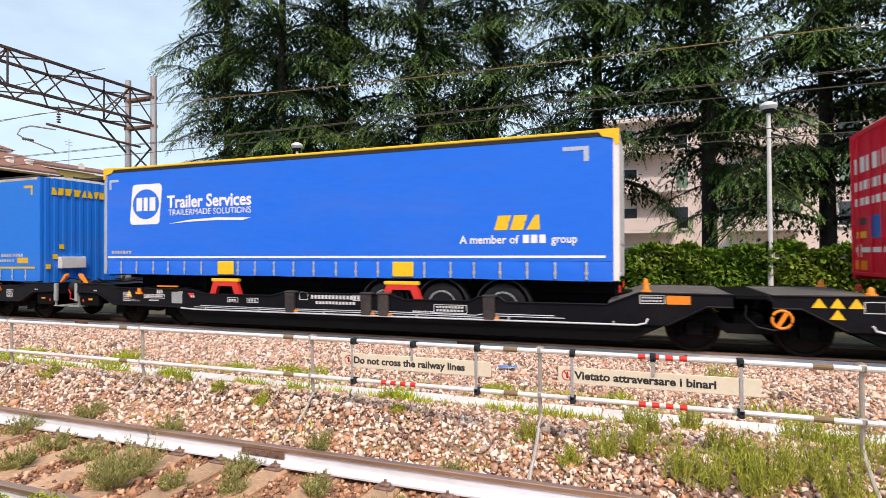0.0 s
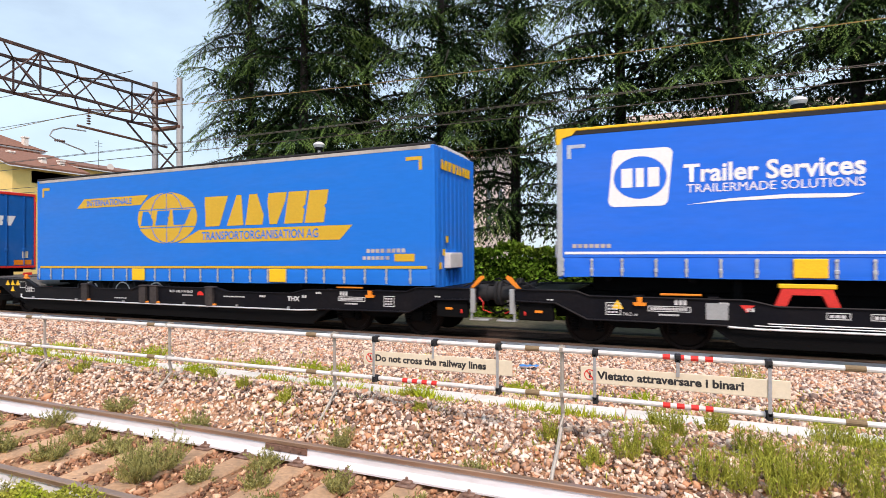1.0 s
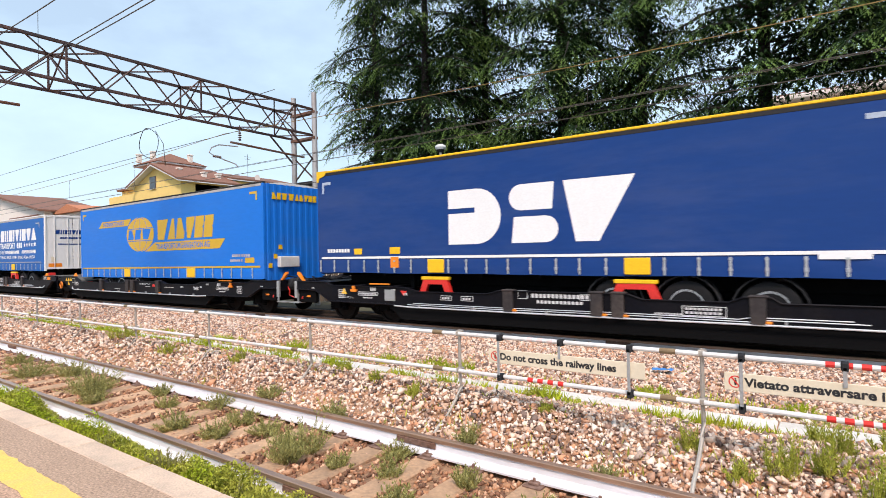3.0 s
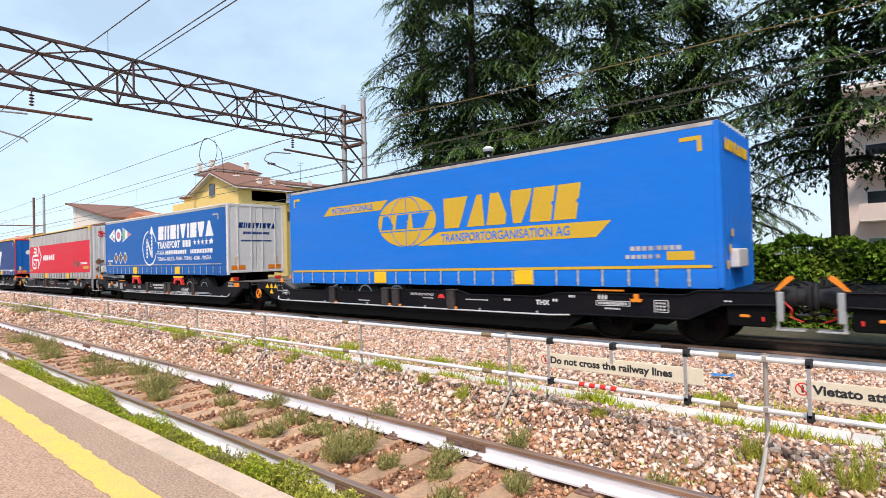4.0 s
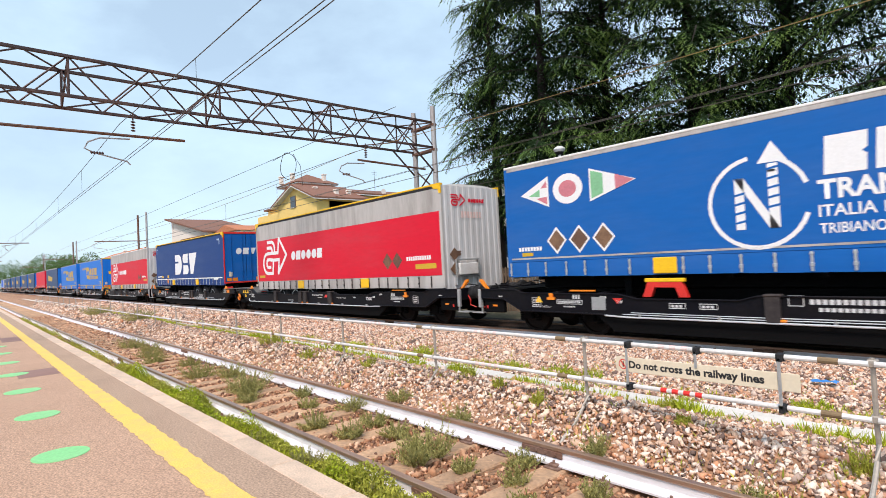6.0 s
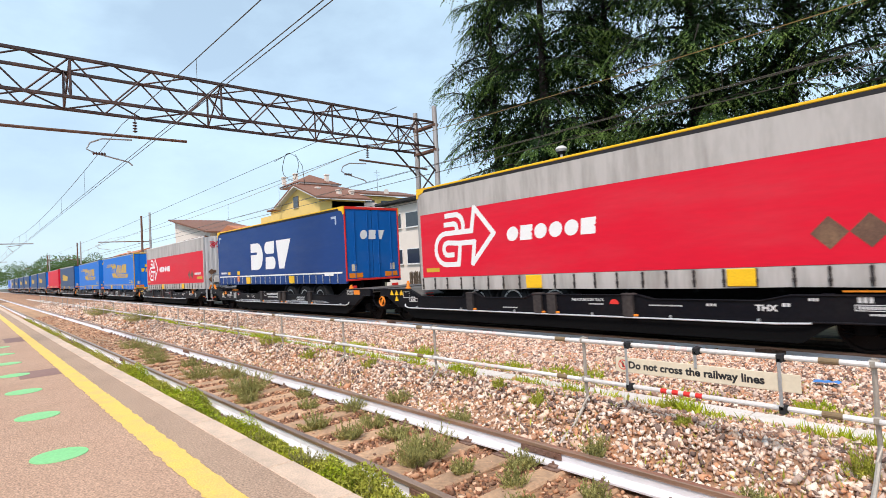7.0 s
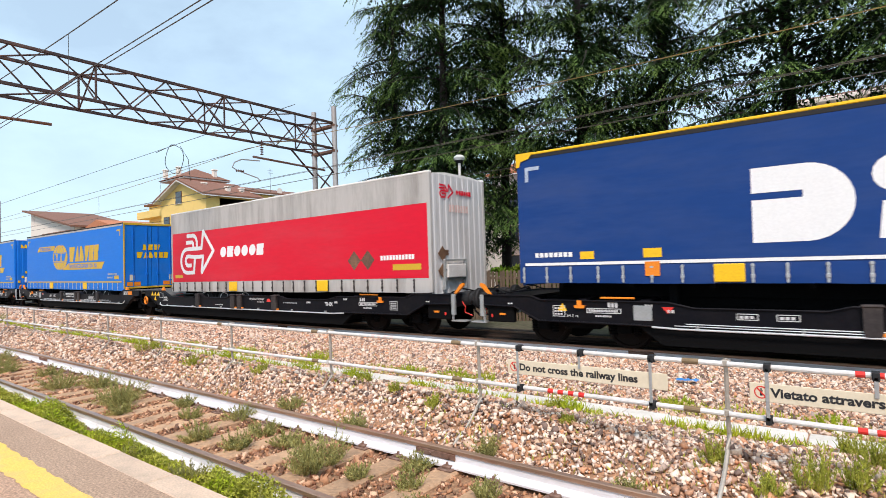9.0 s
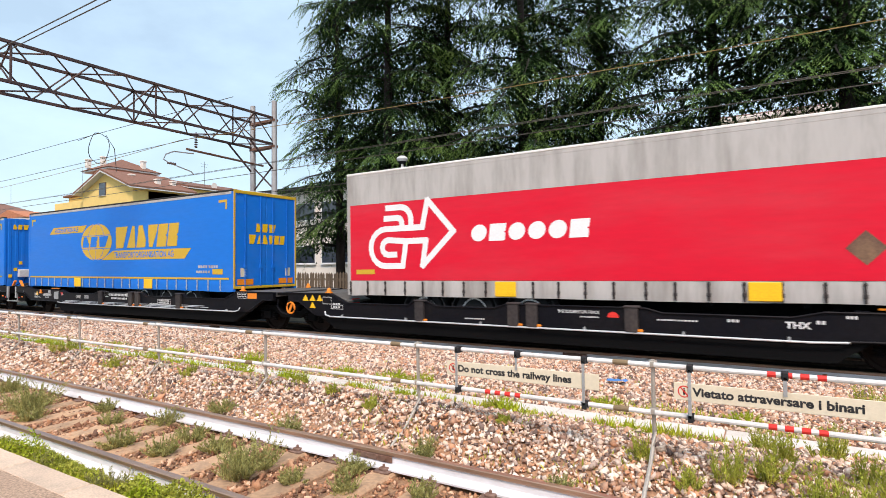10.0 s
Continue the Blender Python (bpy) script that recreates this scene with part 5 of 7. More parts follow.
def build_wagon():
    """A two-unit black pocket wagon: rear ends of the trailers meet over the middle bogie."""
    root = empty("pocket_wagon", "black two-unit pocket wagon with orange fittings", "freight wagon", "wagons of the train")
    yo, yi = 1.44, 1.34
    for e in (-1, 1):
        X = lambda u: e * u
        outline = [(0.30, 1.13), (1.85, 1.14), (2.42, 0.90), (4.36, 0.90), (4.50, 1.0), (4.92, 1.0), (5.15, 0.90), (6.60, 0.90), (6.90, 1.0), (9.75, 1.0), (10.05, 0.92), (12.05, 0.92), (12.5, 1.02), (15.15, 1.03), (15.4, 1.12), (16.62, 1.12), (16.62, 0.88), (15.8, 0.86), (15.2, 0.57), (13.13, 0.56), (12.75, 0.54), (1.35, 0.54), (0.72, 0.89), (0.30, 0.89)]
        unit = part("unit_frame", Shape().box(min(X(2.1), X(12.5)), max(X(2.1), X(12.5)), -1.30, 1.30, 0.20, 0.30), M["under"], root)
        for s in (-1, 1):
            a, b = sorted((s * yo, s * yi))
            part("side_girder", Shape().prism([(X(u), z) for u, z in outline], a, b), M["wagon"], unit, "black welded side girder")
            # rolled lips that follow the upper and lower edge, and the deep pocket wall set back below
            lip = Shape()
            yl = s * (yo + 0.012)
            for run in ([(0.30, 1.12), (1.85, 1.13), (2.42, 0.90), (4.36, 0.90), (4.50, 0.995), (4.92, 0.995), (5.15, 0.90), (6.60, 0.90), (6.90, 0.995), (9.75, 0.995), (10.05, 0.915), (12.05, 0.915), (12.5, 1.015), (15.15, 1.025), (15.4, 1.115), (16.6, 1.115)], [(0.30, 0.90), (0.72, 0.90), (1.35, 0.56)], [(12.75, 0.56), (13.13, 0.57), (15.2, 0.58), (15.8, 0.87), (16.6, 0.89)]):
                lip.tube([(X(u), yl, z) for u, z in run], 0.02, 6)
            part("girder_flange", lip, M["wagon"], unit)
            # pocket wall in near-black, its colour holding the shadow below the girder
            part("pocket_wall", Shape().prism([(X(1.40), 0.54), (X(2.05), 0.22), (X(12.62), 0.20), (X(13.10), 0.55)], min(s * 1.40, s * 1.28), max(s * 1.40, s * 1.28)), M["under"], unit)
            for u in (4.70, 7.08, 7.50, 9.50):
                st = Shape().prism([(X(u) - 0.12, 1.03), (X(u) + 0.12, 1.03), (X(u) + 0.12, 0.60), (X(u) + 0.10, 0.54), (X(u) - 0.10, 0.54), (X(u) - 0.12, 0.60)], min(s * yo, s * (yo + 0.07)), max(s * yo, s * (yo + 0.07))).box(X(u) - 0.15, X(u) + 0.15, min(s * (yo - 0.10), s * (yo + 0.085)), max(s * (yo - 0.10), s * (yo + 0.085)), 0.99, 1.04, 0.02)
                pocket = part("stanchion_pocket", st, M["stanchion"], unit, "brown-grey stanchion pocket")
                part("pin", Shape().box(X(u) + 0.10, X(u) + 0.20, min(s * yo, s * (yo + 0.05)), max(s * yo, s * (yo + 0.05)), 0.55, 0.60, 0.012), M["orange"], pocket, "orange locking pin")
            rod = [(X(1.70), s * (yo + 0.02), 0.66), (X(1.74), s * (yo + 0.05), 0.58), (X(1.90), s * (yo + 0.05), 0.54), (X(7.0), s * (yo + 0.05), 0.53), (X(12.3), s * (yo + 0.05), 0.53), (X(12.8), s * (yo + 0.04), 0.55)]
            part("grab_rail", Shape().tube(rod, 0.019, 8), M["pale_pipe"], unit, "pale steel side rail", True)
            for u in (2.3, 4.3, 6.3, 8.6, 10.4, 12.0):
                part("rail_bracket", Shape().box(X(u) - 0.02, X(u) + 0.02, min(s * yo, s * (yo + 0.06)), max(s * yo, s * (yo + 0.06)), 0.52, 0.60, 0.006), M["steel"], unit)
            if e < 0:
                for z, u0, u1, u2 in ((0.625, 12.2, 9.7, 3.4), (0.585, 12.4, 9.7, 3.2)):
                    part("brake_pipe", Shape().tube([(X(u0), s * (yo + 0.015), z), (X(u1), s * (yo + 0.015), z - 0.01), (X(7.0), s * (yo + 0.015), z + 0.005), (X(u2 + 1.6), s * (yo + 0.015), z - 0.01), (X(u2 + 1.4), s * (yo + 0.015), z + 0.03), (X(u2), s * (yo + 0.015), z + 0.03)], 0.010, 6), M["pale_pipe"], unit, "thin pale brake pipe")
            part("guide_cone", Shape().lathe([(0.0, 0.10), (0.04, 0.095), (0.05, 0.06), (0.12, 0.05), (0.15, 0.025)], (X(1.72), s * 1.33, 1.13), "z", 10), M["orange"], unit, "orange guide stud", True)
            hx = X(14.25)
            hook = Shape().prism([(hx - 0.05, 1.03), (hx + 0.05, 1.03), (hx + 0.04, 0.93), (hx + 0.12, 0.93), (hx + 0.10, 0.87), (hx - 0.10, 0.87), (hx - 0.12, 0.93), (hx - 0.04, 0.93)], min(s * yo, s * (yo + 0.05)), max(s * yo, s * (yo + 0.05)))
            part("lashing_hook", hook, M["orange"], unit, "orange lashing hook")
            part("lever_bar", Shape().box(min(X(13.2), X(13.9)), max(X(13.2), X(13.9)), s * 1.2 - 0.03, s * 1.2 + 0.03, 1.05, 1.09, 0.008), M["orange"], unit, "orange lever bar")
        deck = [(0.32, 1.128), (1.80, 1.138), (2.40, 0.95), (2.40, 0.90), (0.32, 1.0)]
        part("middle_deck", Shape().prism([(X(u), z) for u, z in deck], -1.338, 1.338), M["wagon_deck"], unit, "dusty grey deck plate")
        end = Shape().box(min(X(12.6), X(16.6)), max(X(12.6), X(16.6)), -1.338, 1.338, 0.90, 0.98)
        for k in range(3):
            end.box(min(X(12.9 + k * 1.3), X(13.1 + k * 1.3)), max(X(12.9 + k * 1.3), X(13.1 + k * 1.3)), -1.2, 1.2, 0.98, 1.04, 0.01)
        end.box(min(X(15.5), X(16.6)), max(X(15.5), X(16.6)), -1.338, 1.338, 1.06, 1.10, 0.01)
        part("end_deck", end, M["wagon"], unit)
        # coupling end: headstock, buffers, steps, hoses
        hs = Shape().box(min(X(16.55), X(16.68)), max(X(16.55), X(16.68)), -1.40, 1.40, 0.80, 1.13, 0.02)
        part("headstock", hs, M["wagon"], unit)
        for s in (-1, 1):
            bf = Shape().lathe([(0.0, 0.19), (0.18, 0.18), (0.19, 0.15), (0.34, 0.15), (0.35, 0.24), (0.39, 0.26), (0.415, 0.22)], (0, 0, 0), "x", 18)
            ob = part("buffer", bf, M["dark_grey"], unit, "dark grey buffer", True)
            ob.matrix_basis = pose(X(16.68), s * 0.875, 1.0, 0, 0, 0 if e > 0 else 180)
            if s < 0:
                part("handle", Shape().prism([(X(16.56), 1.12), (X(16.62), 1.11), (X(16.86), 1.33), (X(16.84), 1.39), (X(16.76), 1.36)], s * 1.24, s * 1.16), M["orange"], unit, "orange grab handle")
            part("step", Shape().box(min(X(16.6), X(17.02)), max(X(16.6), X(17.02)), s * 1.28 - 0.14, s * 1.28 + 0.14, 0.46, 0.49, 0.006).box(min(X(16.62), X(16.66)), max(X(16.62), X(16.66)), s * 1.38 - 0.02, s * 1.38 + 0.02, 0.46, 0.95), M["steel"], unit)
            part("brake_box", Shape().box(min(X(15.85), X(16.55)), max(X(15.85), X(16.55)), min(s * 1.26, s * 1.40), max(s * 1.26, s * 1.40), 0.50, 0.87, 0.02), M["under"], unit)
        for s in (-1, 1):
            part("end_post", Shape().box(min(X(16.63), X(16.73)), max(X(16.63), X(16.73)), s * 1.41 - 0.04, s * 1.41 + 0.04, 0.62, 1.12, 0.01), M["steel"], unit, "pale steel end post")
            part("valve_handle", Shape().box(min(X(16.06), X(16.22)), max(X(16.06), X(16.22)), s * 1.41 - 0.01, s * 1.41 + 0.01, 0.66, 0.71, 0.01), M["orange"], unit, "orange valve handle")
            part("valve_handle", Shape().box(min(X(16.40), X(16.44)), max(X(16.40), X(16.44)), s * 1.41 - 0.01, s * 1.41 + 0.01, 0.60, 0.68, 0.01), M["signal_red"], unit, "red valve handle")
            part("air_hose", Shape().tube([(X(16.68), s * 0.55, 0.9), (X(16.76), s * 0.6, 0.66), (X(16.92), s * 0.6, 0.54), (X(17.09), s * 0.58, 0.58)], 0.028, 7), M["tyre"], unit, "black air hose")
            part("red_hose", Shape().tube([(X(16.68), s * 1.05, 0.92), (X(16.80), s * 1.08, 0.80), (X(16.78), s * 1.08, 0.66), (X(16.95), s * 1.0, 0.58)], 0.014, 6), M["signal_red"], unit, "thin red hose")
            part("cable_bundle", Shape().tube([(X(16.3), s * 1.0, 1.13), (X(16.55), s * 0.9, 1.24), (X(16.85), s * 0.5, 1.14), (X(17.09), s * 0.45, 1.08)], 0.02, 6), M["tyre"], unit, "black cable bundle")
        part("drawbar", Shape().box(min(X(16.6), X(17.09)), max(X(16.6), X(17.09)), -0.09, 0.09, 0.92, 1.04, 0.02).tube([(X(16.6), 0.35, 0.85), (X(16.8), 0.36, 0.6), (X(17.09), 0.3, 0.75)], 0.03, 8), M["under"], unit)
        # stencilled data panels on the platform side
        yy = -yo - 0.006
        st, pl = [], []
        rows = ((6.15, 0.64, 0.5, 0.03, 9), (12.85, 0.92, 0.16, 0.05, 3), (13.55, 0.90, 0.22, 0.10, 3), (13.75, 0.80, 0.62, 0.05, 12), (13.75, 0.70, 0.34, 0.035, 7), (14.72, 0.72, 0.20, 0.035, 3), (14.72, 0.78, 0.20, 0.035, 3), (14.72, 0.84, 0.20, 0.035, 3), (15.9, 0.92, 0.14, 0.03, 2), (12.45, 0.82, 0.14, 0.06, 2))
        if e < 0:
            rows += ((8.3, 0.87, 1.30, 0.085, 14), (8.3, 0.75, 1.05, 0.065, 12), (5.55, 0.74, 0.62, 0.045, 9), (5.55, 0.67, 0.62, 0.045, 8), (1.62, 0.97, 0.36, 0.035, 6), (1.62, 1.03, 0.36, 0.035, 7), (10.6, 0.76, 0.24, 0.05, 3), (11.2, 0.76, 0.24, 0.05, 3))
        else:
            rows += ((8.7, 0.78, 0.38, 0.028, 9), (11.2, 0.80, 0.20, 0.05, 3), (2.1, 0.84, 0.26, 0.05, 3), (2.1, 0.76, 0.26, 0.05, 3), (10.3, 0.78, 0.7, 0.028, 12))
        for u, z, w, h, n in rows:
            st += bars(X(u) - w / 2, z, w, h, n, 0.3)
        for u, z, w, h in ((14.72, 0.69, 0.26, 0.22), (13.75, 0.78, 0.70, 0.09)) + (((9.15, 0.84, 0.22, 0.17), (7.75, 0.85, 0.20, 0.12), (5.55, 0.64, 0.72, 0.17), (1.62, 0.94, 0.42, 0.15), (10.6, 0.74, 0.32, 0.10), (11.2, 0.74, 0.32, 0.10)) if e < 0 else ((2.1, 0.74, 0.40, 0.10), (1.75, 0.86, 0.30, 0.18))):
            x0 = X(u) - w / 2
            st += band([(x0, z), (x0 + w, z), (x0 + w, z + h), (x0, z + h), (x0, z)], 0.014)
        tagged(part("stencil", Shape().flat(st, yy), M["stencil"], unit, "white stencilled data"), kind="stuff")
        if e < 0:
            part("data_plate", Shape().flat([[(X(1.38), 0.93), (X(0.98), 0.93), (X(0.98), 1.09), (X(1.38), 1.09)]], yy), M["orange"], unit, "orange data plate")
            part("caution_plate", Shape().flat([[(X(14.75), 0.80), (X(14.53), 0.80), (X(14.64), 0.97)]], yy), M["yellow"], unit)
            part("white_plate", Shape().box(X(13.15), X(12.80), yy - 0.006, yy + 0.004, 0.66, 0.95, 0.003), M["steel"], unit, "grey metal card holder")
            part("red_mark", Shape().flat([[(X(12.62), 0.93), (X(12.40), 0.93), (X(12.51), 0.80)]], yy), M["signal_red"], unit)
            lettering("34.2 m", 0.085, M["stencil"], unit, X(14.55), yy, 0.68, 0.26)
        else:
            for u, z in ((0.86, 0.93), (1.12, 0.93), (1.38, 0.93), (1.12, 0.74)):
                part("caution_plate", Shape().flat([[(u, z), (u + 0.22, z), (u + 0.11, z + 0.17)]], yy), M["yellow"], unit, "yellow warning triangle")
            part("arc_mark", Shape().flat([arc(9.15, 0.80, 0.11, 0, 180, 10)], yy), M["signal_red"], unit, "red half-round mark")
            lettering("THE FUTURE IS ON TRACK", 0.085, M["stencil"], unit, 8.05, yy - 0.002, 0.86, 0.85, 0.002)
            lettering("THX", 0.15, M["stencil"], unit, 11.95, yy, 0.74, 0.36, 0.006)
    # hand brake wheel by the middle joint
    ring = Shape()
    ring.tube([(0.43 + 0.15 * math.cos(a), -1.47, 0.72 + 0.15 * math.sin(a)) for a in (2 * math.pi * k / 24 for k in range(25))], 0.024, 8)
    ring.prism([(0.33, 0.60), (0.39, 0.57), (0.54, 0.84), (0.48, 0.87)], -1.485, -1.46)
    part("hand_wheel", ring, M["orange"], root, "orange hand brake wheel", True)
    part("joint_hoop", Shape().tube([(-0.1, -1.42, 0.95), (-0.12, -1.45, 0.75), (0.05, -1.46, 0.58), (0.30, -1.46, 0.53), (0.55, -1.45, 0.56)], 0.02, 6), M["wagon"], root)
    # unseen sill, added to darken the gap behind the bogies
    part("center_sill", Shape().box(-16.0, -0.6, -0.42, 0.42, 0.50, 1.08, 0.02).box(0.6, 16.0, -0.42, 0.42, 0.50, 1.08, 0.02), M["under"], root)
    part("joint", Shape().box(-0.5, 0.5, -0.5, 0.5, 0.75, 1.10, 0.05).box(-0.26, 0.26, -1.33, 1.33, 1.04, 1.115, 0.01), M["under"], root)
    # three bogies
    frame_b = Shape()
    for s in (-1, 1):
        frame_b.prism([(-1.35, 0.62), (-1.2, 0.72), (-0.55, 0.72), (-0.35, 0.58), (0.35, 0.58), (0.55, 0.72), (1.2, 0.72), (1.35, 0.62), (1.2, 0.55), (0.6, 0.55), (0.35, 0.40), (-0.35, 0.40), (-0.6, 0.55), (-1.2, 0.55)], s * 1.0 - 0.06, s * 1.0 + 0.06)
        for xw in (-0.9, 0.9):
            frame_b.box(xw - 0.15, xw + 0.15, s * 1.04 - 0.12, s * 1.04 + 0.12, 0.34, 0.60, 0.03)
            for dx in (-0.24, 0.24):
                for k in range(5):
                    frame_b.lathe([(0.30 + k * 0.055, 0.075), (0.33 + k * 0.055, 0.085), (0.345 + k * 0.055, 0.075)], (xw + dx, s * 1.05, 0), "z", 10)
    frame_b.box(-0.25, 0.25, -1.0, 1.0, 0.45, 0.75, 0.03)
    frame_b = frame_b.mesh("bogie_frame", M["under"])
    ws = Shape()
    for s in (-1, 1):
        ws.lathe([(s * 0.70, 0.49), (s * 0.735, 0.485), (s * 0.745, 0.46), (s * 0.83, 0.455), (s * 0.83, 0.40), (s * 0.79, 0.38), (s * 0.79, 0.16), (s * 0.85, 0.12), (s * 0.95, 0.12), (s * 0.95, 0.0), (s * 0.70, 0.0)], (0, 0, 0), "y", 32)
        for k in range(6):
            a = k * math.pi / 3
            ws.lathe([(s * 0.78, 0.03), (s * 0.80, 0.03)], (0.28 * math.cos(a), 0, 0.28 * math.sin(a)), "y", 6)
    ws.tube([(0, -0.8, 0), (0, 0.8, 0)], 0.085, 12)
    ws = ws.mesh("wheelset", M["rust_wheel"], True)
    for x in (-14.35, 0, 14.35):
        bg = part("bogie", frame_b, M["under"], root, "dark bogie with coil springs")
        bg.location = (x, 0, 0)
        for dx in (-0.9, 0.9):
            w = part("wheelset", ws, M["rust_wheel"], bg, "rusty brown steel wheelset")
            w.location = (dx, 0, 0.46)
    return root


LOOKS = {
    "ring": ("ring", 1.36, "azure curtain-sided trailer with white emblem on a wagon", ("azure", "azure", "yellow", "azure", "white_tarp", "white_tarp")),
    "globe": ("globe", 1.13, "sky-blue curtain-sided trailer with ochre globe print", ("sky_blue", "sky_blue", "dark_grey", "sky_blue", "sky_blue", "ochre")),
    "navy_print": ("navy_print", 1.35, "navy curtain-sided trailer with big white print, red-edged doors", ("navy", "navy", "yellow", "navy", "mid_blue", "signal_red")),
    "compass": ("compass", 1.40, "blue curtain-sided trailer with white prints and white doors", ("mid_blue", "mid_blue", "white_tarp", "white_tarp", "white_tarp", "white_tarp")),
    "arc_y": ("arc", 1.12, "red and grey curtain-sided trailer with white arrow, yellow roof edge", ("red", "grey_tarp", "yellow", "pale_wall", "grey_tarp", "grey_tarp")),
    "arc": ("arc", 1.12, "red and grey curtain-sided trailer with white arrow emblem", ("red", "grey_tarp", "white_tarp", "pale_wall", "grey_tarp", "grey_tarp")),
    "red": ("red", 1.34, "red curtain-sided trailer with pale lettering bars", ("red", "red", "dark_grey", "red", "red", "red")),
    "plain": ("plain", 1.2, "faded grey-blue curtain-sided trailer far back in the train", ("grey_blue", "grey_blue", "grey_tarp", "sky_blue", "sky_blue", "grey_blue")),
}
# per wagon: the trailer ahead (+x) of its middle, the trailer behind it
# how far each trailer sits off the middle of its place, ahead and behind
NUDGE = [(0.0, 0.07), (-0.09, 0.02), (-0.06, 0.14), (0.08, 0.14), (0.06, 0.02), (0.0, 0.0), (0.0, 0.0), (0.0, 0.0), (0.0, 0.0), (0.0, 0.0)]
ORDER = [("red", "ring"), ("globe", "navy_print"), ("globe", "compass"), ("arc_y", "navy_print"), ("arc", "globe"), ("globe", "plain"), ("red", "plain"), ("plain", "plain"), ("plain", "plain"), ("plain", "ring")]
TRAIN, built = [], {}
for k, pair in enumerate(ORDER):
    for side, look_name in zip((1, -1), pair):
        key = (look_name, side)
        style, bottom, label, colours = LOOKS[look_name]
        if key in built:
            ob = copy_thing(built[key], pose(0, 0, 0))
        else:
            ob = built[key] = build_trailer(style, -side, bottom, label, colours)
        if k == 3 and look_name == "navy_print":        # this one stands without the red trestles
            for piece in [c for c in ob.children_recursive if c.name.startswith(("side_support", "support_cap"))]:
                bpy.data.objects.remove(piece)
        mid = side * (ARTIC_GAP + LEN / 2) + NUDGE[k][0 if side > 0 else 1]
        TRAIN.append((ob, mid - PERIOD * k, 0.22 * -side))
wagon = build_wagon()
WAGONS = [wagon] + [copy_thing(wagon, pose(0, 0, 0)) for _ in ORDER[1:]]
for k, ob in enumerate(WAGONS):
    TRAIN.append((ob, -PERIOD * k, 0.0))


# ---- overhead line ----
def build_gantry(x, y_far, label, full=True):
    """A box-lattice portal across the tracks on twin masts."""
    g = empty("overhead_gantry", label, "gantry", "overhead gantries")
    xa, xb, zt, zb = x, x - 1.36, 8.26, 7.14
    y_near = -7.0
    for xx in (xa, xb):
        for yy in (y_far, y_near):
            part("mast", Shape().tube([(xx, yy, -0.3), (xx, yy, 6.0), (xx, yy, 9.0)], 0.13, 12, 0.11), M["pole"], g, "grey steel mast", True)
        for z in (zt, zb):
            part("chord", Shape().box(xx - 0.045, xx + 0.045, y_near, y_far + 0.1, z - 0.045, z + 0.045, 0.01), M["lattice"], g)
    n = 11
    step = (y_far - y_near) / n
    def brace(p, q, r=0.026):
        part("brace", Shape().tube([p, q], r, 6), M["lattice"], g)
    for i in range(n):
        a, b = y_near + i * step, y_near + (i + 1) * step
        m = (a + b) / 2
        for xx in (xa, xb):
            brace((xx, a, zb), (xx, m, zt))
            brace((xx, m, zt), (xx, b, zb))
        for z in (zt, zb):
            brace((xa, a, z), (xb, m, z))
            brace((xb, m, z), (xa, b, z))
        if i % 2 == 0:
            for xx in (xa, xb):
                brace((xx, m, zb), (xx, m, zt), 0.035)
            brace((xa, m, zb), (xb, m, zt))
            brace((xb, m, zb), (xa, m, zt))
    for z in (zt - 0.02, zb - 0.02):
        part("cross_plate", Shape().box(xb - 0.1, xa + 0.1, y_far - 0.12, y_far + 0.12, z - 0.14, z - 0.02, 0.015), M["rust"], g, "rusty cross beam")
    for yk in (y_far - 1.3, y_near + 2):
        brace((xa, yk, zb), (xa, y_far if yk > 0 else y_near, 6.0), 0.04)
        brace((xb, yk, zb), (xb, y_far if yk > 0 else y_near, 6.0), 0.04)
    brace((xa, y_far, 5.2), (xb, y_far, 6.3), 0.035)
    brace((xb, y_far, 5.2), (xa, y_far, 6.3), 0.035)
    xm = x - 0.7
    # booms, hangers, insulators and steady arms over both tracks
    for y0, y1, yh, s in ((-0.5, 5.6, 4.1, 1), (y_far, 12.3, 12.7, -1)):
        part("boom", Shape().tube([(xm, y0, 6.28), (xm, y1, 6.38)], 0.045, 8), M["rust"], g, "rusty boom tube")
        hg = Shape().tube([(xm, yh, 7.1), (xm, yh, 6.85)], 0.02, 6)
        for k in range(4):
            hg.lathe([(6.50 + k * 0.09, 0.03), (6.53 + k * 0.09, 0.075), (6.56 + k * 0.09, 0.03)], (xm, yh, 0), "z", 10)
        part("insulator", hg, M["insulator"], g, "brown string insulator", True)
        arm = [(xm, yh - 0.1, 6.25), (xm, yh - 0.9, 6.2), (xm, yh - 1.2, 6.05), (xm, yh - 1.3, 5.85), (xm, yh - 1.1, 5.75), (xm, yh - 0.2, 5.55), (xm, yh - 0.1, 5.45)]
        part("steady_arm", Shape().tube(arm, 0.024, 8), M["pole"], g, "curved steady arm")
        ins = Shape()
        for k in range(5):
            ins.lathe([(0 + k * 0.07, 0.025), (0.03 + k * 0.07, 0.055), (0.06 + k * 0.07, 0.025)], (xm, yh - 1.15, 5.74), "y", 8)
        part("arm_insulator", ins, M["insulator"], g)
    return g


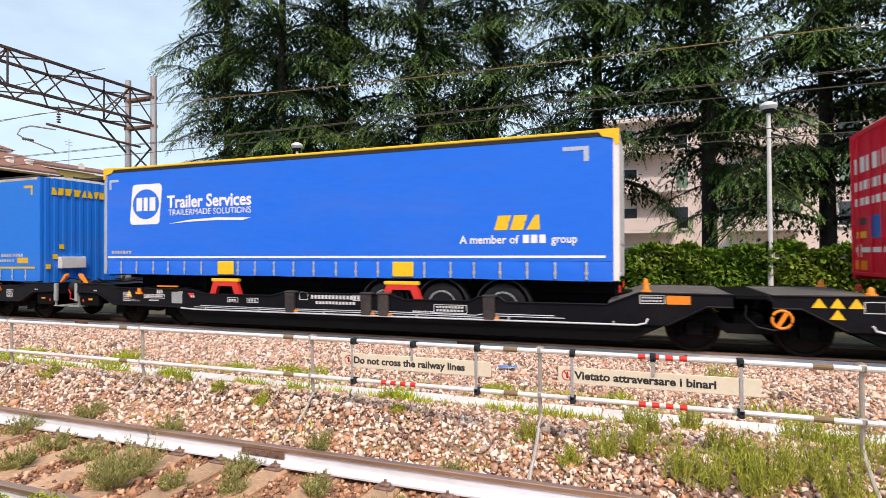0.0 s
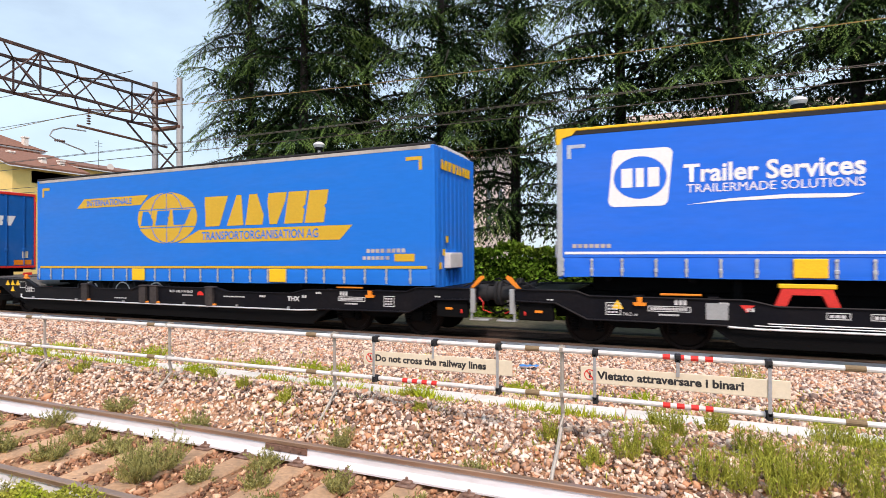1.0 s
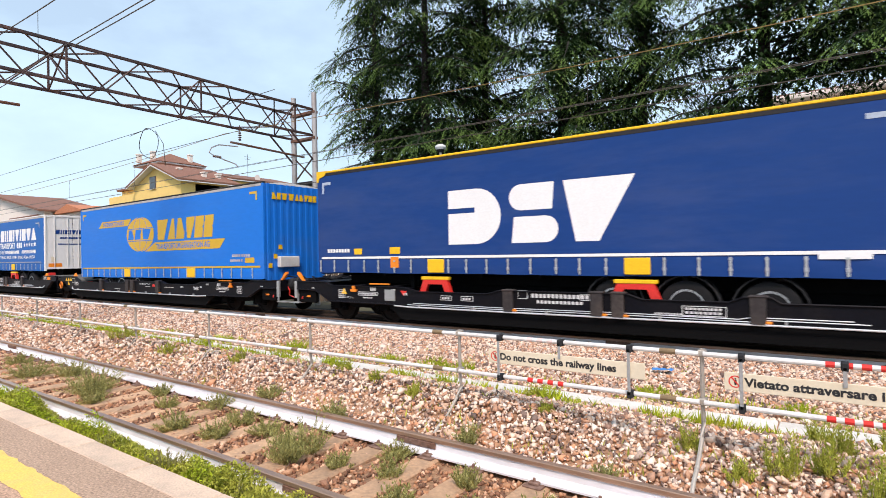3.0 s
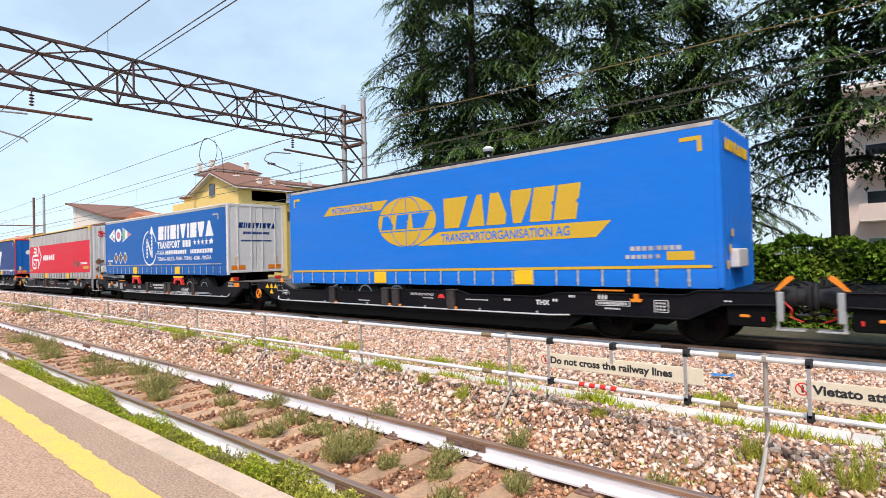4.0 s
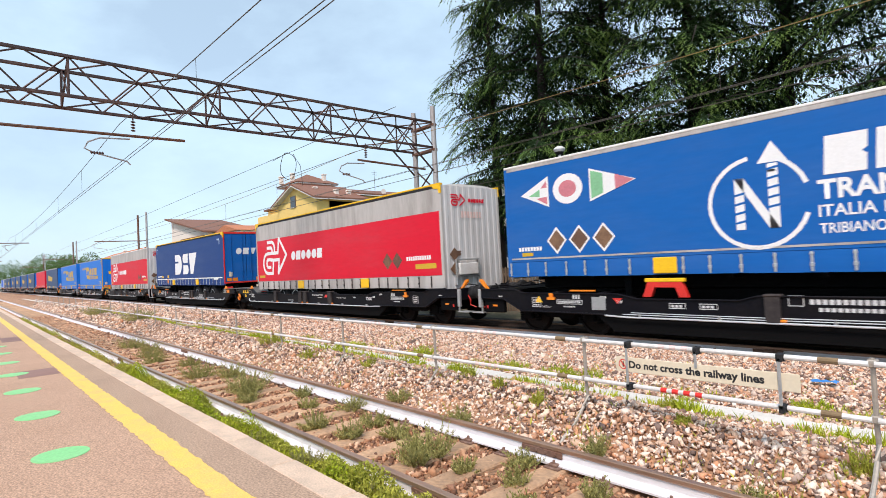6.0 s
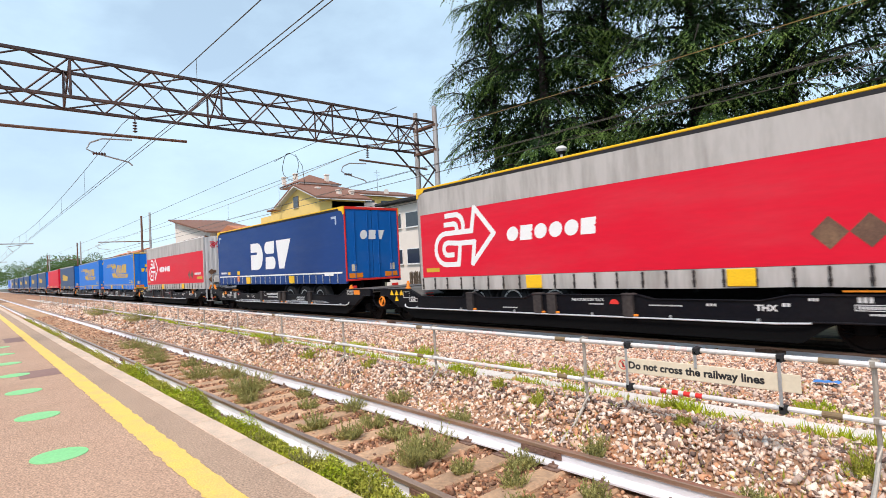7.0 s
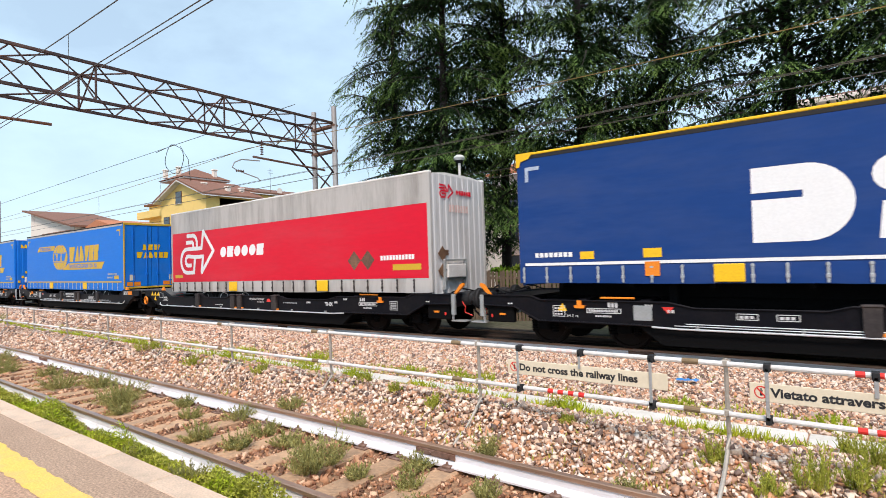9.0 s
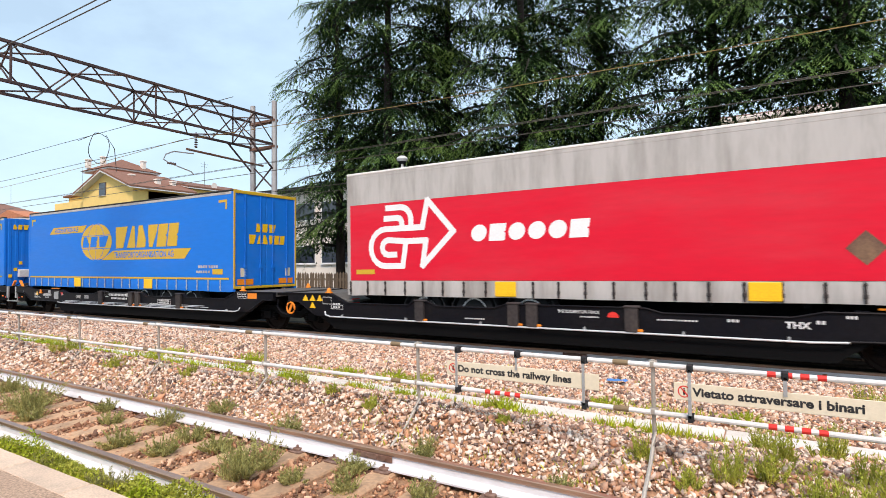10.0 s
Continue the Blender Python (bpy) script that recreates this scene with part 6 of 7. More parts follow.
def build_wires():
    def wire(name, pts, r, m, label):
        return tagged(part(name, Shape().tube(pts, r, 5), M[m]), label, "cable", "overhead cables")
    def span(x0, x1, y, z, sag, n=14):
        return [(x0 + (x1 - x0) * i / n, y, z - sag * 4 * (i / n) * (1 - i / n)) for i in range(n + 1)]
    masts = [31.3, -18.7, -68.7, -118.7, -168.7, -218.7]
    for y, zc, zm in ((3.74, 5.48, 6.70), (12.05, 5.30, 6.66)):
        for dy in (-0.05, 0.05):
            wire("contact_wire", [(60, y + dy, zc), (-300, y + dy, zc)], 0.0085, "wire", "taut dark contact wire over the track")
        for a, b in zip(masts, masts[1:]):
            pts = span(a, b, y, zm, 0.55)
            wire("catenary_wire", pts, 0.0105, "wire_ochre" if y > 5 else "wire", "sagging catenary wire over the track")
            for i in (2, 4, 7, 10, 12):
                px, py, pz = pts[i]
                wire("dropper", [(px, py, pz), (px, py, zc)], 0.005, "wire", "thin dropper between two overhead wires")
    for y, z in ((15.2, 4.95), (15.2, 4.72), (13.0, 5.25)):
        wire("feeder_cable", [(60, y, z), (-300, y, z + 0.1)], 0.012, "wire", "thin dark line cable beside the masts")
    for y0, z0 in ((12.3, 7.9), (12.9, 7.0)):
        wire("feeder_cable", [(-16, y0, z0), (-68.7, y0, z0 - 0.4), (-300, y0, z0 - 0.4)], 0.012, "wire", "thin dark line cable beside the masts")
    coil = Shape()
    coil.tube([(-27.0 + 0.1 * math.sin(3 * a), 13.3 + 0.45 * math.cos(a), 7.6 + 0.75 * math.sin(a)) for a in (2 * math.pi * k / 20 for k in range(41))], 0.016, 5)
    coil.tube([(-27, 13.6, 8.3), (-27, 14.0, 7.7), (-27, 14.1, 6.6)], 0.016, 5)
    coil.tube([(-27, 13.3, 8.35), (-27, 12.4, 7.8)], 0.014, 5)
    tagged(part("cable_loop", coil, M["wire"]), "looped spare cable hanging from the wires", "cable")


def build_lamp(x, y, top):
    lamp = empty("street_lamp", "white lamp post with a small mushroom head", "lamp post", "lamp posts")
    part("pole", Shape().tube([(0, 0, -0.3), (0, 0, top - 0.18)], 0.075, 12, 0.05), M["white_paint"], lamp, "", True)
    part("head", Shape().lathe([(top - 0.20, 0.05), (top - 0.17, 0.18), (top - 0.08, 0.225), (top - 0.02, 0.20), (top + 0.04, 0.10), (top + 0.05, 0.02)], (0, 0, 0), "z", 18), M["lamp_head"], lamp, "", True)
    part("lens", Shape().lathe([(top - 0.28, 0.09), (top - 0.18, 0.165), (top - 0.17, 0.165)], (0, 0, 0), "z", 16), M["dark_grey"], lamp)
    lamp.location = (x, y, 0)


build_gantry(-18.0, 15.9, "brown box-lattice overhead gantry on grey twin masts")


def build_cantilever(x):
    """Twin slim masts with a boom over the far track."""
    g = empty("overhead_mast", "pair of slim line masts with a rusty boom", "mast", "line masts")
    for dx in (0, 3.9):
        part("mast", Shape().tube([(x + dx, 15.9, -0.3), (x + dx, 15.9, 9.6)], 0.14, 8, 0.11), M["rust" if dx == 0 else "pole"], g)
    part("boom", Shape().tube([(x + 3.9, 15.9, 6.3), (x + 1.5, 11.2, 6.4)], 0.06, 6), M["rust"], g)
    part("steady_arm", Shape().tube([(x + 1.6, 11.6, 6.3), (x + 1.5, 10.9, 6.0), (x + 1.5, 11.2, 5.7), (x + 1.5, 12.4, 5.5)], 0.03, 6), M["pole"], g)
    part("near_boom", Shape().tube([(x + 1.5, 5.4, 6.3), (x + 1.5, 1.0, 6.3)], 0.05, 6).tube([(x + 1.5, 4.5, 6.2), (x + 1.5, 3.2, 6.0), (x + 1.5, 3.7, 5.5)], 0.03, 6), M["rust"], g)


for x_mast in (-72.0, -122.0, -172.0):
    build_cantilever(x_mast)
build_wires()
build_lamp(3.27, 17.0, 6.02)
build_lamp(-12.1, 17.0, 6.10)


# ---- garden edge: hedge, picket fence, cedars ----
def build_hedge(x0, x1, y0, y1, z1, label, density, seed):
    rng = np.random.default_rng(seed)
    n = int((x1 - x0) * density)
    x = rng.uniform(x0, x1, n)
    top = z1 + 0.10 * np.sin(x * 2.3) + 0.07 * np.sin(x * 5.1 + 1) + rng.normal(0, 0.05, n)
    on_top = rng.random(n) < 0.3
    z = np.where(on_top, top, rng.uniform(-0.2, 1, n) * (top + 0.2) - 0.1)
    y = np.where(on_top, rng.uniform(y0, y1, n), y0 + np.abs(rng.normal(0, 0.14, n)) + 0.10 * np.sin(x * 3.1 + z * 4))
    way = np.stack([rng.normal(0, 0.6, n), rng.normal(-0.7, 0.4, n), rng.normal(-0.3, 0.6, n) + on_top * 0.8], axis=1)
    v, f = leaves(np.stack([x, y, z], axis=1), way, rng.uniform(0.09, 0.19, n), rng.uniform(0.07, 0.15, n), rng)
    hedge = empty("hedge", label, "hedge")
    part("foliage", quick_mesh("foliage", v, f, M["ivy"]), None, hedge)
    part("core", Shape().box(x0, x1, y0 + 0.28, y1 - 0.1, -0.25, z1 - 0.25, 0.1), M["bark"], hedge, "dark brown box inside the foliage")


def build_pickets(x0, x1, y, h):
    fence = empty("picket_fence", "weathered brown wooden picket fence", "fence")
    rng = random.Random(21)
    me = Shape().prism([(-0.055, 0), (0.055, 0), (0.055, h - 0.08), (0.0, h), (-0.055, h - 0.08)], -0.012, 0.012).mesh("picket", M["fence_wood"])
    i, x = 0, x0
    while x < x1:
        ob = part("picket", me, None, fence)
        ob.matrix_basis = pose(x, y, -0.2 + rng.uniform(-0.03, 0.03), 0, rng.uniform(-1, 1), 0)
        x += 0.155
    for z in (0.35, h - 0.55):
        part("cross_rail", Shape().box(x0, x1, y + 0.014, y + 0.07, z, z + 0.09, 0.01), M["fence_wood"], fence)


def build_cedar(height, spread, seed, label, bare=2.4):
    """A big cedar: tapered trunk, arching limbs in tiers, each with flat feathery sprays that hang at their ends."""
    rng = np.random.default_rng(seed)
    tree = empty("cedar_tree", label, "tree", "cedars in the garden")
    lean = rng.normal(0, 0.012, 2)
    trunk = [(lean[0] * z, lean[1] * z, z) for z in np.linspace(-0.3, height, 12)]
    part("trunk", Shape().tube(trunk, 0.22 + 0.003 * height, 12, 0.05), M["bark"], tree, "", True)
    limbs, P, D, L, W, Y = Shape(), [], [], [], [], []

    def put(p, d, ln, w, lit_young):
        P.append(p), D.append(d), L.append(ln), W.append(w), Y.append(lit_young)

    def spray(p0, bd, bl, fresh):
        """A branchlet with two rows of short needle shoots, bending down to its end."""
        c = max(9, int(bl / 0.026))
        u = (np.arange(c) + rng.random(c)) / c
        sag = rng.uniform(0.35, 0.75)
        axis = p0 + bd * (bl * u)[:, None] + np.array([0, 0, -sag * bl])[None] * (u ** 2)[:, None]
        tang = bd[None] + np.array([0, 0, -2 * sag])[None] * u[:, None]
        across = np.cross(bd, (0, 0, 1.0))
        across /= np.linalg.norm(across) + 1e-9
        sg = np.where(np.arange(c) % 2 == 0, 1.0, -1.0)
        dd = tang * 0.8 + across[None] * (sg * rng.uniform(0.35, 0.95, c))[:, None] + rng.normal(0, 0.13, (c, 3)) + np.array([0, 0, -0.22])
        # towards the outer end more pieces take the lit, younger green
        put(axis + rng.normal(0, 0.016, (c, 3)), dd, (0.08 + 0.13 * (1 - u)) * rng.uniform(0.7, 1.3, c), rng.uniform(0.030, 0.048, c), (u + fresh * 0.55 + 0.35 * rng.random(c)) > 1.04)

    z = bare
    while z < height - 0.6:
        for _ in range(0 if rng.random() < 0.14 else rng.integers(2, 5)):
            az = rng.uniform(0, 2 * math.pi)
            k = 1 - z / height
            ln = (spread * (0.40 + 0.74 * k ** 0.7)) * rng.uniform(0.55, 1.15)
            d = np.array([math.cos(az), math.sin(az), 0])
            side = np.array([-d[1], d[0], 0])
            base = np.array([lean[0] * z, lean[1] * z, z + rng.uniform(-0.3, 0.3)])
            rise, droop = rng.uniform(0.14, 0.40), rng.uniform(0.32, 0.66)
            at = lambda s: base + d * ln * s + np.array([0, 0, ln * (rise * s - droop * s * s)]) + side * 0.12 * ln * math.sin(2.2 * s + az) * s
            limbs.tube([at(s) for s in (0, 0.25, 0.5, 0.75, 1.0)], 0.030 + 0.011 * ln, 5, 0.012)
            m = max(4, int(ln / 0.30))
            for i in range(m):
                s = 0.06 + 0.94 * (i + 0.5 * rng.random()) / m
                p0 = at(s)
                for sg in (-1, 1):
                    bl = (0.55 + 0.75 * math.sin(math.pi * min(s * 0.9 + 0.1, 1))) * rng.uniform(0.6, 1.2)
                    bd = side * sg * rng.uniform(0.45, 1.0) + d * rng.uniform(0.35, 0.9) + np.array([0, 0, rng.uniform(-0.15, 0.22) - 0.35 * s])
                    spray(p0, bd / np.linalg.norm(bd), bl, s)
                if s < 0.62:          # dense clumps inside, under the limb, in the shade-dark needle colour
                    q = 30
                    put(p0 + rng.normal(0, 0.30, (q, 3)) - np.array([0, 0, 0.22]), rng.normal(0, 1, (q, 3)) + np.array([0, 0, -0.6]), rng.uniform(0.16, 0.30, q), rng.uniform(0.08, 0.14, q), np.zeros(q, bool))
            for _ in range(3):        # the end of the limb fans out
                bd = d + side * rng.uniform(-0.6, 0.6) + np.array([0, 0, -0.45])
                spray(at(0.97), bd / np.linalg.norm(bd), rng.uniform(0.4, 0.8), 1.0)
        z += rng.uniform(0.42, 0.74)
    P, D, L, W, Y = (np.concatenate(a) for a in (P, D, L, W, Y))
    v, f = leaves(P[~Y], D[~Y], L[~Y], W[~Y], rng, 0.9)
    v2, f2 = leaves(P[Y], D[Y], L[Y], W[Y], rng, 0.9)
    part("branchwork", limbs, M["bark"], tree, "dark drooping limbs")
    part("crown", quick_mesh("crown", v, f, M["needles"]), None, tree, "layered drooping sprays of needles, crown shade in their dark green")
    part("young_growth", quick_mesh("young_growth", v2, f2, M["shoots"]), None, tree, "new shoots at the branch ends, growth and painted daylight in their light green")
    return tree


build_hedge(-7.2, 11.0, 17.0, 18.2, 1.98, "ivy-grown green hedge along the railway", 2300, 31)
build_hedge(-11.0, -7.2, 17.35, 18.2, 1.55, "patchy ivy over a picket fence", 1100, 32)
build_pickets(-22.0, -5.6, 17.2, 1.85)
CEDARS = [build_cedar(20, 4.9, 41, "tall dark green cedar with drooping layered branches"), build_cedar(24, 5.2, 42, "broad dark green cedar with drooping layered branches", 2.8), build_cedar(23, 4.6, 43, "slim dark green cedar with a bare lower trunk", 4.2)]
for i, (x, y, which, rot, sc) in enumerate([(-20.2, 22.5, 0, 10, 1.0), (-14.6, 24.5, 1, 80, 1.0), (-9.3, 22.4, 2, 200, 1.0), (-6.4, 24.0, 0, 150, 1.0), (-1.6, 22.5, 2, 120, 1.0), (2.25, 21.5, 2, 30, 1.0), (6.2, 22.8, 1, 170, 1.0), (9.8, 22.0, 0, 250, 1.0), (-15.5, 20.5, 2, 310, 1.0)]):
    m = pose(x, y, 0, 0, 0, rot)
    if which is not None and CEDARS[which].get("placed"):
        copy_thing(CEDARS[which], m)
    else:
        CEDARS[which].matrix_basis = m
        CEDARS[which]["placed"] = 1


# ---- plants in the ballast ----
def tuft(name, x, y, h, r, n, material, label, seed, category="weed", spiky=1.0):
    """A plant of many thin stalks, each set all along with short leaves; spiky below 1 makes a spreading bush."""
    rng = np.random.default_rng(seed)
    stems = int(12 + 150 * r)
    az = rng.uniform(0, 2 * math.pi, stems)
    out = np.sqrt(rng.uniform(0, 1, stems))
    sh = h * rng.uniform(0.45, 1.35, stems) * (1 - 0.35 * out)
    grow = 0.75 if spiky >= 1 else 0.35
    flat_ = np.stack([np.cos(az), np.sin(az), np.zeros(stems)], axis=1) * (r * out)[:, None]
    base, tip = flat_ * grow, flat_ + np.stack([rng.normal(0, 0.12, stems) * h, rng.normal(0, 0.12, stems) * h, sh], axis=1)
    n = stems * (34 if spiky >= 1 else 46)
    i = rng.integers(0, stems, n)
    u = rng.uniform(0.12, 1, n)
    p = base[i] + (tip - base)[i] * u[:, None]
    w = rng.normal(0, 0.45, (n, 3)) + np.array([0, 0, 0.95])
    v, f = leaves(p, w, rng.uniform(0.028, 0.065, n) * (0.8 + h) * (1.15 - 0.5 * u), rng.uniform(0.005, 0.010, n), rng)
    v2, f2 = leaves(base, tip - base, np.linalg.norm(tip - base, axis=1), np.full(stems, 0.007), rng)
    ob = new(name, quick_mesh(name, np.concatenate([v, v2]), np.concatenate([f, f2 + len(v)]), M[material]))
    ob.location = (x, y, ground_z(y) + (float(heap(x, y)) if y > 4.55 else 0) - 0.01)
    return tagged(ob, label, category, "weeds in the ballast")


def grass_strip(x0, x1, y0, y1, n, h, material, label, seed, clump=2.0, bare=0.0):
    """Grass and low weeds in uneven drifts."""
    rng = np.random.default_rng(seed)
    x, y = rng.uniform(x0, x1, n), rng.uniform(y0, y1, n)
    dens = np.array([noise.noise(Vector((a * 0.9 * clump / 2, b * 1.5, seed))) for a, b in zip(x, y)])
    keep = dens + rng.normal(0, 0.12, n) > bare
    x, y, d = x[keep], y[keep], np.clip(dens[keep], 0, 1)
    n = len(x)
    z = np.interp(y, np.arange(2.2, 15.01, 0.1), [ground_z(a) for a in np.arange(2.2, 15.01, 0.1)]) + heap(x, y) * (y > 4.55)
    way = np.stack([rng.normal(0, 0.45, n), rng.normal(0, 0.45, n), np.ones(n)], axis=1)
    v, f = leaves(np.stack([x, y, z], axis=1), way, h * rng.uniform(0.4, 1.1, n) * (0.55 + 0.9 * d), rng.uniform(0.008, 0.02, n), rng)
    tagged(new("grass", quick_mesh("grass", v, f, M[material])), label, "grass", kind="stuff")


BUSHY = "bushy grey-green weed between the rails"
k = 100
for x, y, h, r in ((-4.65, 3.85, 0.34, 0.36), (-9.75, 3.85, 0.36, 0.5), (-6.1, 4.1, 0.22, 0.22), (-7.0, 4.3, 0.24, 0.25), (-4.0, 3.75, 0.2, 0.16), (-3.4, 3.85, 0.22, 0.18), (-3.7, 4.25, 0.18, 0.2), (-7.7, 3.95, 0.2, 0.2), (-2.7, 4.05, 0.22, 0.16), (-5.5, 4.0, 0.2, 0.25), (-11.9, 3.7, 0.36, 0.45), (-13.6, 4.0, 0.25, 0.3), (-16.2, 3.8, 0.3, 0.4), (-19, 3.9, 0.34, 0.5), (-25, 5.4, 0.5, 0.8), (-33, 5.3, 0.5, 0.9), (-8.5, 4.3, 0.18, 0.2), (-1.9, 3.9, 0.2, 0.18), (-5.0, 4.62, 0.26, 0.2), (-3.1, 4.7, 0.25, 0.14), (-6.4, 4.75, 0.2, 0.25), (-1.6, 4.62, 0.2, 0.16), (-4.55, 3.55, 0.40, 0.24), (-9.4, 3.7, 0.42, 0.34), (-11.3, 4.1, 0.34, 0.34), (-6.6, 3.5, 0.26, 0.26), (-5.9, 3.6, 0.24, 0.24), (-3.0, 3.45, 0.20, 0.18), (-2.4, 3.6, 0.18, 0.16), (-8.9, 3.5, 0.24, 0.26), (-15.0, 3.6, 0.30, 0.36), (-17.6, 4.1, 0.30, 0.36)):
    tuft("weed", x, y, h, r, 0, "weed_dark", BUSHY, k, spiky=0.6)
    k += 1
TALL = "tall feathery green weed in the ballast"
for x, y, h, r in ((-0.35, 5.2, 0.34, 0.16), (-0.05, 5.35, 0.3, 0.14), (0.3, 5.0, 0.36, 0.2), (0.55, 4.95, 0.38, 0.14), (0.85, 4.9, 0.46, 0.18), (1.0, 5.1, 0.5, 0.2), (1.25, 5.15, 0.45, 0.2), (0.72, 5.2, 0.3, 0.12), (1.45, 4.95, 0.45, 0.2), (-0.65, 5.0, 0.2, 0.12), (-1.1, 5.35, 0.24, 0.12), (-0.1, 6.35, 0.3, 0.12), (0.45, 6.45, 0.34, 0.18), (0.05, 5.9, 0.3, 0.12), (1.0, 8.6, 0.34, 0.22), (-3.15, 6.35, 0.2, 0.12), (-2.55, 5.45, 0.12, 0.08), (-4.2, 5.2, 0.18, 0.1), (-5.0, 5.4, 0.14, 0.1), (-5.8, 5.6, 0.14, 0.12), (1.7, 5.6, 0.4, 0.3), (0.7, 5.5, 0.3, 0.2), (1.5, 6.4, 0.3, 0.2), (-8.0, 5.3, 0.16, 0.16), (-10, 5.2, 0.2, 0.2), (-12.4, 5.5, 0.3, 0.35)):
    tuft("weed", x, y, h, r, int(450 + 3600 * r), "weed", TALL, k)
    k += 1
YEL = "low yellow-green cushion of weeds beside the cable duct"
for x, y, h, r in ((-5.7, 7.6, 0.16, 0.32), (-5.1, 7.55, 0.16, 0.3), (-4.6, 6.45, 0.16, 0.25), (-3.0, 6.5, 0.22, 0.2), (-7.2, 6.5, 0.2, 0.3), (-8.3, 6.5, 0.24, 0.4), (-9.2, 7.5, 0.22, 0.4), (-6.6, 7.5, 0.16, 0.3), (-2.0, 7.6, 0.14, 0.25), (-0.3, 7.5, 0.16, 0.25), (-11.5, 6.5, 0.25, 0.5)):
    tuft("weed", x, y, h, r, int(400 + 1600 * r), "grass", YEL, k)
    k += 1
grass_strip(-45, -9, 6.15, 6.75, 24000, 0.30, "grass", "fresh grass along the cable duct", 51, 1.2, -0.12)
grass_strip(-9, 3, 6.30, 6.76, 7500, 0.22, "grass", "fresh grass along the cable duct", 57, 3, 0.14)
grass_strip(-40, 3, 7.2, 7.7, 14000, 0.15, "grass", "fresh grass along the cable duct", 52)
grass_strip(-14, 3, 7.8, 9.4, 5000, 0.09, "grass", "sparse low yellow-green weeds in the ballast", 53, 4)
grass_strip(-12, 2.5, 4.7, 6.3, 3500, 0.14, "weed", "sparse low weeds in the ballast", 55, 4)


def leafy_bank(x0, x1, y0, y1, n, h, material, label, seed):
    """A low leafy growth with an uneven top."""
    rng = np.random.default_rng(seed)
    x, y = rng.uniform(x0, x1, n), rng.uniform(y0, y1, n)
    tall = np.array([0.42 + 0.8 * noise.noise(Vector((a * 1.1, b * 2.0, seed))) + 0.45 * noise.noise(Vector((a * 4.0, b * 5.0, seed))) for a, b in zip(x, y)])
    keep = tall > 0.12
    x, y, tall = x[keep], y[keep], np.clip(tall[keep], 0, 1)
    n = len(x)
    mid = 1 - ((y - (y0 + y1) / 2) / (y1 - y0) * 2) ** 2 * 0.6
    z = -0.26 + h * tall * mid * rng.uniform(0.25, 1.0, n) ** 0.6
    way = np.stack([rng.normal(0, 0.7, n), rng.normal(0, 0.7, n), rng.normal(0.5, 0.5, n)], axis=1)
    v, f = leaves(np.stack([x, y, z], axis=1), way, rng.uniform(0.022, 0.050, n), rng.uniform(0.009, 0.019, n), rng)
    tagged(new("weeds", quick_mesh("weeds", v, f, M[material])), label, "weeds", kind="stuff")


leafy_bank(-14, -3.3, 2.2, 2.88, 110000, 0.50, "weed", "leafy green weeds along the platform wall", 54)
leafy_bank(-3.3, -1.9, 2.2, 2.75, 9000, 0.34, "weed", "leafy green weeds along the platform wall", 59)
leafy_bank(-13, -3.6, 2.22, 2.80, 34000, 0.58, "grass", "bright yellow-green weeds along the platform wall", 58)
leafy_bank(-40, -14, 2.2, 2.90, 34000, 0.50, "weed", "leafy green weeds along the platform wall", 56)
for i in range(12):
    rng_ = random.Random(300 + i)
    tuft("weed", -2.4 - i * 0.9 + rng_.uniform(-0.25, 0.25), 2.5 + rng_.uniform(-0.12, 0.25), rng_.uniform(0.24, 0.36), rng_.uniform(0.14, 0.24), 600, "weed_dark", "stalky green weed at the platform wall", 300 + i, spiky=0.6)
rag = Shape()
rag_pts = [(x * 0.05, yy * 0.05, 0.05 * abs(noise.noise(Vector((x * 0.7, yy * 0.9, 2))))) for x in range(7) for yy in range(4)]
rag.add(rag_pts, [(a * 4 + b, a * 4 + b + 1, a * 4 + b + 5, a * 4 + b + 4) for a in range(6) for b in range(3)])
rag_ob = tagged(part("plastic_rag", rag, M["rag"]), "crumpled blue plastic scrap lying on the ballast", "litter")
rag_ob.location = (-2.25, 8.6, 0.06)


# ---- houses behind the railway ----
def window(parent, x, y, z, w, h, face, glass="window_dark", frame_m="frame_white"):
    """A window set on a wall; face 'y' looks to -y, face 'x' looks to +x."""
    if face == "y":
        fr = Shape().box(x - w / 2 - 0.08, x + w / 2 + 0.08, y - 0.06, y + 0.02, z - 0.08, z + h + 0.08, 0.01)
        gl = Shape().box(x - w / 2, x + w / 2, y - 0.075, y - 0.03, z, z + h)
        sl = Shape().box(x - w / 2 - 0.12, x + w / 2 + 0.12, y - 0.16, y, z - 0.14, z - 0.08)
    else:
        fr = Shape().box(x - 0.02, x + 0.06, y - w / 2 - 0.08, y + w / 2 + 0.08, z - 0.08, z + h + 0.08, 0.01)
        gl = Shape().box(x + 0.03, x + 0.075, y - w / 2, y + w / 2, z, z + h)
        sl = Shape().box(x, x + 0.16, y - w / 2 - 0.12, y + w / 2 + 0.12, z - 0.14, z - 0.08)
    win = part("window", fr, M[frame_m], parent)
    part("pane", gl, M[glass], win)
    part("sill", sl, M["frame_white"], win)


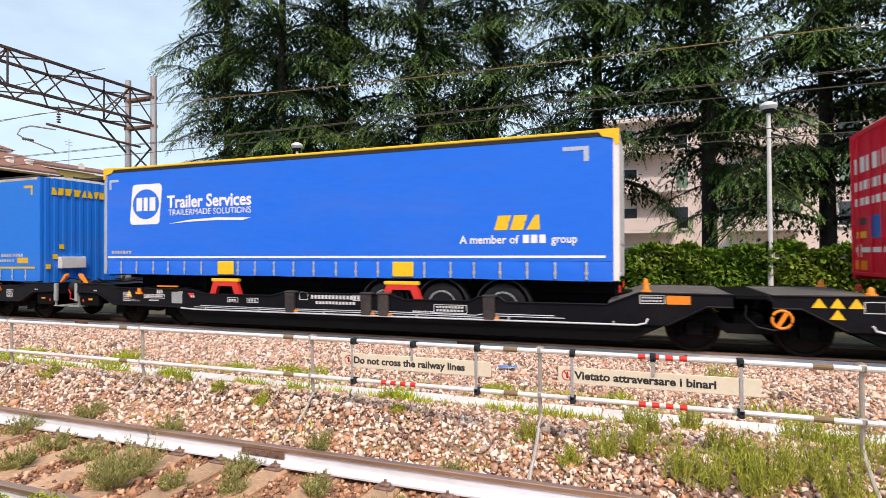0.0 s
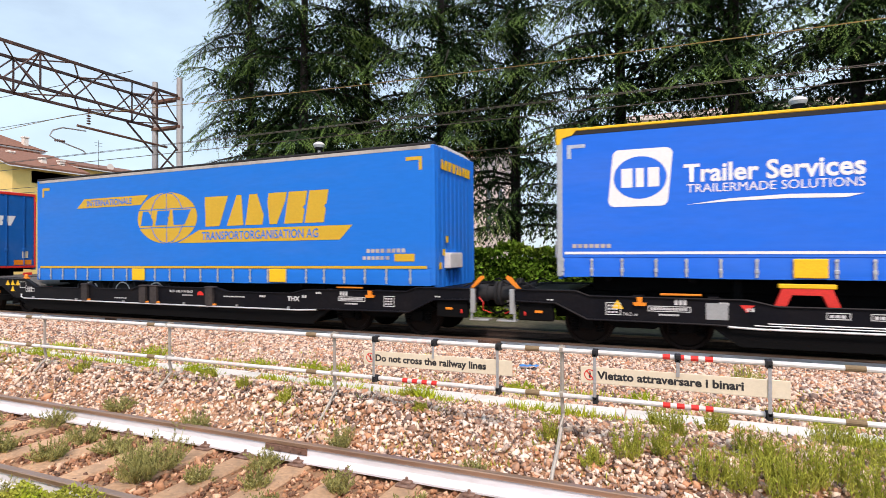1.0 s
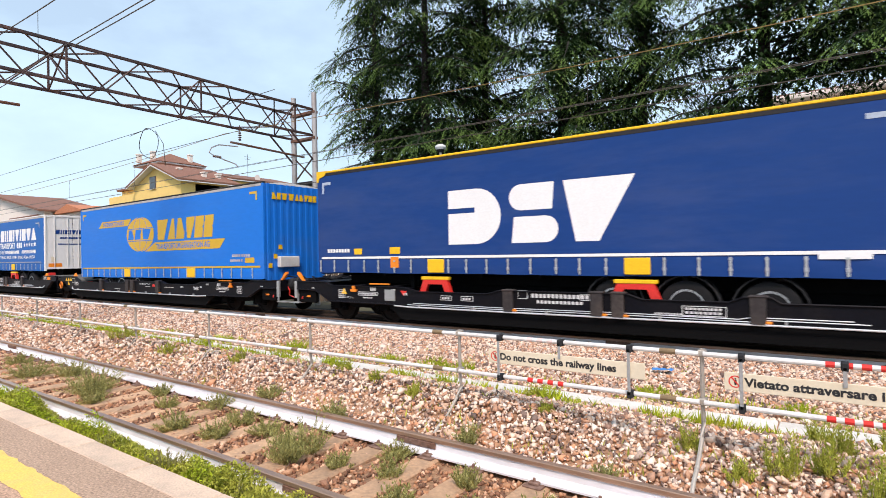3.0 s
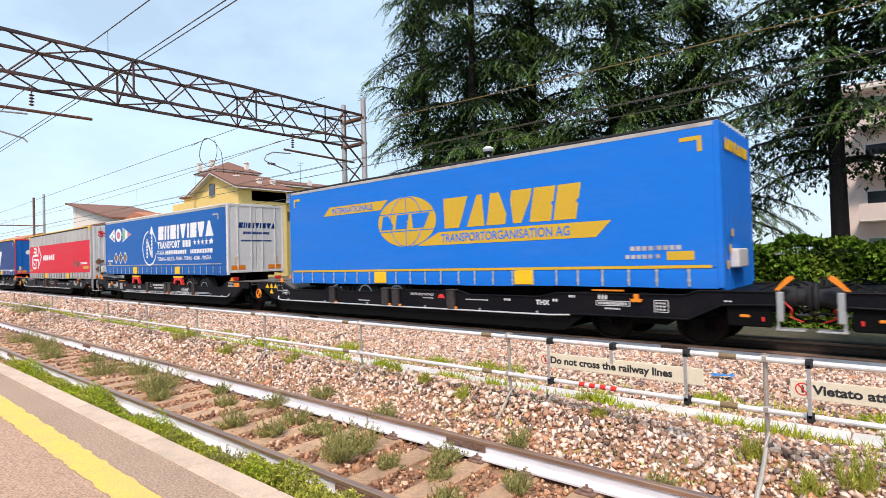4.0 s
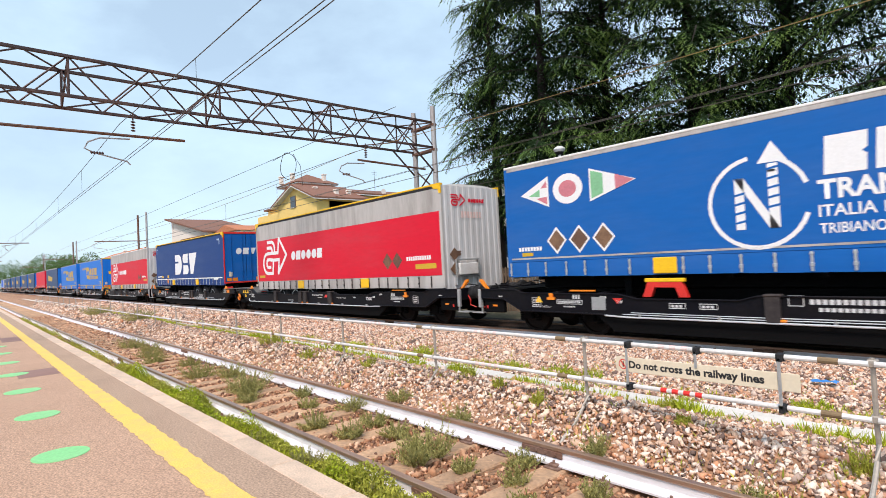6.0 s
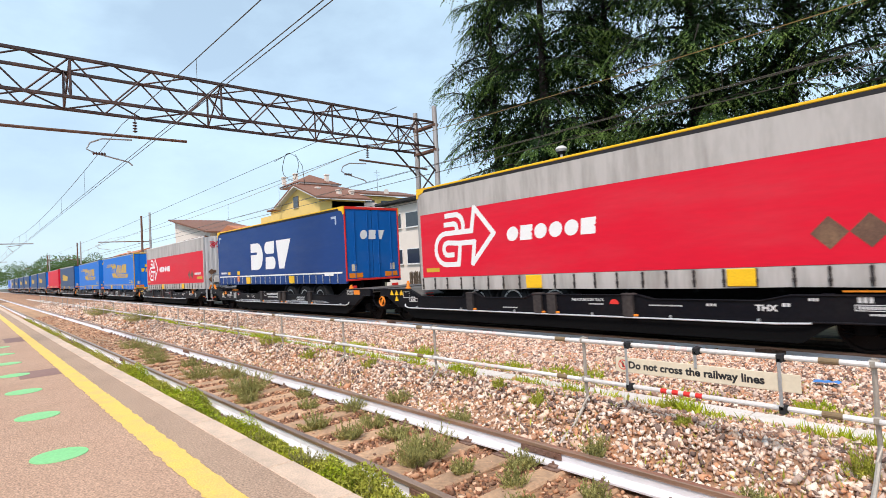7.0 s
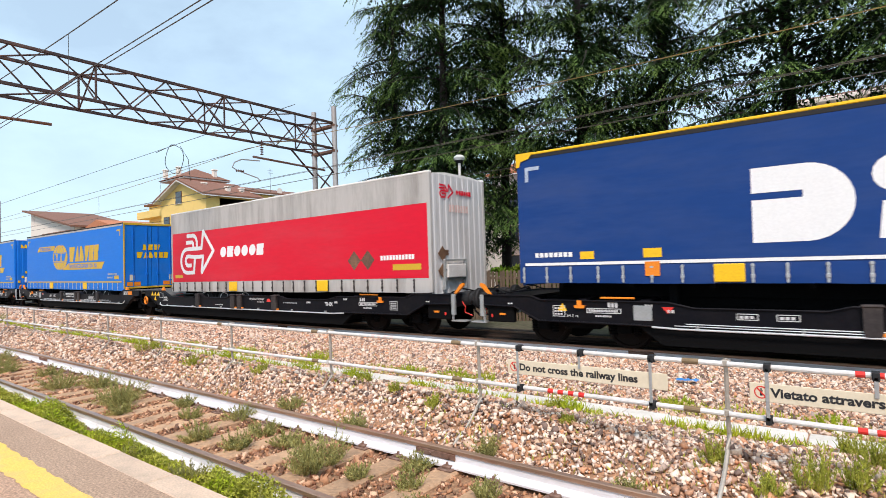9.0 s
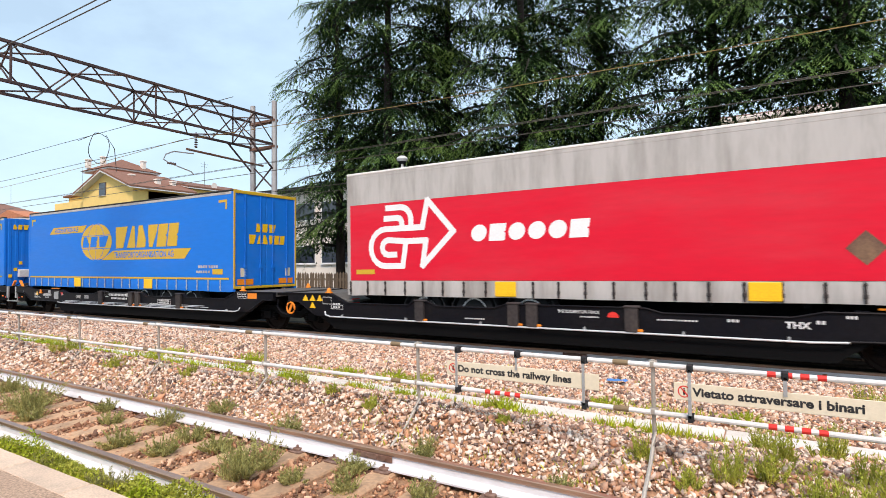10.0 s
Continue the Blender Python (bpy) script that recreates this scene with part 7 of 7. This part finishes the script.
def gable_roof(parent, x0, x1, y0, y1, z, rise, m, axis="x", over=0.6):
    """A pitched tile roof whose ridge runs along axis, with a pale edge board."""
    if axis == "x":
        ym = (y0 + y1) / 2
        pr = [(y0 - over, z - 0.15), (ym, z + rise), (y1 + over, z - 0.15), (y1 + over, z - 0.38), (ym, z + rise - 0.23), (y0 - over, z - 0.38)]
        roof = part("roof", Shape().prism(pr, x0 - over, x1 + over, "x"), M[m], parent)
        part("eaves_board", Shape().prism([(y0 - over, z - 0.40), (ym, z + rise - 0.25), (y1 + over, z - 0.40), (y1 + over, z - 0.52), (ym, z + rise - 0.42), (y0 - over, z - 0.52)], x0 - over + 0.03, x1 + over - 0.03, "x"), M["frame_white"], parent)
    else:
        xm = (x0 + x1) / 2
        pr = [(x0 - over, z - 0.15), (xm, z + rise), (x1 + over, z - 0.15), (x1 + over, z - 0.38), (xm, z + rise - 0.23), (x0 - over, z - 0.38)]
        roof = part("roof", Shape().prism(pr, y0 - over, y1 + over, "y"), M[m], parent)
        part("eaves_board", Shape().prism([(x0 - over, z - 0.40), (xm, z + rise - 0.25), (x1 + over, z - 0.40), (x1 + over, z - 0.52), (xm, z + rise - 0.42), (x0 - over, z - 0.52)], y0 - over + 0.03, y1 + over - 0.03, "y"), M["frame_white"], parent)
    return roof


def chimney(roof, x, y, z, m="wall_cream"):
    part("chimney", Shape().box(x - 0.3, x + 0.3, y - 0.3, y + 0.3, z, z + 1.15, 0.03).box(x - 0.38, x + 0.38, y - 0.38, y + 0.38, z + 1.15, z + 1.35, 0.04), M[m], roof)


def build_yellow_house():
    h = empty("house", "yellow house with brown tiled roofs, chimneys and balconies", "house")
    x0, x1, y0 = -82.2, -69.6, 38.4
    part("wall", Shape().box(x0, x1, y0, 46, -0.3, 12.5), M["wall_yellow"], h)
    part("gable", Shape().prism([(x0, 12.5), ((x0 + x1) / 2, 15.0), (x1, 12.5)], y0 + 0.02, 45.9, "y"), M["wall_yellow"], h)
    roof = gable_roof(h, x0, x1, y0, 46, 12.7, 2.6, "roof_tile", "y", 0.9)
    part("side_wing", Shape().box(-86, -71, 46, 59, -0.3, 13.3), M["wall_yellow"], h)
    gable_roof(h, -86, -71, 47.2, 59, 13.8, 1.7, "roof_tile", "y", 0.8)
    part("tower", Shape().box(-86, -80.5, 41.5, 47, 12, 16.4), M["roof_orange"], h, "brick-red stair tower")
    part("tower_roof", Shape().add([(-87.2, 40.3, 16.4), (-79.3, 40.3, 16.4), (-79.3, 48.2, 16.4), (-87.2, 48.2, 16.4), (-83.25, 44.25, 18.4)], [(0, 1, 4), (1, 2, 4), (2, 3, 4), (3, 0, 4), (3, 2, 1, 0)]), M["roof_tile"], h)
    part("tower_cornice", Shape().box(-87.0, -79.5, 40.5, 48.0, 16.15, 16.38, 0.03), M["frame_white"], h)
    for x, y, z in ((-74.0, 40.6, 13.4), (-71.0, 42.5, 12.7), (-71.2, 44.8, 12.7), (-85.8, 40.8, 16.8), (-84.0, 42.0, 17.2), (-80.6, 46.0, 16.8)):
        chimney(roof, x, y, z)
    for x, z in ((-76.9, 12.3), (-80.5, 8.9), (-74.5, 8.9), (-77.5, 5.4)):
        window(h, x, y0, z - 0.4, 1.6, 1.6, "y", "window_dark", "frame_brown")
    for y in (48, 51, 54, 57):
        for z in (11.4, 8.2):
            window(h, -71, y, z, 1.6, 1.2, "x", "window_dark", "frame_brown")
    for z in (7.6, 10.6):
        part("balcony", Shape().box(-91.5, x0, y0 + 0.5, y0 + 5, z, z + 1.1, 0.03), M["wall_yellow"], h)
    part("terrace", Shape().box(-89.5, x0, y0 + 1.5, y0 + 6, -0.3, 12.6, 0.05), M["wall_yellow"], h, "stepped yellow terrace wing")
    part("terrace_roof", Shape().box(-90.2, x0 + 0.3, y0 + 1.0, y0 + 6.4, 12.6, 12.9, 0.05), M["roof_tile"], h)
    part("parapet", Shape().box(-70, -69.6, 40.4, 48.4, 10.6, 12.1, 0.03), M["wall_pink"], h, "pale pink terrace parapet")
    part("dish", Shape().lathe([(0, 0.02), (0.1, 0.35), (0.2, 0.5)], (-71.5, 51.5, 14.2), "x", 14), M["wall_cream"], h)
    part("antenna", Shape().tube([(-73, 51, 13), (-73, 51, 18)], 0.03, 5).tube([(-73, 50.4, 17.6), (-73, 51.6, 17.6)], 0.02, 5).tube([(-73, 50.5, 17.2), (-73, 51.5, 17.2)], 0.02, 5), M["wire"], h)


def build_skew_house():
    h = empty("house", "cream house with one steep brown roof slope and orange wing", "house")
    part("wall", Shape().prism([(-125, -0.3), (-103, -0.3), (-103, 10.2), (-125, 14.2)], 34, 44, "y"), M["wall_cream"], h)
    part("roof", Shape().prism([(-126.5, 14.75), (-102, 10.3), (-102, 10.0), (-126.5, 14.45)], 33, 45, "y"), M["roof_tile"], h)
    part("wing", Shape().box(-103, -92, 36, 46, -0.3, 9.6), M["wall_cream"], h)
    part("wing_roof", Shape().prism([(-103.5, 9.6), (-97.5, 10.9), (-91.5, 9.6)], 35.2, 46.8, "y"), M["roof_orange"], h)
    part("stair_block", Shape().box(-128.5, -125, 35, 40, -0.3, 12.0), M["roof_orange"], h)
    part("lintel", Shape().box(-117, -104, 33.4, 34, 9.2, 9.6, 0.03), M["roof_tile"], h)
    for x in (-114, -110, -106.5):
        window(h, x, 34, 7.2, 1.8, 1.6, "y", "window_dark", "frame_brown")
        window(h, x, 34, 4.0, 1.8, 1.6, "y", "window_dark", "frame_brown")


def build_plain_house(name, label, x0, x1, y0, y1, z, rise, wall, roof, axis, floors, cols):
    h = empty("house", label, "house")
    part("wall", Shape().box(x0, x1, y0, y1, -0.3, z), M[wall], h)
    rf = gable_roof(h, x0, x1, y0, y1, z + 0.3, rise, roof, axis)
    if axis == "x":
        part("gable", Shape().prism([(y0, z), ((y0 + y1) / 2, z + rise), (y1, z)], x0 + 0.02, x1 - 0.02, "x"), M[wall], h)
    chimney(rf, (x0 + x1) / 2 + 1.5, (y0 + y1) / 2 - 1, z + rise * 0.5, wall)
    for i in range(cols):
        for j in range(floors):
            window(h, x1, y0 + (y1 - y0) * (i + 0.5) / cols, 1.2 + j * 3.0, 1.2, 1.4, "x", "window_dark", "frame_brown")
            window(h, x0 + (x1 - x0) * (i + 0.5) / cols, y0, 1.2 + j * 3.0, 1.2, 1.4, "y", "window_dark", "frame_brown")


def build_apartments():
    a = empty("apartment_building", "pale pink apartment building with balconies behind the cedars", "apartment building")
    x0, x1, y0, top = -3.0, 30.0, 42.0, 11.4
    part("wall", Shape().box(x0, x1, y0, y0 + 12, -0.3, top), M["wall_pink"], a)
    part("cornice", Shape().box(x0 - 0.6, x1 + 0.6, y0 - 0.7, y0 + 12.6, top, top + 0.3, 0.05), M["wall_cream"], a)
    part("roof", Shape().prism([(y0 - 0.6, top + 0.3), (y0 + 6, top + 2.0), (y0 + 12.5, top + 0.3)], x0 - 0.5, x1 + 0.5, "x"), M["roof_tile"], a)
    for j in range(4):
        for i in range(9):
            x = x0 + 2 + i * 3.4
            window(a, x, y0, 0.9 + j * 2.85, 1.2, 1.5, "y", "shutter_green" if (i + j) % 3 == 0 else "window_dark")
        for i in range(4):
            b = part("balcony", Shape().box(x0 + 1 + i * 7.6, x0 + 5.2 + i * 7.6, y0 - 1.3, y0, 0.55 + j * 2.85, 0.72 + j * 2.85, 0.02), M["wall_cream"], a)
            part("railing", Shape().box(x0 + 1 + i * 7.6, x0 + 5.2 + i * 7.6, y0 - 1.3, y0 - 1.22, 0.72 + j * 2.85, 1.6 + j * 2.85, 0.01), M["wall_pink"], b)


def build_depot():
    b = empty("office_building", "low white building with a ribbon of windows", "building")
    part("wall", Shape().box(-43.5, -26, 31, 44, -0.3, 7.9), M["wall_cream"], b)
    part("roof", Shape().box(-44, -25, 30.3, 45, 7.9, 8.2, 0.04), M["dark_grey"], b)
    for j in range(2):
        for i in range(5):
            window(b, -26, 32.2 + i * 1.35, 2.2 + j * 3.4, 1.1, 1.3, "x")
            window(b, -42 + i * 3.4, 31, 2.2 + j * 3.4, 2.6, 1.3, "y")


def far_tree(x, y, h, r, seed):
    rng = np.random.default_rng(seed)
    t = empty("far_tree", "round green tree far along the line", "tree", "far trees")
    part("trunk", Shape().tube([(0, 0, -0.3), (0.1, 0, h * 0.45)], 0.25, 8, 0.15), M["bark"], t)
    n = 4500
    c = rng.normal(size=(26, 3)) * np.array([r * 0.45, r * 0.45, h * 0.14]) + np.array([0, 0, h * 0.62])
    i = rng.integers(0, 26, n)
    d = rng.normal(size=(n, 3))
    d /= np.linalg.norm(d, axis=1, keepdims=True)
    p = c[i] + d * (r * 0.36) * rng.uniform(0.7, 1, (n, 1))
    v, f = leaves(p, d + rng.normal(0, 0.6, (n, 3)), 0.5, 0.35, rng)
    part("crown", quick_mesh("crown", v, f, M["far_leaf"]), None, t)
    t.location = (x, y, 0)


build_yellow_house()
build_apartments()
build_depot()
build_skew_house()
build_plain_house("c", "pale house with orange tiled roof far along the line", -156, -126, 24, 34, 6.4, 2.0, "wall_cream", "roof_orange", "x", 2, 3)
build_plain_house("d", "pink house with tiled roof beyond the trees", -30, -16, 48, 60, 11.0, 2.0, "wall_pink", "roof_orange", "x", 3, 3)
for i, (x, y, h, r) in enumerate(((-205, 22, 9, 7), (-222, 28, 10, 8), (-240, 26, 11, 9), (-200, 46, 9, 6), (-300, 20, 12, 10), (-320, 34, 10, 10), (-330, 8, 9, 8), (-160, 62, 9, 5))):
    far_tree(x, y, h, r, 600 + i)


# ---- many small pieces last ----
build_sleepers()
build_ballast()


def motions():
    times = [0.5 * i for i in range(21)]
    for ob, offset, tilt in TRAIN:
        walk(ob, [(t, pose(advance(t) + offset, FAR_Y, FAR_Z, 0, tilt, 0)) for t in times])
    # wheels roll on the rail: a turn of 46 cm radius; only wagons that pass the camera
    for wagon_ob in WAGONS[:6]:
        for bogie in wagon_ob.children:
            for w in bogie.children:
                if w.name.startswith("wheelset"):
                    x, y, z = w.location
                    walk(w, [(f / FPS, pose(x, y, z, 0, math.degrees((advance(f / FPS) / 0.46) % (2 * math.pi)), 0)) for f in range(301)])


motions()
